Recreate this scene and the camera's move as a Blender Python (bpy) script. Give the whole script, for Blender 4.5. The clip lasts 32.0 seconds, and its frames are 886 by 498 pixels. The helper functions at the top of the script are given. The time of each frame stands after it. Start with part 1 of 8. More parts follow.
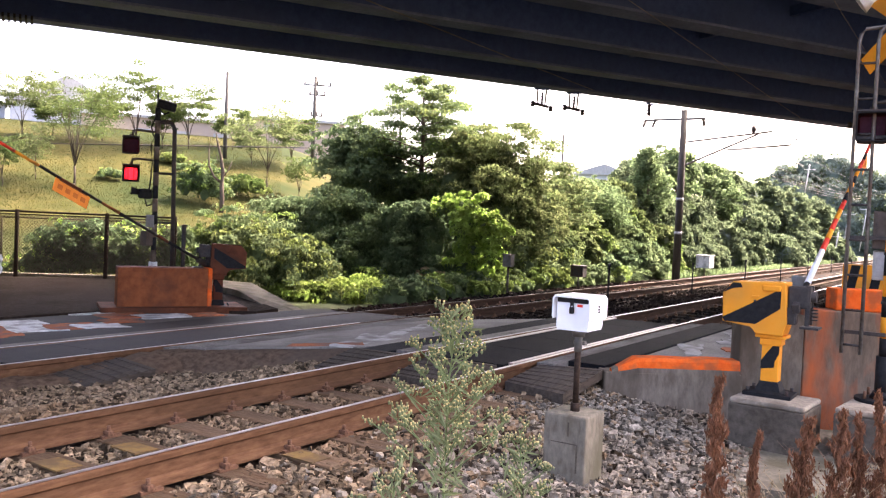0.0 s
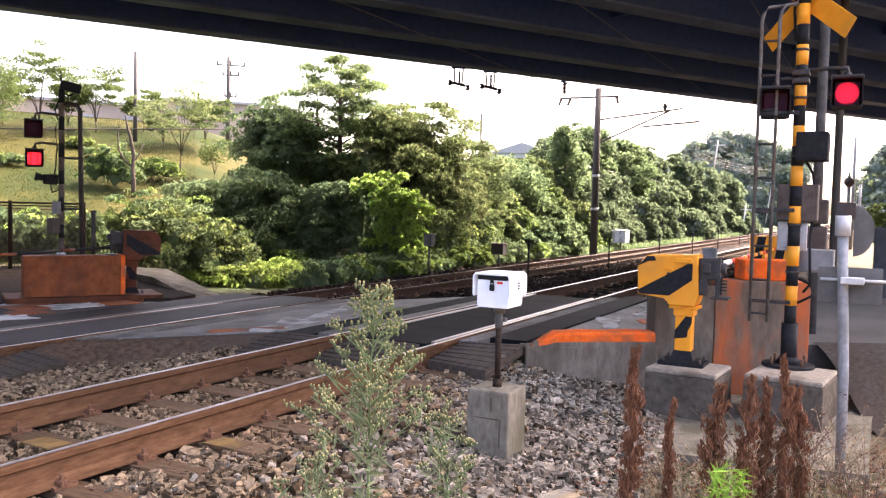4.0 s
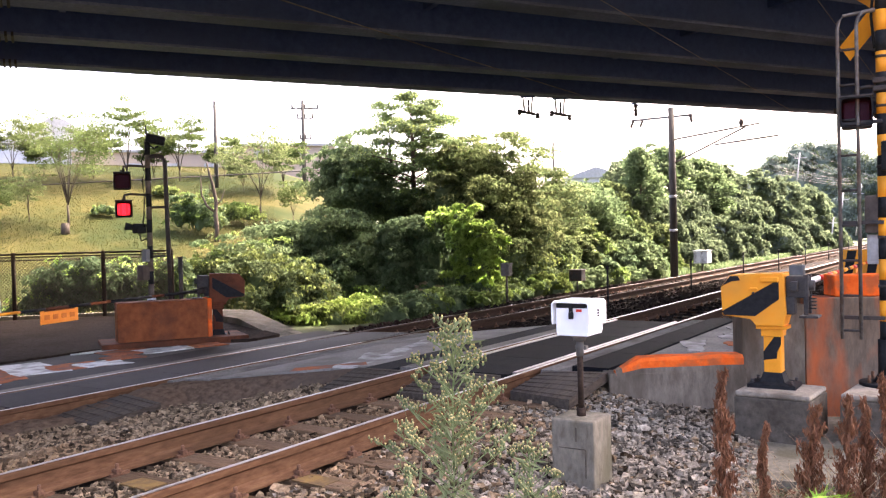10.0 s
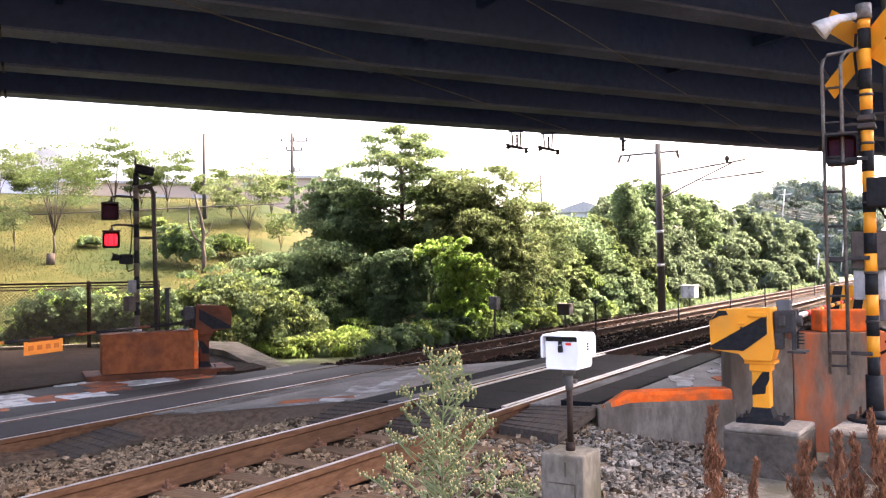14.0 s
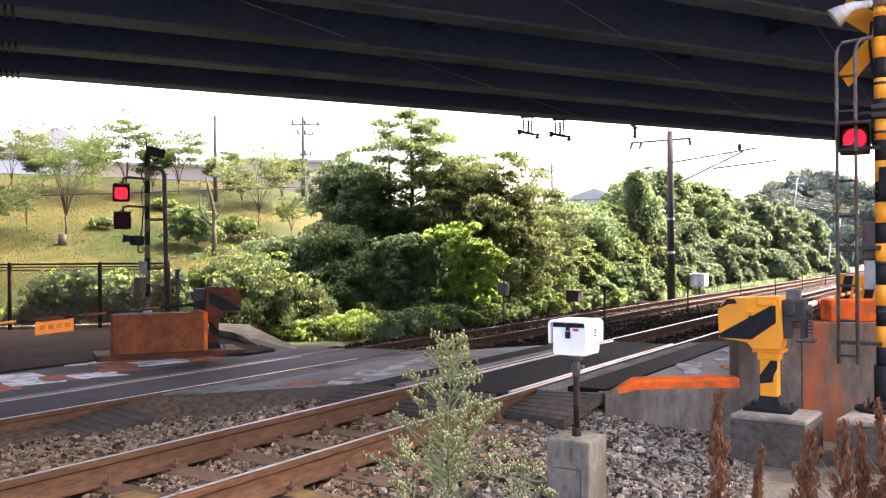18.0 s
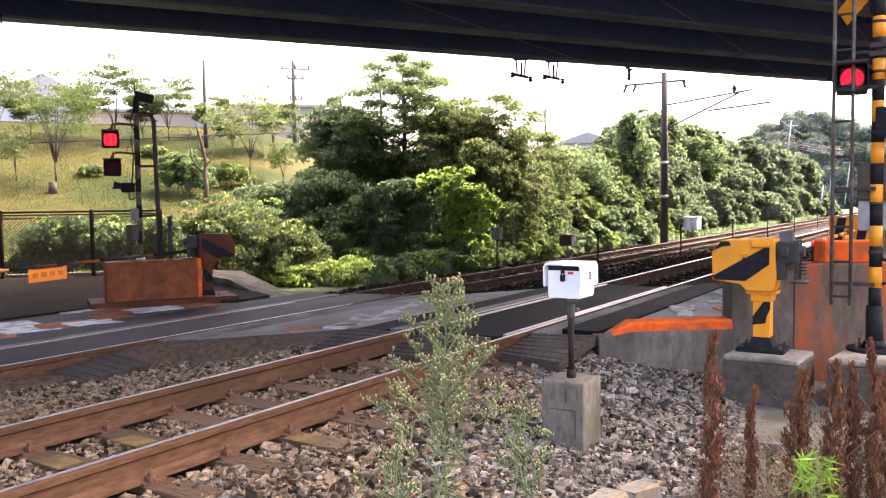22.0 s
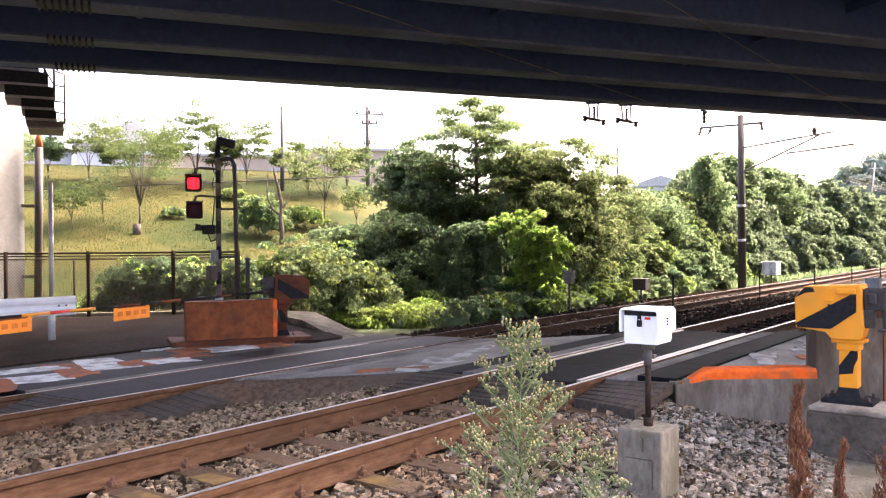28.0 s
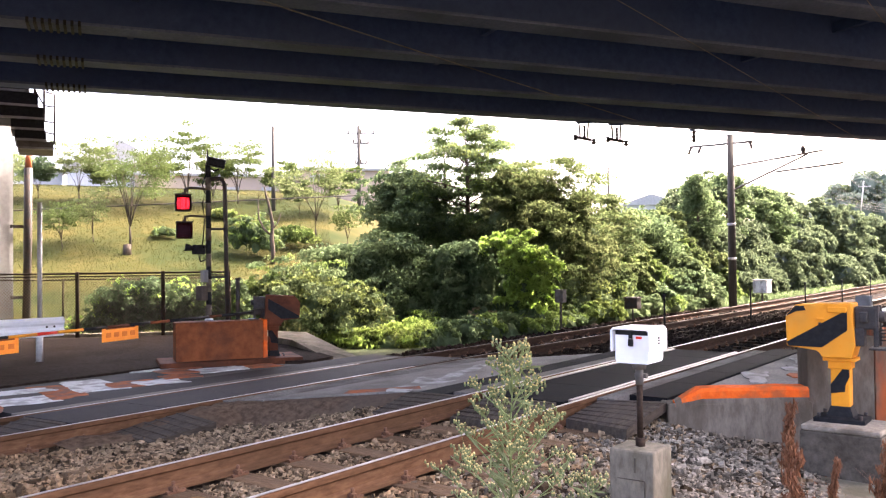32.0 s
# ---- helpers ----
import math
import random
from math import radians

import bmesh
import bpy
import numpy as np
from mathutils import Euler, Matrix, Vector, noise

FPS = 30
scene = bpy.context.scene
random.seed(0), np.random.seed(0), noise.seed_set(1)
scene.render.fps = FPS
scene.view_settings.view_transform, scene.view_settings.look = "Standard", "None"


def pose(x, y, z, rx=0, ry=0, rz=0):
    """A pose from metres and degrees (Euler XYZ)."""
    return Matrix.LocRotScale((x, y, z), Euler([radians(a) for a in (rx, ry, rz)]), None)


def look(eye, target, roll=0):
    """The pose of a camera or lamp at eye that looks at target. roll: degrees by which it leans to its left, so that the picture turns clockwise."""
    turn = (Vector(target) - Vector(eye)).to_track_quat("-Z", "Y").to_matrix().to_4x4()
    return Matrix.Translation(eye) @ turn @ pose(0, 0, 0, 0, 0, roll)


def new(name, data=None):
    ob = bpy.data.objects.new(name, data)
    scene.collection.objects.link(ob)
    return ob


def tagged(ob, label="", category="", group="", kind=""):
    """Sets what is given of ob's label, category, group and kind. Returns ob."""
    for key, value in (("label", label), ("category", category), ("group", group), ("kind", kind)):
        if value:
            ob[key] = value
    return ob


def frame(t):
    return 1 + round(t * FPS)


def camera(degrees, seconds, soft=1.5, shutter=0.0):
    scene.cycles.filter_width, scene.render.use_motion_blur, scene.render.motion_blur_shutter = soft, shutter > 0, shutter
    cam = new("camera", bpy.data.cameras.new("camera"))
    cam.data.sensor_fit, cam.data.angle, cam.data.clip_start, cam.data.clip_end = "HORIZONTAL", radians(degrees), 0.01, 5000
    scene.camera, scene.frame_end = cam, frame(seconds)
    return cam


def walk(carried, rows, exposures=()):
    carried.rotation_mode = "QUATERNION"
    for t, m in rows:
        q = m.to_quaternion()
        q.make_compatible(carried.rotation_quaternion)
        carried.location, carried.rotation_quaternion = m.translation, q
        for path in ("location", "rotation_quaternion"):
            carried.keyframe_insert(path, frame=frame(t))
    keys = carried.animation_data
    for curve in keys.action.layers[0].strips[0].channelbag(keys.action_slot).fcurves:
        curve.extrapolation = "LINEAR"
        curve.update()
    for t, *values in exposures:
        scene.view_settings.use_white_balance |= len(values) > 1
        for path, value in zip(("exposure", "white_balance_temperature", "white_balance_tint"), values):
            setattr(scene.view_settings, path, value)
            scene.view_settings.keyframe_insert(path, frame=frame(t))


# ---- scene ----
cam = camera(55.43, 32.0, soft=1.25)
PATH = [
    (0, look((-0.017, -0.017, 1.356), (8.369, 5.422, 1.053), 2.59)),
    (0.5, look((-0.028, -0.018, 1.357), (8.345, 5.445, 1.143), 2.22)),
    (1, look((-0.041, -0.034, 1.356), (8.396, 5.329, 1.133), 1.96)),
    (1.5, look((-0.030, -0.023, 1.362), (8.544, 5.120, 1.162), 1.54)),
    (2, look((-0.021, -0.025, 1.360), (8.609, 5.022, 1.165), 0.64)),
    (2.5, look((-0.018, -0.016, 1.355), (8.619, 5.015, 1.049), 1.27)),
    (3, look((-0.012, -0.018, 1.354), (8.706, 4.860, 0.912), 1.97)),
    (3.5, look((0.001, -0.015, 1.351), (8.813, 4.684, 0.834), 2.02)),
    (5.5, look((-0.025, -0.060, 1.364), (8.857, 4.527, 1.081), -0.04)),
    (6, look((-0.009, -0.055, 1.361), (8.842, 4.594, 1.128), -0.30)),
    (6.5, look((-0.019, -0.052, 1.358), (8.757, 4.733, 1.063), -0.11)),
    (7, look((-0.008, -0.043, 1.355), (8.647, 4.953, 1.000), -0.23)),
    (7.5, look((-0.012, -0.038, 1.359), (8.558, 5.106, 1.055), -0.66)),
    (8, look((-0.024, -0.046, 1.362), (8.534, 5.125, 1.236), -1.23)),
    (8.5, look((-0.025, -0.041, 1.360), (8.516, 5.160, 1.310), -1.23)),
    (9, look((-0.028, -0.037, 1.360), (8.452, 5.263, 1.265), -0.51)),
    (9.5, look((-0.013, -0.038, 1.360), (8.431, 5.317, 1.189), -0.79)),
    (10, look((-0.022, -0.043, 1.363), (8.381, 5.376, 1.219), -1.41)),
    (10.5, look((-0.021, -0.041, 1.366), (8.427, 5.309, 1.441), -1.47)),
    (11, look((-0.020, -0.034, 1.359), (8.477, 5.236, 1.539), -0.83)),
    (11.5, look((-0.033, -0.034, 1.368), (8.431, 5.285, 1.631), -0.28)),
    (12, look((-0.018, -0.030, 1.369), (8.420, 5.320, 1.786), -0.41)),
    (12.5, look((-0.027, -0.033, 1.372), (8.404, 5.328, 1.800), -0.17)),
    (13, look((-0.024, -0.028, 1.358), (8.403, 5.343, 1.725), -0.51)),
    (13.5, look((-0.050, -0.041, 1.365), (8.397, 5.304, 1.655), -1.02)),
    (14, look((-0.029, -0.029, 1.358), (8.455, 5.258, 1.605), -1.00)),
    (14.5, look((-0.034, -0.032, 1.354), (8.492, 5.192, 1.493), -0.69)),
    (16.5, look((-0.028, -0.036, 1.353), (8.484, 5.212, 1.486), -1.03)),
    (17, look((-0.017, -0.034, 1.354), (8.432, 5.314, 1.479), -0.39)),
    (17.5, look((-0.017, -0.039, 1.352), (8.432, 5.310, 1.426), -0.17)),
    (18, look((-0.030, -0.040, 1.352), (8.393, 5.350, 1.427), -0.31)),
    (18.5, look((-0.020, -0.044, 1.352), (8.392, 5.363, 1.390), -0.97)),
    (19, look((-0.021, -0.034, 1.346), (8.354, 5.430, 1.269), -0.92)),
    (19.5, look((-0.017, -0.024, 1.342), (8.323, 5.488, 1.081), -0.54)),
    (20, look((-0.005, -0.024, 1.338), (8.336, 5.471, 0.869), -0.48)),
    (20.5, look((-0.005, -0.010, 1.333), (8.356, 5.443, 0.726), 0.04)),
    (21, look((-0.016, -0.027, 1.333), (8.416, 5.314, 0.728), -0.50)),
    (21.5, look((-0.010, -0.011, 1.343), (8.442, 5.306, 0.805), -0.83)),
    (22, look((-0.010, -0.015, 1.341), (8.440, 5.302, 0.769), -0.75)),
    (22.5, look((-0.006, -0.018, 1.336), (8.469, 5.248, 0.664), -0.76)),
    (23, look((-0.013, -0.025, 1.335), (8.465, 5.228, 0.607), -0.91)),
    (23.5, look((-0.024, -0.030, 1.342), (8.409, 5.296, 0.624), -0.97)),
    (24, look((-0.014, -0.025, 1.342), (8.352, 5.409, 0.649), -1.08)),
    (24.5, look((-0.011, -0.020, 1.326), (8.278, 5.511, 0.488), -0.76)),
    (25, look((-0.009, -0.002, 1.324), (8.172, 5.667, 0.361), -0.32)),
    (25.5, look((-0.019, 0.003, 1.332), (8.036, 5.873, 0.524), -1.07)),
    (26, look((-0.024, 0.019, 1.338), (7.953, 6.024, 0.782), -1.37)),
    (26.5, look((-0.030, 0.017, 1.341), (7.922, 6.070, 0.980), -1.21)),
    (28.5, look((-0.037, -0.002, 1.346), (7.976, 5.980, 1.340), -0.30)),
    (29, look((-0.038, -0.005, 1.345), (7.982, 5.968, 1.381), -0.23)),
    (29.5, look((-0.041, -0.006, 1.346), (7.983, 5.961, 1.407), -0.10)),
    (30, look((-0.036, -0.004, 1.346), (8.027, 5.910, 1.426), -0.14)),
    (30.5, look((-0.038, -0.006, 1.348), (8.068, 5.849, 1.470), -0.50)),
    (31, look((-0.039, -0.004, 1.345), (8.073, 5.842, 1.484), -0.48)),
    (31.5, look((-0.044, -0.004, 1.346), (8.078, 5.828, 1.470), -0.12)),
    (32, look((-0.009, 0.009, 1.349), (8.045, 5.934, 1.518), -0.63)),
]
walk(cam, PATH, exposures=[(0, 3.6, 6920, 20), (5.5, 3.56, 6920, 20), (9, 3.62, 6920, 20), (13, 3.77, 6920, 20), (17, 3.68, 6920, 20), (20, 3.62, 6920, 20), (25, 3.52, 6920, 20), (29, 3.76, 6920, 20), (32, 3.76, 6920, 20)])

# ---- light ----
SUN_AZ, SUN_EL = -13.0, 49.0          # world degrees from +X, and height
world = bpy.data.worlds.new("sky")
scene.world = world
world.use_nodes = True
wn = world.node_tree
sky = wn.nodes.new("ShaderNodeTexSky")
sky.sky_type, sky.sun_disc = "NISHITA", False
sky.sun_elevation, sky.sun_rotation = radians(SUN_EL), radians(90 - SUN_AZ)
sky.air_density, sky.dust_density, sky.ozone_density = 0.6, 7.0, 0.5
wn.links.new(sky.outputs[0], wn.nodes["Background"].inputs[0])
wn.nodes["Background"].inputs[1].default_value = 0.15
sun_data = bpy.data.lights.new("sun", "SUN")
sun_data.energy, sun_data.angle, sun_data.color = 1.6, radians(2.0), (1.0, 0.93, 0.83)
sun = new("sun", sun_data)
sd = Vector((math.cos(radians(SUN_AZ)) * math.cos(radians(SUN_EL)), math.sin(radians(SUN_AZ)) * math.cos(radians(SUN_EL)), math.sin(radians(SUN_EL))))
sun.matrix_world = look(sd * 60, (0, 0, 0))


# ---- materials ----
def surface(name, c1, c2, rough=0.8, metal=0.0, scale=20.0, bump=0.3, c3=None, big=1.5, amount=0.5, rand=0.0, island=0.0,
            trans=0.0, spec=0.18, stretch=(1, 1, 1), bump_scale=None):
    """Two-scale procedural surface: grain between c1 and c2, large patches of c3, fine relief."""
    m = bpy.data.materials.new(name)
    m.use_nodes = True
    nt = m.node_tree
    N, L = nt.nodes, nt.links
    b = N["Principled BSDF"]
    tc = N.new("ShaderNodeTexCoord")
    mp = N.new("ShaderNodeMapping")
    mp.inputs["Scale"].default_value = stretch
    L.new(tc.outputs["Object"], mp.inputs[0])
    n1 = N.new("ShaderNodeTexNoise")
    n1.inputs["Scale"].default_value, n1.inputs["Detail"].default_value, n1.inputs["Roughness"].default_value = scale, 6, 0.65
    L.new(mp.outputs[0], n1.inputs[0])
    r1 = N.new("ShaderNodeValToRGB")
    r1.color_ramp.elements[0].position, r1.color_ramp.elements[1].position = 0.32, 0.68
    r1.color_ramp.elements[0].color, r1.color_ramp.elements[1].color = (*c1, 1), (*c2, 1)
    L.new(n1.outputs[0], r1.inputs[0])
    col = r1.outputs[0]
    n2 = N.new("ShaderNodeTexNoise")
    n2.inputs["Scale"].default_value, n2.inputs["Detail"].default_value = big, 5
    L.new(mp.outputs[0], n2.inputs[0])
    if c3:
        r2 = N.new("ShaderNodeValToRGB")
        r2.color_ramp.elements[0].position, r2.color_ramp.elements[1].position = 0.46, 0.62
        r2.color_ramp.elements[0].color, r2.color_ramp.elements[1].color = (0, 0, 0, 1), (amount, amount, amount, 1)
        L.new(n2.outputs[0], r2.inputs[0])
        mx = N.new("ShaderNodeMix")
        mx.data_type = "RGBA"
        L.new(r2.outputs[0], mx.inputs[0])
        L.new(col, mx.inputs[6])
        mx.inputs[7].default_value = (*c3, 1)
        col = mx.outputs[2]
    if rand or island:
        src = N.new("ShaderNodeObjectInfo").outputs["Random"] if rand else N.new("ShaderNodeNewGeometry").outputs["Random Per Island"]
        k = rand or island
        mr = N.new("ShaderNodeMapRange")
        mr.inputs["To Min"].default_value, mr.inputs["To Max"].default_value = 1 - k, 1 + k
        L.new(src, mr.inputs[0])
        hs = N.new("ShaderNodeHueSaturation")
        L.new(mr.outputs[0], hs.inputs["Value"])
        L.new(col, hs.inputs["Color"])
        col = hs.outputs[0]
    L.new(col, b.inputs["Base Color"])
    rr = N.new("ShaderNodeMapRange")
    rr.inputs["To Min"].default_value, rr.inputs["To Max"].default_value = max(0.03, rough - 0.12), min(1, rough + 0.12)
    L.new(n2.outputs[0], rr.inputs[0])
    L.new(rr.outputs[0], b.inputs["Roughness"])
    b.inputs["Metallic"].default_value = metal
    b.inputs["Specular IOR Level"].default_value = spec
    if bump:
        bp = N.new("ShaderNodeBump")
        bp.inputs["Strength"].default_value, bp.inputs["Distance"].default_value = bump, 0.3 / (bump_scale or scale)
        L.new(n1.outputs[0], bp.inputs["Height"])
        L.new(bp.outputs[0], b.inputs["Normal"])
    if trans:
        t = N.new("ShaderNodeBsdfTranslucent")
        L.new(col, t.inputs[0])
        ms = N.new("ShaderNodeMixShader")
        ms.inputs[0].default_value = trans
        L.new(b.outputs[0], ms.inputs[1])
        L.new(t.outputs[0], ms.inputs[2])
        L.new(ms.outputs[0], N["Material Output"].inputs[0])
    return m


def glow(name, color, strength):
    m = bpy.data.materials.new(name)
    m.use_nodes = True
    b = m.node_tree.nodes["Principled BSDF"]
    b.inputs["Base Color"].default_value = (*color, 1)
    b.inputs["Emission Color"].default_value = (*color, 1)
    b.inputs["Emission Strength"].default_value = strength
    return m


# Near black so the shade between stones is already in the bed's colour.
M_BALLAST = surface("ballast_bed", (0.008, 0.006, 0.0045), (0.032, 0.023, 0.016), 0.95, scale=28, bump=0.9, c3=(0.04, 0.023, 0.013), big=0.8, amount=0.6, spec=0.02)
M_STONE = surface("ballast_stone", (0.052, 0.045, 0.035), (0.325, 0.282, 0.225), 0.95, scale=26, bump=0.5, c3=(0.2, 0.145, 0.095), big=0.4, amount=0.6, island=0.85, spec=0.05)
# Dark copy for stones past the crossing: bridge shade plus soot in the colour.
M_STONE_DARK = surface("shaded_sooty_ballast_stone", (0.006, 0.005, 0.0045), (0.024, 0.019, 0.016), 0.95, scale=34, bump=0.35, c3=(0.035, 0.02, 0.013), big=0.15, amount=0.6, island=0.6, spec=0.02)
M_STONE_BROWN = surface("rust_stained_ballast_stone", (0.05, 0.035, 0.021), (0.275, 0.2, 0.128), 0.95, scale=26, bump=0.5, c3=(0.15, 0.09, 0.048), big=0.4, amount=0.65, island=0.85, spec=0.03)
# Bed past the crossing, likewise darkened for shade as well as soot.
M_BALLAST_DARK = surface("shaded_sooty_ballast_bed", (0.005, 0.004, 0.0035), (0.018, 0.014, 0.012), 0.95, scale=28, bump=0.9, c3=(0.03, 0.017, 0.011), big=0.3, amount=0.6, spec=0.02)
M_SOIL = surface("soil", (0.05, 0.037, 0.025), (0.15, 0.112, 0.076), 0.95, scale=12, bump=0.9, c3=(0.07, 0.066, 0.032), big=0.9, amount=0.6, spec=0.03)
M_RAILDULL = surface("dull_rail_head", (0.06, 0.05, 0.044), (0.12, 0.105, 0.094), 0.7, metal=0.5, scale=40, bump=0.03, stretch=(0.02, 1, 1))
M_RUST = surface("rail_rust", (0.0738, 0.0353, 0.019), (0.144, 0.0757, 0.0403), 0.9, metal=0.0, scale=30, bump=0.25, c3=(0.063, 0.0353, 0.0198), big=2.5, amount=0.6, stretch=(0.25, 1, 1), spec=0.05)
# Darker rust copy paints in the shaded rail sides past the crossing.
M_RUSTDARK = surface("shaded_rail_rust", (0.03, 0.017, 0.012), (0.066, 0.038, 0.025), 0.9, metal=0.0, scale=30, bump=0.25, c3=(0.045, 0.028, 0.02), big=2.5, amount=0.6, stretch=(0.25, 1, 1), spec=0.05)
M_RAILTOP = surface("polished_rail_head", (0.3, 0.26, 0.24), (0.46, 0.42, 0.4), 0.4, metal=1.0, scale=40, bump=0.03, stretch=(0.02, 1, 1))
M_SLEEPER = surface("old_timber_sleeper", (0.075, 0.046, 0.028), (0.17, 0.115, 0.074), 0.95, scale=14, bump=0.6, c3=(0.14, 0.08, 0.038), big=2, amount=0.5, rand=0.25, stretch=(3, 0.5, 3), spec=0.08)
# Sleeper copy darkened for the shade and soot past the crossing.
M_SLEEPER_DARK = surface("shaded_sooty_sleeper", (0.014, 0.01, 0.008), (0.042, 0.03, 0.022), 0.95, scale=14, bump=0.6, c3=(0.05, 0.026, 0.014), big=2, amount=0.5, rand=0.25, stretch=(3, 0.5, 3), spec=0.03)
M_SLEEPER_Y = surface("yellow_marked_sleeper", (0.24, 0.15, 0.05), (0.14, 0.09, 0.045), 0.9, scale=12, bump=0.4, c3=(0.1, 0.07, 0.045), big=5, amount=0.7, spec=0.08)
M_IRON = surface("rusty_iron", (0.07, 0.035, 0.02), (0.17, 0.085, 0.05), 0.8, scale=60, bump=0.4)
M_ASPHALT = surface("asphalt", (0.04, 0.038, 0.037), (0.085, 0.08, 0.076), 0.95, spec=0.15, scale=70, bump=0.4, c3=(0.12, 0.112, 0.103), big=0.7, amount=0.55)
M_RUBBER = surface("black_crossing_panel", (0.0055, 0.0055, 0.0068), (0.012, 0.012, 0.014), 0.85, spec=0.045, scale=45, bump=0.25, c3=(0.022, 0.02, 0.019), big=1.6, amount=0.5, rand=0.25)
# Lighter lilac base stands in for the sky sheen on the far panels.
M_SHEENPANEL = surface("sheen_crossing_panel", (0.0116, 0.0102, 0.0122), (0.0231, 0.0204, 0.0238), 0.75, spec=0.12, scale=40, bump=0.2, c3=(0.0326, 0.0286, 0.0288), big=1.3, amount=0.6, rand=0.25, stretch=(0.3, 1, 1))
M_ROADCONC = surface("worn_road_concrete", (0.14, 0.128, 0.115), (0.26, 0.24, 0.215), 0.9, scale=35, bump=0.3, c3=(0.095, 0.085, 0.075), big=1.3, amount=0.6, spec=0.2)
M_CONC = surface("weathered_concrete", (0.19, 0.16, 0.125), (0.35, 0.3, 0.24), 0.92, scale=22, bump=0.4, c3=(0.11, 0.087, 0.063), big=2.4, amount=0.8, spec=0.1)
M_BLOCK = surface("moss_stained_concrete", (0.115, 0.1, 0.075), (0.215, 0.188, 0.148), 0.92, scale=20, bump=0.4, c3=(0.085, 0.078, 0.05), big=3, amount=0.8, spec=0.08, stretch=(1, 1, 0.5))
M_CONCDARK = surface("stained_concrete", (0.06, 0.049, 0.037), (0.125, 0.104, 0.082), 0.92, scale=14, bump=0.4, c3=(0.04, 0.031, 0.023), big=1.5, amount=0.75, spec=0.08)
# Toned down: the shade on the pier is put into its colour.
M_PIER = surface("pier_concrete", (0.191, 0.186, 0.18), (0.244, 0.239, 0.233), 0.85, scale=9, bump=0.1, c3=(0.159, 0.154, 0.148), big=0.5, amount=0.5)
# Bridge colours carry light: veil haze in the blues, caught light in the flange.
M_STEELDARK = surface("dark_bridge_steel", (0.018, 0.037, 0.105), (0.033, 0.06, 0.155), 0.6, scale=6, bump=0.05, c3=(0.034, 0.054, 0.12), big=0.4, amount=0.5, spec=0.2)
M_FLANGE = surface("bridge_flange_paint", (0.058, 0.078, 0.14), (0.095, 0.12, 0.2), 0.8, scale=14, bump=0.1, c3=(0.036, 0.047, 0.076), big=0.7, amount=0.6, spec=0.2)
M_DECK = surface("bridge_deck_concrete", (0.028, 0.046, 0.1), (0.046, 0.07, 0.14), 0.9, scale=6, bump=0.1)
M_ORANGE = surface("faded_orange_paint", (0.68, 0.095, 0.012), (0.82, 0.15, 0.025), 0.85, scale=16, bump=0.3, c3=(0.3, 0.1, 0.045), big=5.5, amount=0.7, spec=0.08)
M_ORANGE_DULL = surface("dirty_orange_paint", (0.26, 0.085, 0.04), (0.42, 0.13, 0.055), 0.9, scale=16, bump=0.3, c3=(0.15, 0.1, 0.08), big=5, amount=0.8, spec=0.08)
M_SIGNINK = surface("faded_sign_ink", (0.55, 0.13, 0.025), (0.7, 0.19, 0.03), 0.7, scale=14, bump=0.05)
M_ORANGE_SIGN = surface("orange_sign", (0.85, 0.25, 0.03), (0.92, 0.32, 0.05), 0.6, scale=10, bump=0.05)
M_RUSTBOX = surface("rust_brown_paint", (0.15, 0.045, 0.018), (0.25, 0.08, 0.031), 0.8, scale=8, bump=0.15, c3=(0.095, 0.04, 0.024), big=2.2, amount=0.7, spec=0.08)
M_GATEOLD = surface("old_gate_paint", (0.07, 0.024, 0.013), (0.15, 0.052, 0.025), 0.8, scale=8, bump=0.15, c3=(0.035, 0.02, 0.015), big=4, amount=0.7, spec=0.1)
M_YELLOW = surface("yellow_paint", (0.74, 0.27, 0.016), (0.82, 0.32, 0.025), 0.5, scale=12, bump=0.05, c3=(0.5, 0.22, 0.04), big=3, amount=0.5)
M_FENCE = surface("brown_fence_paint", (0.018, 0.012, 0.009), (0.046, 0.03, 0.021), 0.85, scale=30, bump=0.3, spec=0.1)
# Very dark asphalt: the shade lying on the far lot is in its colour.
M_SHADELOT = surface("shaded_dusty_asphalt", (0.0145, 0.0106, 0.00862), (0.0486, 0.035, 0.0274), 0.95, scale=18, bump=0.9, c3=(0.0227, 0.0152, 0.0115), big=0.9, amount=0.8, spec=0.03)
M_DARKWALL = surface("dark_grey_wall", (0.05, 0.052, 0.058), (0.085, 0.088, 0.095), 0.9, scale=8, bump=0.2, c3=(0.1, 0.095, 0.09), big=0.8, amount=0.5, spec=0.1)
M_BLACK = surface("black_paint", (0.009, 0.009, 0.01), (0.02, 0.02, 0.021), 0.7, scale=20, bump=0.08, spec=0.12)
M_DARKMETAL = surface("dark_metal", (0.02, 0.019, 0.019), (0.05, 0.045, 0.042), 0.65, scale=25, bump=0.15, c3=(0.075, 0.042, 0.028), big=5, amount=0.5, spec=0.25)
M_GALVPOST = surface("dull_galvanised_pipe", (0.2, 0.2, 0.205), (0.33, 0.33, 0.335), 0.6, metal=0.2, scale=18, bump=0.1, c3=(0.16, 0.15, 0.14), big=3, amount=0.5)
M_GALV = surface("galvanised_steel", (0.4, 0.4, 0.4), (0.58, 0.58, 0.57), 0.55, metal=0.2, scale=18, bump=0.1, c3=(0.3, 0.28, 0.26), big=3, amount=0.5)
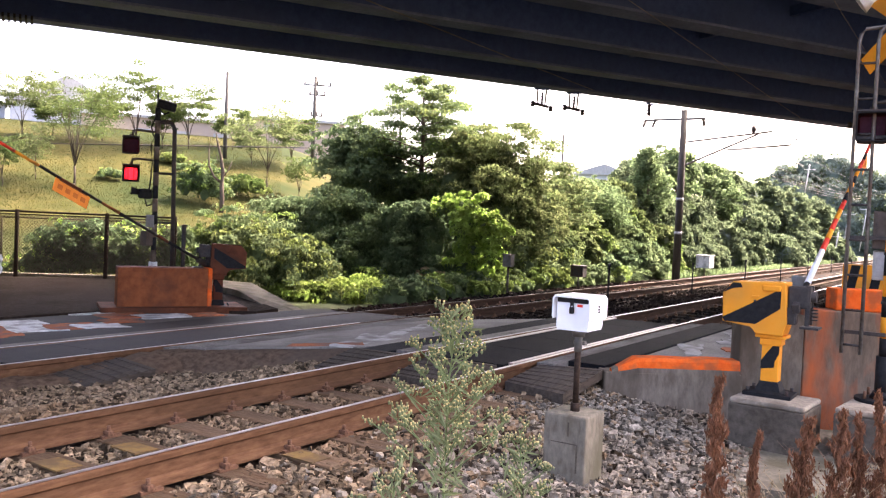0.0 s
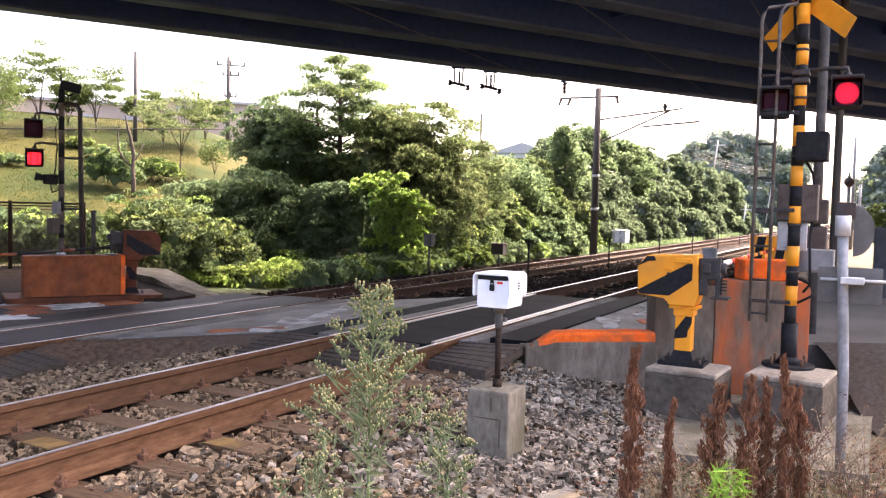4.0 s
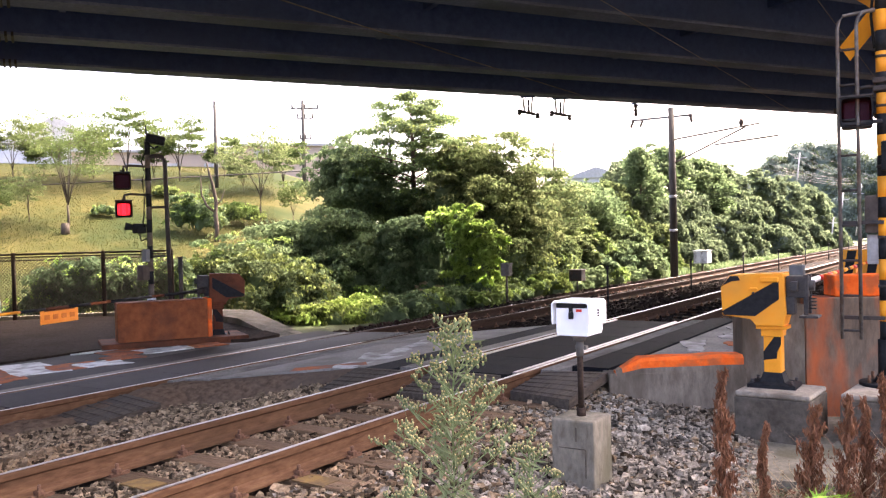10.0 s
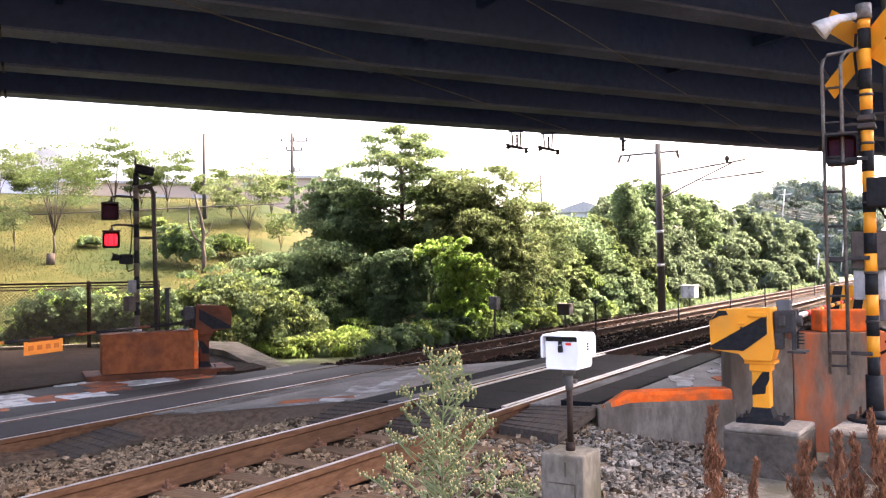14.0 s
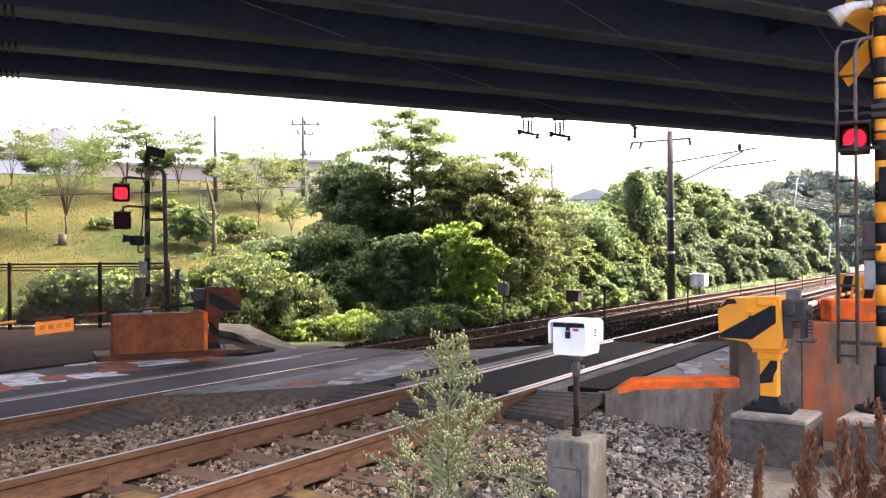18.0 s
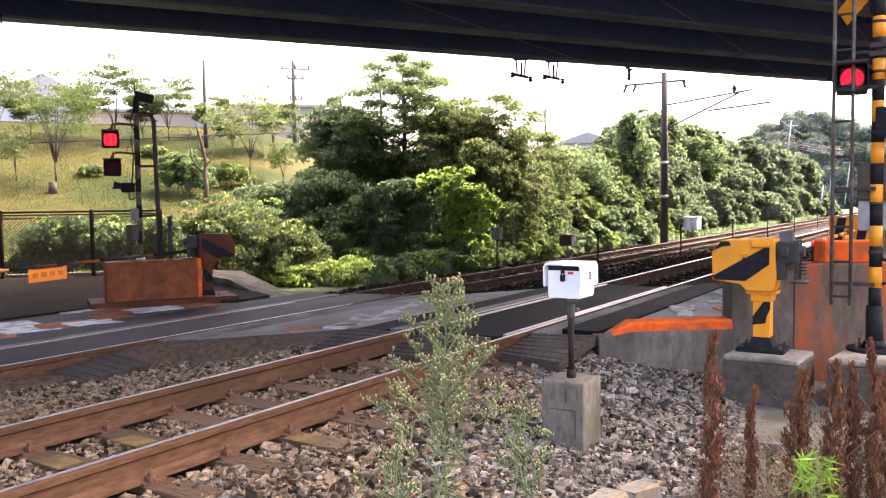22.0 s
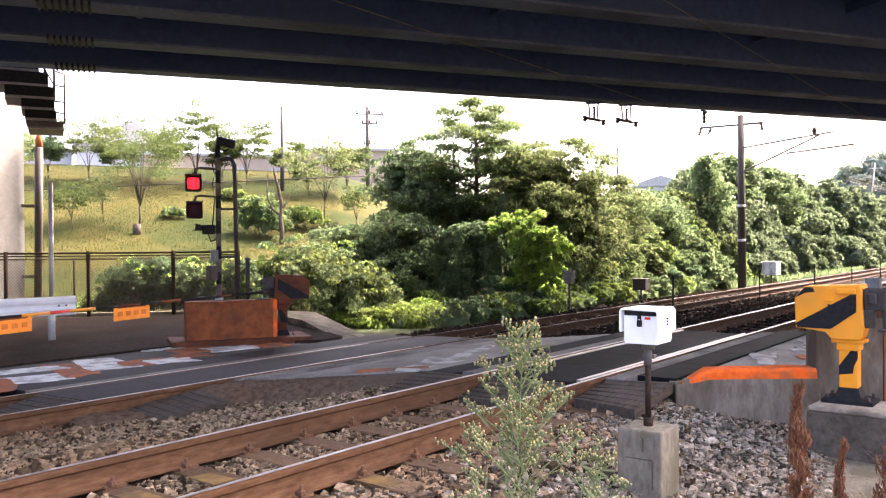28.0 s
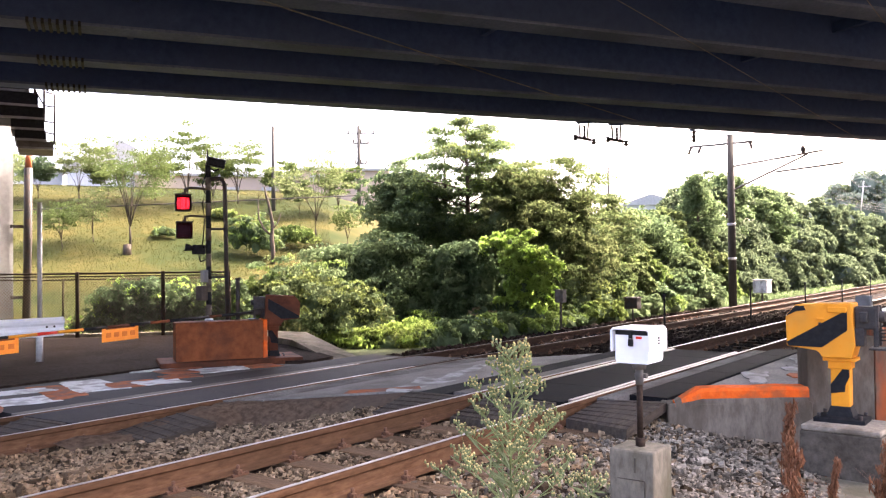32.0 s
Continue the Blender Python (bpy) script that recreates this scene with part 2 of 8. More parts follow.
M_WHITE = surface("white_enamel", (0.76, 0.77, 0.79), (0.84, 0.85, 0.86), 0.4, scale=9, bump=0.03, c3=(0.68, 0.68, 0.69), big=4, amount=0.4)
M_WHITEWORN = surface("worn_white_paint", (0.5, 0.5, 0.5), (0.68, 0.68, 0.67), 0.7, scale=22, bump=0.15, c3=(0.25, 0.24, 0.23), big=6, amount=0.8)
M_GREYBOX = surface("grey_cabinet_paint", (0.17, 0.17, 0.172), (0.24, 0.24, 0.242), 0.65, scale=9, bump=0.04, c3=(0.13, 0.115, 0.1), big=3, amount=0.5, spec=0.15)
M_BROWNGREY = surface("dull_brown_grey_paint", (0.085, 0.08, 0.075), (0.14, 0.133, 0.124), 0.75, scale=12, bump=0.08, c3=(0.06, 0.05, 0.04), big=4, amount=0.5, spec=0.1)
M_RED = surface("red_paint", (0.6, 0.03, 0.02), (0.75, 0.06, 0.03), 0.5, scale=20, bump=0.05)
M_WOODPOLE = surface("dark_pole", (0.045, 0.04, 0.036), (0.09, 0.08, 0.07), 0.85, scale=20, bump=0.25, stretch=(1, 1, 0.1))
M_LENS = surface("dark_red_lens", (0.028, 0.006, 0.012), (0.045, 0.01, 0.02), 0.6, scale=30, bump=0.05, spec=0.1)
M_LIT = glow("lit_red_lamp", (1.0, 0.02, 0.04), 0.22)
M_SIGNBACK = surface("grey_sign_back", (0.1, 0.098, 0.094), (0.15, 0.147, 0.14), 0.7, scale=9, bump=0.05, c3=(0.07, 0.06, 0.052), big=2.5, amount=0.6, spec=0.1)
M_BARK = surface("bark", (0.04, 0.031, 0.024), (0.1, 0.078, 0.06), 0.95, scale=12, bump=0.8, stretch=(1, 1, 0.25), spec=0.05)
M_GRASS = surface("dry_grass_slope", (0.028, 0.032, 0.009), (0.06, 0.05, 0.016), 0.95, scale=1.1, bump=0.3, c3=(0.017, 0.026, 0.008), big=0.16, amount=0.9, bump_scale=3, spec=0.03)
M_GREENGROUND = surface("overgrown_ground", (0.02, 0.03, 0.012), (0.04, 0.058, 0.02), 0.95, scale=3, bump=0.5, c3=(0.045, 0.045, 0.02), big=0.4, amount=0.5)


def leafmat(name, c1, c2, c3, trans=0.55, scatter=0.3):
    return surface(name, c1, c2, 0.75, scale=1.2, bump=0, c3=c3, big=0.35, amount=0.8, island=scatter, trans=trans, spec=0.04)


L_DARK = leafmat("dark_vine_leaf", (0.0637, 0.102, 0.0536), (0.104, 0.145, 0.073), (0.106, 0.14, 0.0641), 0.70)
L_MID = leafmat("green_leaf", (0.0779, 0.118, 0.0554), (0.125, 0.17, 0.0755), (0.111, 0.142, 0.0705), 0.72)
L_BRIGHT = leafmat("bright_leaf", (0.0966, 0.15, 0.0403), (0.143, 0.197, 0.056), (0.148, 0.172, 0.0582), 0.70)
L_PALE = leafmat("sunny_tree_leaf", (0.0769, 0.106, 0.0414), (0.116, 0.145, 0.0552), (0.0686, 0.0946, 0.0389), 0.70)
L_GREY = leafmat("grey_green_leaf", (0.135, 0.17, 0.085), (0.225, 0.255, 0.135), (0.117, 0.153, 0.075), 0.35)
L_FLOWER = leafmat("cream_flower", (0.425, 0.368, 0.169), (0.561, 0.48, 0.24), (0.442, 0.304, 0.0845), 0.3)
L_BROWN = leafmat("dry_brown_seed", (0.137, 0.0604, 0.033), (0.246, 0.121, 0.0696), (0.0892, 0.0403, 0.0243), 0.15)
# Distance haze is mixed into this paler, greyer leaf colour.
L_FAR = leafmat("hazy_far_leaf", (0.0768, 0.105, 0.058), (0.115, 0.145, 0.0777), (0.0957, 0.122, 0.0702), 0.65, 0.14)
L_TWIG = leafmat("dry_twig", (0.085, 0.05, 0.034), (0.17, 0.105, 0.075), (0.07, 0.042, 0.03), 0.1)
L_STRAW = leafmat("straw", (0.25, 0.19, 0.12), (0.4, 0.31, 0.2), (0.2, 0.13, 0.09), 0.2)
# Leaf colour raised far up to hold the strong sun on sapling and weeds.
L_SAPLING = leafmat("sapling_leaf", (0.205, 0.317, 0.0716), (0.308, 0.432, 0.103), (0.267, 0.328, 0.0994), 0.70)
L_LIME = leafmat("lime_leaf", (0.19, 0.34, 0.05), (0.28, 0.44, 0.08), (0.15, 0.28, 0.05), 0.45)


# ---- mesh helpers ----
def box(bm, c, s, m=None, bevel=0.0):
    b = bmesh.new()
    bmesh.ops.create_cube(b, size=1.0, matrix=Matrix.Translation(c) @ Matrix.Diagonal((*s, 1)))
    if bevel:
        bmesh.ops.bevel(b, geom=b.edges[:], offset=bevel, segments=2, affect="EDGES", profile=0.5)
    if m:
        bmesh.ops.transform(b, matrix=m, verts=b.verts)
    merge(bm, b)


def merge(bm, b):
    vs = {v: bm.verts.new(v.co) for v in b.verts}
    for f in b.faces:
        nf = bm.faces.new([vs[v] for v in f.verts])
        nf.smooth = f.smooth
    b.free()


def ring(bm, centre, axis, r, n):
    z = Vector(axis).normalized()
    x = z.orthogonal().normalized() if abs(z.z) < 0.99 else Vector((1, 0, 0))
    y = z.cross(x)
    return [bm.verts.new(Vector(centre) + r * (math.cos(2 * math.pi * i / n) * x + math.sin(2 * math.pi * i / n) * y)) for i in range(n)]


def bridge_rings(bm, a, b):
    n = len(a)
    k = min(range(n), key=lambda i: (a[0].co - b[i].co).length)
    for i in range(n):
        f = bm.faces.new((a[i], a[(i + 1) % n], b[(i + 1 + k) % n], b[(i + k) % n]))
        f.smooth = True


def tube(bm, pts, r, n=10, caps=True):
    """A round bar through pts; r: one radius or one for each point."""
    pts = [Vector(p) for p in pts]
    rs = r if isinstance(r, (list, tuple)) else [r] * len(pts)
    prev = None
    for i, p in enumerate(pts):
        d = pts[min(i + 1, len(pts) - 1)] - pts[max(i - 1, 0)]
        cur = ring(bm, p, d, rs[i], n)
        if prev:
            bridge_rings(bm, prev, cur)
        elif caps:
            bm.faces.new(cur)
        prev = cur
    if caps:
        bm.faces.new(prev)


def prism(bm, pts, vec):
    """A flat outline (3D points) given the thickness vec."""
    a = [bm.verts.new(p) for p in pts]
    b = [bm.verts.new(Vector(p) + Vector(vec)) for p in pts]
    bm.faces.new(a)
    bm.faces.new(b[::-1])
    n = len(a)
    for i in range(n):
        bm.faces.new((a[(i + 1) % n], a[i], b[i], b[(i + 1) % n]))


def mesh_of(name, bm, mat):
    bmesh.ops.recalc_face_normals(bm, faces=bm.faces)
    me = bpy.data.meshes.new(name)
    bm.to_mesh(me)
    bm.free()
    me.materials.append(mat)
    return me


def part(name, bm, mat, parent, label=""):
    ob = new(name, mesh_of(name, bm, mat))
    ob.parent = parent
    return tagged(ob, label)


def thing(name, at, label, category, group="", kind="", rz=0.0):
    ob = new(name)
    ob.empty_display_size = 0.2
    ob.matrix_world = pose(*at, 0, 0, rz)
    return tagged(ob, label, category, group, kind)


def solid(name, bm, mat, label, category, group="", kind=""):
    """A thing that is one mesh."""
    return tagged(new(name, mesh_of(name, bm, mat)), label, category, group, kind)


def raw_mesh(name, verts, faces, mat, parent=None):
    """A mesh from numpy arrays: verts (n, 3), faces (m, k) with one k."""
    me = bpy.data.meshes.new(name)
    n, k = faces.shape
    me.vertices.add(len(verts))
    me.vertices.foreach_set("co", np.ascontiguousarray(verts, dtype=np.float32).ravel())
    me.loops.add(n * k)
    me.loops.foreach_set("vertex_index", np.ascontiguousarray(faces, dtype=np.int32).ravel())
    me.polygons.add(n)
    me.polygons.foreach_set("loop_start", np.arange(0, n * k, k, dtype=np.int32))
    me.polygons.foreach_set("use_smooth", np.zeros(n, bool))
    me.update(calc_edges=True)
    me.materials.append(mat)
    ob = new(name, me)
    ob.parent = parent
    return ob


RNG = np.random.default_rng(7)


def leaves_mesh(name, centres, normals, size, mat, parent=None, spread=0.7, aspect=0.62, hang=0.0):
    """Folded leaf blades, one of four triangles at each centre, turned about the normal."""
    n = len(centres)
    nrm = normals + RNG.normal(0, spread, (n, 3))
    nrm /= np.linalg.norm(nrm, axis=1)[:, None] + 1e-9
    rnd = RNG.normal(0, 1, (n, 3))
    u = np.cross(nrm, rnd)
    u /= np.linalg.norm(u, axis=1)[:, None] + 1e-9
    if hang:
        u = RNG.normal(0, 1 - hang, (n, 3)) + [0, 0, hang]
        u /= np.linalg.norm(u, axis=1)[:, None] + 1e-9
        nrm = np.cross(u, rnd)
        nrm /= np.linalg.norm(nrm, axis=1)[:, None] + 1e-9
    v = np.cross(nrm, u)
    s = (size * RNG.uniform(0.6, 1.35, n))[:, None]
    w = s * aspect
    tip, base = centres + u * s, centres - u * s
    a, b = centres + v * w + nrm * w * 0.35, centres - v * w + nrm * w * 0.35
    verts = np.stack([base, a, tip, b], 1).reshape(-1, 3)
    i = np.arange(n)[:, None] * 4
    faces = np.concatenate([i + [0, 2, 1], i + [0, 3, 2]], 1).reshape(-1, 3)
    return raw_mesh(name, verts, faces, mat, parent)


# ---- ground, track bed ----
def smooth(a, b, x):
    t = np.clip((np.asarray(x, float) - a) / (b - a), 0, 1)
    return t * t * (3 - 2 * t)


def bed(y):
    """Height of ballast and soil across the tracks."""
    return np.interp(y, [-5, 1.3, 2.2, 2.7, 3.2, 6.0, 6.9, 10.3, 11.4, 13], [-0.62, -0.62, -0.47, -0.37, -0.225, -0.215, -0.405, -0.405, -0.62, -0.7])


def ground_height(x, y):
    x, y = np.asarray(x, float), np.asarray(y, float)
    z = bed(y)
    left = smooth(11.5, 9.5, x - 0.2 * (y - 10)) * smooth(9.7, 10.6, y)
    z = z * (1 - left) - 0.24 * left                       # street level past the far track
    p = x * math.cos(radians(62)) + y * math.sin(radians(62))
    az = np.degrees(np.arctan2(y, x))
    hill = smooth(26, 64, p) * smooth(30, 46, az) * smooth(115, 95, az)
    z = z + hill * 7.6
    wide = smooth(24, 40, y) * smooth(46, 30, az)
    z = z + wide * 2.5
    return z


xs = np.unique(np.concatenate([np.linspace(-900, -40, 18), np.linspace(-40, 60, 126), np.linspace(60, 1600, 40)]))
ys = np.unique(np.concatenate([np.linspace(-900, -20, 16), np.linspace(-20, 80, 160), np.linspace(80, 1500, 36)]))
gx, gy = np.meshgrid(xs, ys, indexing="ij")
gzz = ground_height(gx, gy) - 0.03 + 0.02 * np.sin(gx * 1.7) * np.cos(gy * 1.3)
gv = np.stack([gx, gy, gzz], -1).reshape(-1, 3)
ii = (np.arange(len(xs) - 1)[:, None] * len(ys) + np.arange(len(ys) - 1)[None]).ravel()
gf = np.stack([ii, ii + len(ys), ii + len(ys) + 1, ii + 1], 1)
ground = raw_mesh("ground", gv, gf, M_SOIL)
ground.data.materials.append(M_GRASS)
ground.data.materials.append(M_GREENGROUND)
fc = gv[gf].mean(1)
pp = fc[:, 0] * math.cos(radians(62)) + fc[:, 1] * math.sin(radians(62))
kind_of = np.where((pp > 21) & (fc[:, 1] > 17.5), 1, np.where(fc[:, 1] > 10.7, 2, 0))
kind_of = np.where((np.degrees(np.arctan2(fc[:, 1], fc[:, 0])) < 40) & (kind_of == 1), 2, kind_of)
ground.data.polygons.foreach_set("material_index", kind_of.astype(np.int32))
ground.data.polygons.foreach_set("use_smooth", np.ones(len(gf), bool))
tagged(ground, "soil, gravel and dry grass rising to a slope", "ground", kind="structure")

bx = np.concatenate([np.linspace(-12, 32, 130), np.linspace(33, 260, 40)])
by = np.array([1.7, 2.2, 2.7, 3.2, 3.6, 4.4, 5.2, 6.0, 6.4, 6.9, 7.4, 8.0, 8.6, 9.2, 9.8, 10.3, 10.8, 11.3])
gx, gy = np.meshgrid(bx, by, indexing="ij")
bz = bed(gy) + 0.0 + 0.012 * np.sin(gx * 5.1 + gy * 3) * np.sin(gy * 4.3)
bv = np.stack([gx, gy, bz], -1).reshape(-1, 3)
ii = (np.arange(len(bx) - 1)[:, None] * len(by) + np.arange(len(by) - 1)[None]).ravel()
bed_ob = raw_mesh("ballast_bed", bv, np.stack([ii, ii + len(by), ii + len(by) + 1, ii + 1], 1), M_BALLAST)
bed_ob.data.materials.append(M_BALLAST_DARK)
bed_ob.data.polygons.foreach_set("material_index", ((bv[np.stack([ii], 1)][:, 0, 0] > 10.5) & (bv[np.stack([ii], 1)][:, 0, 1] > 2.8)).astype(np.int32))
tagged(bed_ob, "crushed stone ballast bed, its colour darkened for shade between stones", "ballast", kind="structure")

# ---- road line: strip at 120 degrees across the tracks ----
ROAD_L, ROAD_R = 8.45, 13.2


def road_x(y, off):
    return (off - 0.5 * y) / 0.866


def on_road(x, y, grow=0.0):
    n = 0.866 * x + 0.5 * y
    return (n > ROAD_L - grow) & (n < ROAD_R + grow)


# ---- ballast stones ----
def icosahedron():
    b = bmesh.new()
    bmesh.ops.create_icosphere(b, subdivisions=1, radius=1)
    v = np.array([p.co[:] for p in b.verts])
    f = np.array([[q.index for q in p.verts] for p in b.faces])
    b.free()
    return v, f


ICO_V, ICO_F = icosahedron()
CUBE_V = np.array([(x, y, z) for x in (-1, 1) for y in (-1, 1) for z in (-1, 1)], float)
CUBE_F = np.array([(0, 1, 3), (0, 3, 2), (4, 6, 7), (4, 7, 5), (0, 4, 5), (0, 5, 1), (2, 3, 7), (2, 7, 6), (0, 2, 6), (0, 6, 4), (1, 5, 7), (1, 7, 3)])


def stones(name, x0, x1, y0, y1, per_m2, r, lift=0.0, keep=None, mat=None):
    n = int((x1 - x0) * (y1 - y0) * per_m2)
    x, y = RNG.uniform(x0, x1, n), RNG.uniform(y0, y1, n)
    ok = ~on_road(x, y, np.where((y > 5.75) & (y < 7.36), -0.75, -0.05))
    for ry in RAIL_Y:
        ok &= np.abs(y - ry) > 0.075
    if keep is not None:
        ok &= keep(x, y)
    x, y = x[ok], y[ok]
    n = len(x)
    z = bed(y) + lift + RNG.uniform(-0.6, 0.9, n) * r
    rad = r * RNG.lognormal(0, 0.28, n)
    v = (CUBE_V[None] * 0.72 + RNG.uniform(-0.42, 0.42, (n, 8, 3))) * rad[:, None, None]
    v = v * RNG.uniform(0.62, 1.55, (n, 1, 3))
    a = RNG.uniform(0, 6.28, n)
    b = RNG.uniform(-0.6, 0.6, n)
    ca, sa, cb, sb = np.cos(a), np.sin(a), np.cos(b), np.sin(b)
    X = v[..., 0] * ca[:, None] - v[..., 1] * sa[:, None]
    Y = v[..., 0] * sa[:, None] + v[..., 1] * ca[:, None]
    Z = v[..., 2] * cb[:, None] + X * sb[:, None]
    X = X * cb[:, None] - v[..., 2] * sb[:, None]
    v = np.stack([X + x[:, None], Y + y[:, None], Z + z[:, None]], -1).reshape(-1, 3)
    f = (CUBE_F[None] + (np.arange(n) * 8)[:, None, None]).reshape(-1, 3)
    return raw_mesh(name, v, f, mat or M_STONE)


# ---- tracks ----
NEAR = (3.84, 4.965)
FAR = (7.93, 9.06)
CANT = -0.031                       # the far rail of the far track lies a little lower
RAIL_Y = NEAR + FAR
RAIL_X0, RAIL_X1 = -12.0, 260.0


def rail_profile():
    half = [(0.0725, -0.174), (0.0725, -0.163), (0.024, -0.146), (0.009, -0.13), (0.009, -0.056), (0.03, -0.042), (0.0325, -0.013), (0.03, -0.003), (0.022, 0.0)]
    return half


def rail(parent, y, ztop, head=None):
    half = rail_profile()
    loop = [(w, h) for w, h in half] + [(-w, h) for w, h in half[::-1]]
    bm = bmesh.new()
    stations = [RAIL_X0, 0, 5, 10, 20, 40, RAIL_X1]
    prev = None
    for x in stations:
        cur = [bm.verts.new((x, y + w, ztop + h)) for w, h in loop]
        if prev:
            for i in range(len(cur)):
                bm.faces.new((prev[i], prev[(i + 1) % len(cur)], cur[(i + 1) % len(cur)], cur[i]))
        prev = cur
    body = part("rail", bm, M_RUST, parent, "rusty brown steel rail")
    # From x = 10 on the rail takes the copy with shade in its colour.
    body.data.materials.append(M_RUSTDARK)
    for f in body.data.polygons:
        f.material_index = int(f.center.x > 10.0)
    half_w = 0.018 if head else 0.021
    bm = bmesh.new()
    prev = None
    for x in stations:
        cur = [bm.verts.new((x, y + w, ztop + h)) for w, h in ((-half_w, -0.001), (0.005 - half_w, 0.0015), (half_w - 0.005, 0.0015), (half_w, -0.001))]
        if prev:
            for i in range(3):
                bm.faces.new((prev[i], prev[i + 1], cur[i + 1], cur[i])).smooth = True
        prev = cur
    top = part("rail_head", bm, M_RAILTOP, body, "polished running surface")
    if head:
        top.data.materials.append(head)
        for f in top.data.polygons:
            f.material_index = int(f.center.x > 10.0)
    return body


def clip_mesh():
    bm = bmesh.new()
    box(bm, (0, 0, 0.012), (0.15, 0.2, 0.024), bevel=0.004)
    for s in (-1, 1):
        box(bm, (0.02 * s, 0.085 * s, 0.035), (0.05, 0.06, 0.035), bevel=0.008)
        tube(bm, [(0.02 * s, 0.085 * s, 0.03), (0.02 * s, 0.085 * s, 0.085)], 0.013, 6)
    return mesh_of("rail_fastener", bm, M_IRON)


def sleeper_mesh(mat):
    bm = bmesh.new()
    box(bm, (0, 0, -0.07), (0.21, 2.1, 0.14), bevel=0.012)
    return mesh_of("sleeper", bm, mat)


CLIP, SLEEPER, SLEEPER_DARK = clip_mesh(), sleeper_mesh(M_SLEEPER), sleeper_mesh(M_SLEEPER_DARK)


def track(name, ys2, ztop, label, head=None):
    tr = thing(name, (0, 0, 0), label, "railway track", kind="structure")
    for y in ys2:
        rail(tr, y, ztop + (CANT if y == FAR[1] else 0.0), head)
    yc = sum(ys2) / 2
    x = -8.083
    while x < 70:
        # Sleepers past x = 11 use the copy with shade painted in.
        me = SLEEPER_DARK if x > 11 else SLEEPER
        s = new("sleeper", me)
        s.matrix_world = pose(x + random.uniform(-0.03, 0.03), yc + random.uniform(-0.04, 0.04), ztop - 0.186, 0, 0, random.uniform(-1.2, 1.2))
        s.parent = tr
        if not on_road(x, yc, -0.2) and x < 26:
            for y in ys2:
                c = new("rail_fastener", CLIP)
                c.matrix_world = pose(x, y, ztop - 0.188)
                c.parent = tr
        x += 0.553
    return tr


def paint_patch(tr, x, y):
    bm = bmesh.new()
    prism(bm, [(x - 0.085, y - 0.14, -0.181), (x + 0.08, y - 0.15, -0.181), (x + 0.085, y + 0.1, -0.181), (x - 0.075, y + 0.13, -0.181)], (0, 0, -0.01))
    part("paint_patch", bm, M_SLEEPER_Y, tr, "worn yellow paint patch on a sleeper")


track_near = track("track_near", NEAR, 0.0, "rusty rails on worn wooden sleepers in ballast")
track_far = track("track_far", FAR, -0.2, "second pair of rusty rails on dark sleepers", M_RAILDULL)

for px_, py_ in ((2.95, 4.6), (3.47, 4.57), (1.9, 4.5), (4.06, 3.62)):
    paint_patch(track_near, px_, py_)

for args in (("ballast_stones", 1.0, 9.3, 1.5, 3.8, 1350, 0.018), ("ballast_stones", 1.0, 9.25, 1.5, 3.8, 1350, 0.018), ("ballast_stones", 0.0, 8.0, 3.95, 4.95, 1500, 0.0155), ("ballast_stones", 0.5, 5.2, 5.1, 8.0, 1500, 0.0175), ("ballast_stones", 5.2, 9.0, 5.1, 8.0, 1500, 0.0175),
             ("ballast_stones", 2.0, 7.0, 8.1, 10.2, 160, 0.035), ("ballast_stones", 11.0, 30.0, 2.5, 10.6, 100, 0.03)):
    if args[3] == 3.95:
        st = stones(*args, mat=M_STONE_BROWN, keep=lambda x, y: np.abs((x + 8.083 + 0.2765) % 0.553 - 0.2765) > 0.1)
    elif args[3] == 1.5:
        brown = args[2] == 9.25
        st = stones(*args, mat=M_STONE_BROWN if brown else None, keep=lambda x, y: (RNG.random(len(x)) < np.clip(0.1 + 0.65 * smooth(2.6, 3.6, y) + 0.75 * smooth(5.2, 3.0, x), 0, 0.92)) == brown)
    else:
        st = stones(*args, mat=M_STONE_DARK if args[1] > 10 else M_STONE_BROWN if args[3] == 5.1 or args[3] > 8 else None)
    tagged(st, "loose crushed grey and brown ballast stones", "gravel", kind="stuff")


# ---- crossing ----
def slab(bm, pts, z0, z1):
    prism(bm, [(x, y, z0(x, y) if callable(z0) else z0) for x, y in pts], (0, 0, z1))


def road_z(x, y):
    return float(np.interp(y, [-40, 0, 2.0, 5.1, 7.85, 9.1, 12, 30], [0.25, 0.0, -0.015, -0.015, -0.215, -0.243, -0.235, -0.235]))


def road_piece(name, ys_, mat, lift, label, off0=ROAD_L, off1=ROAD_R):
    bm = bmesh.new()
    L = [(road_x(y, off0), y, road_z(0, y) + lift) for y in ys_]
    R = [(road_x(y, off1), y, road_z(0, y) + lift) for y in ys_]
    prism_strip(bm, L, R, 0.5)
    return tagged(new(name, mesh_of(name, bm, mat)), label, "road", kind="structure")


def prism_strip(bm, L, R, th):
    lo = lambda p: (p[0], p[1], p[2] - th)
    l = [bm.verts.new(p) for p in L]
    r = [bm.verts.new(p) for p in R]
    l2 = [bm.verts.new(lo(p)) for p in L]
    r2 = [bm.verts.new(lo(p)) for p in R]
    for i in range(len(l) - 1):
        bm.faces.new((l[i], r[i], r[i + 1], l[i + 1]))
        bm.faces.new((l2[i + 1], r2[i + 1], r2[i], l2[i]))
        bm.faces.new((l[i + 1], l2[i + 1], l2[i], l[i]))
        bm.faces.new((r[i], r2[i], r2[i + 1], r[i + 1]))
    bm.faces.new((l[0], l2[0], r2[0], r[0]))
    bm.faces.new((r[-1], r2[-1], l2[-1], l[-1]))


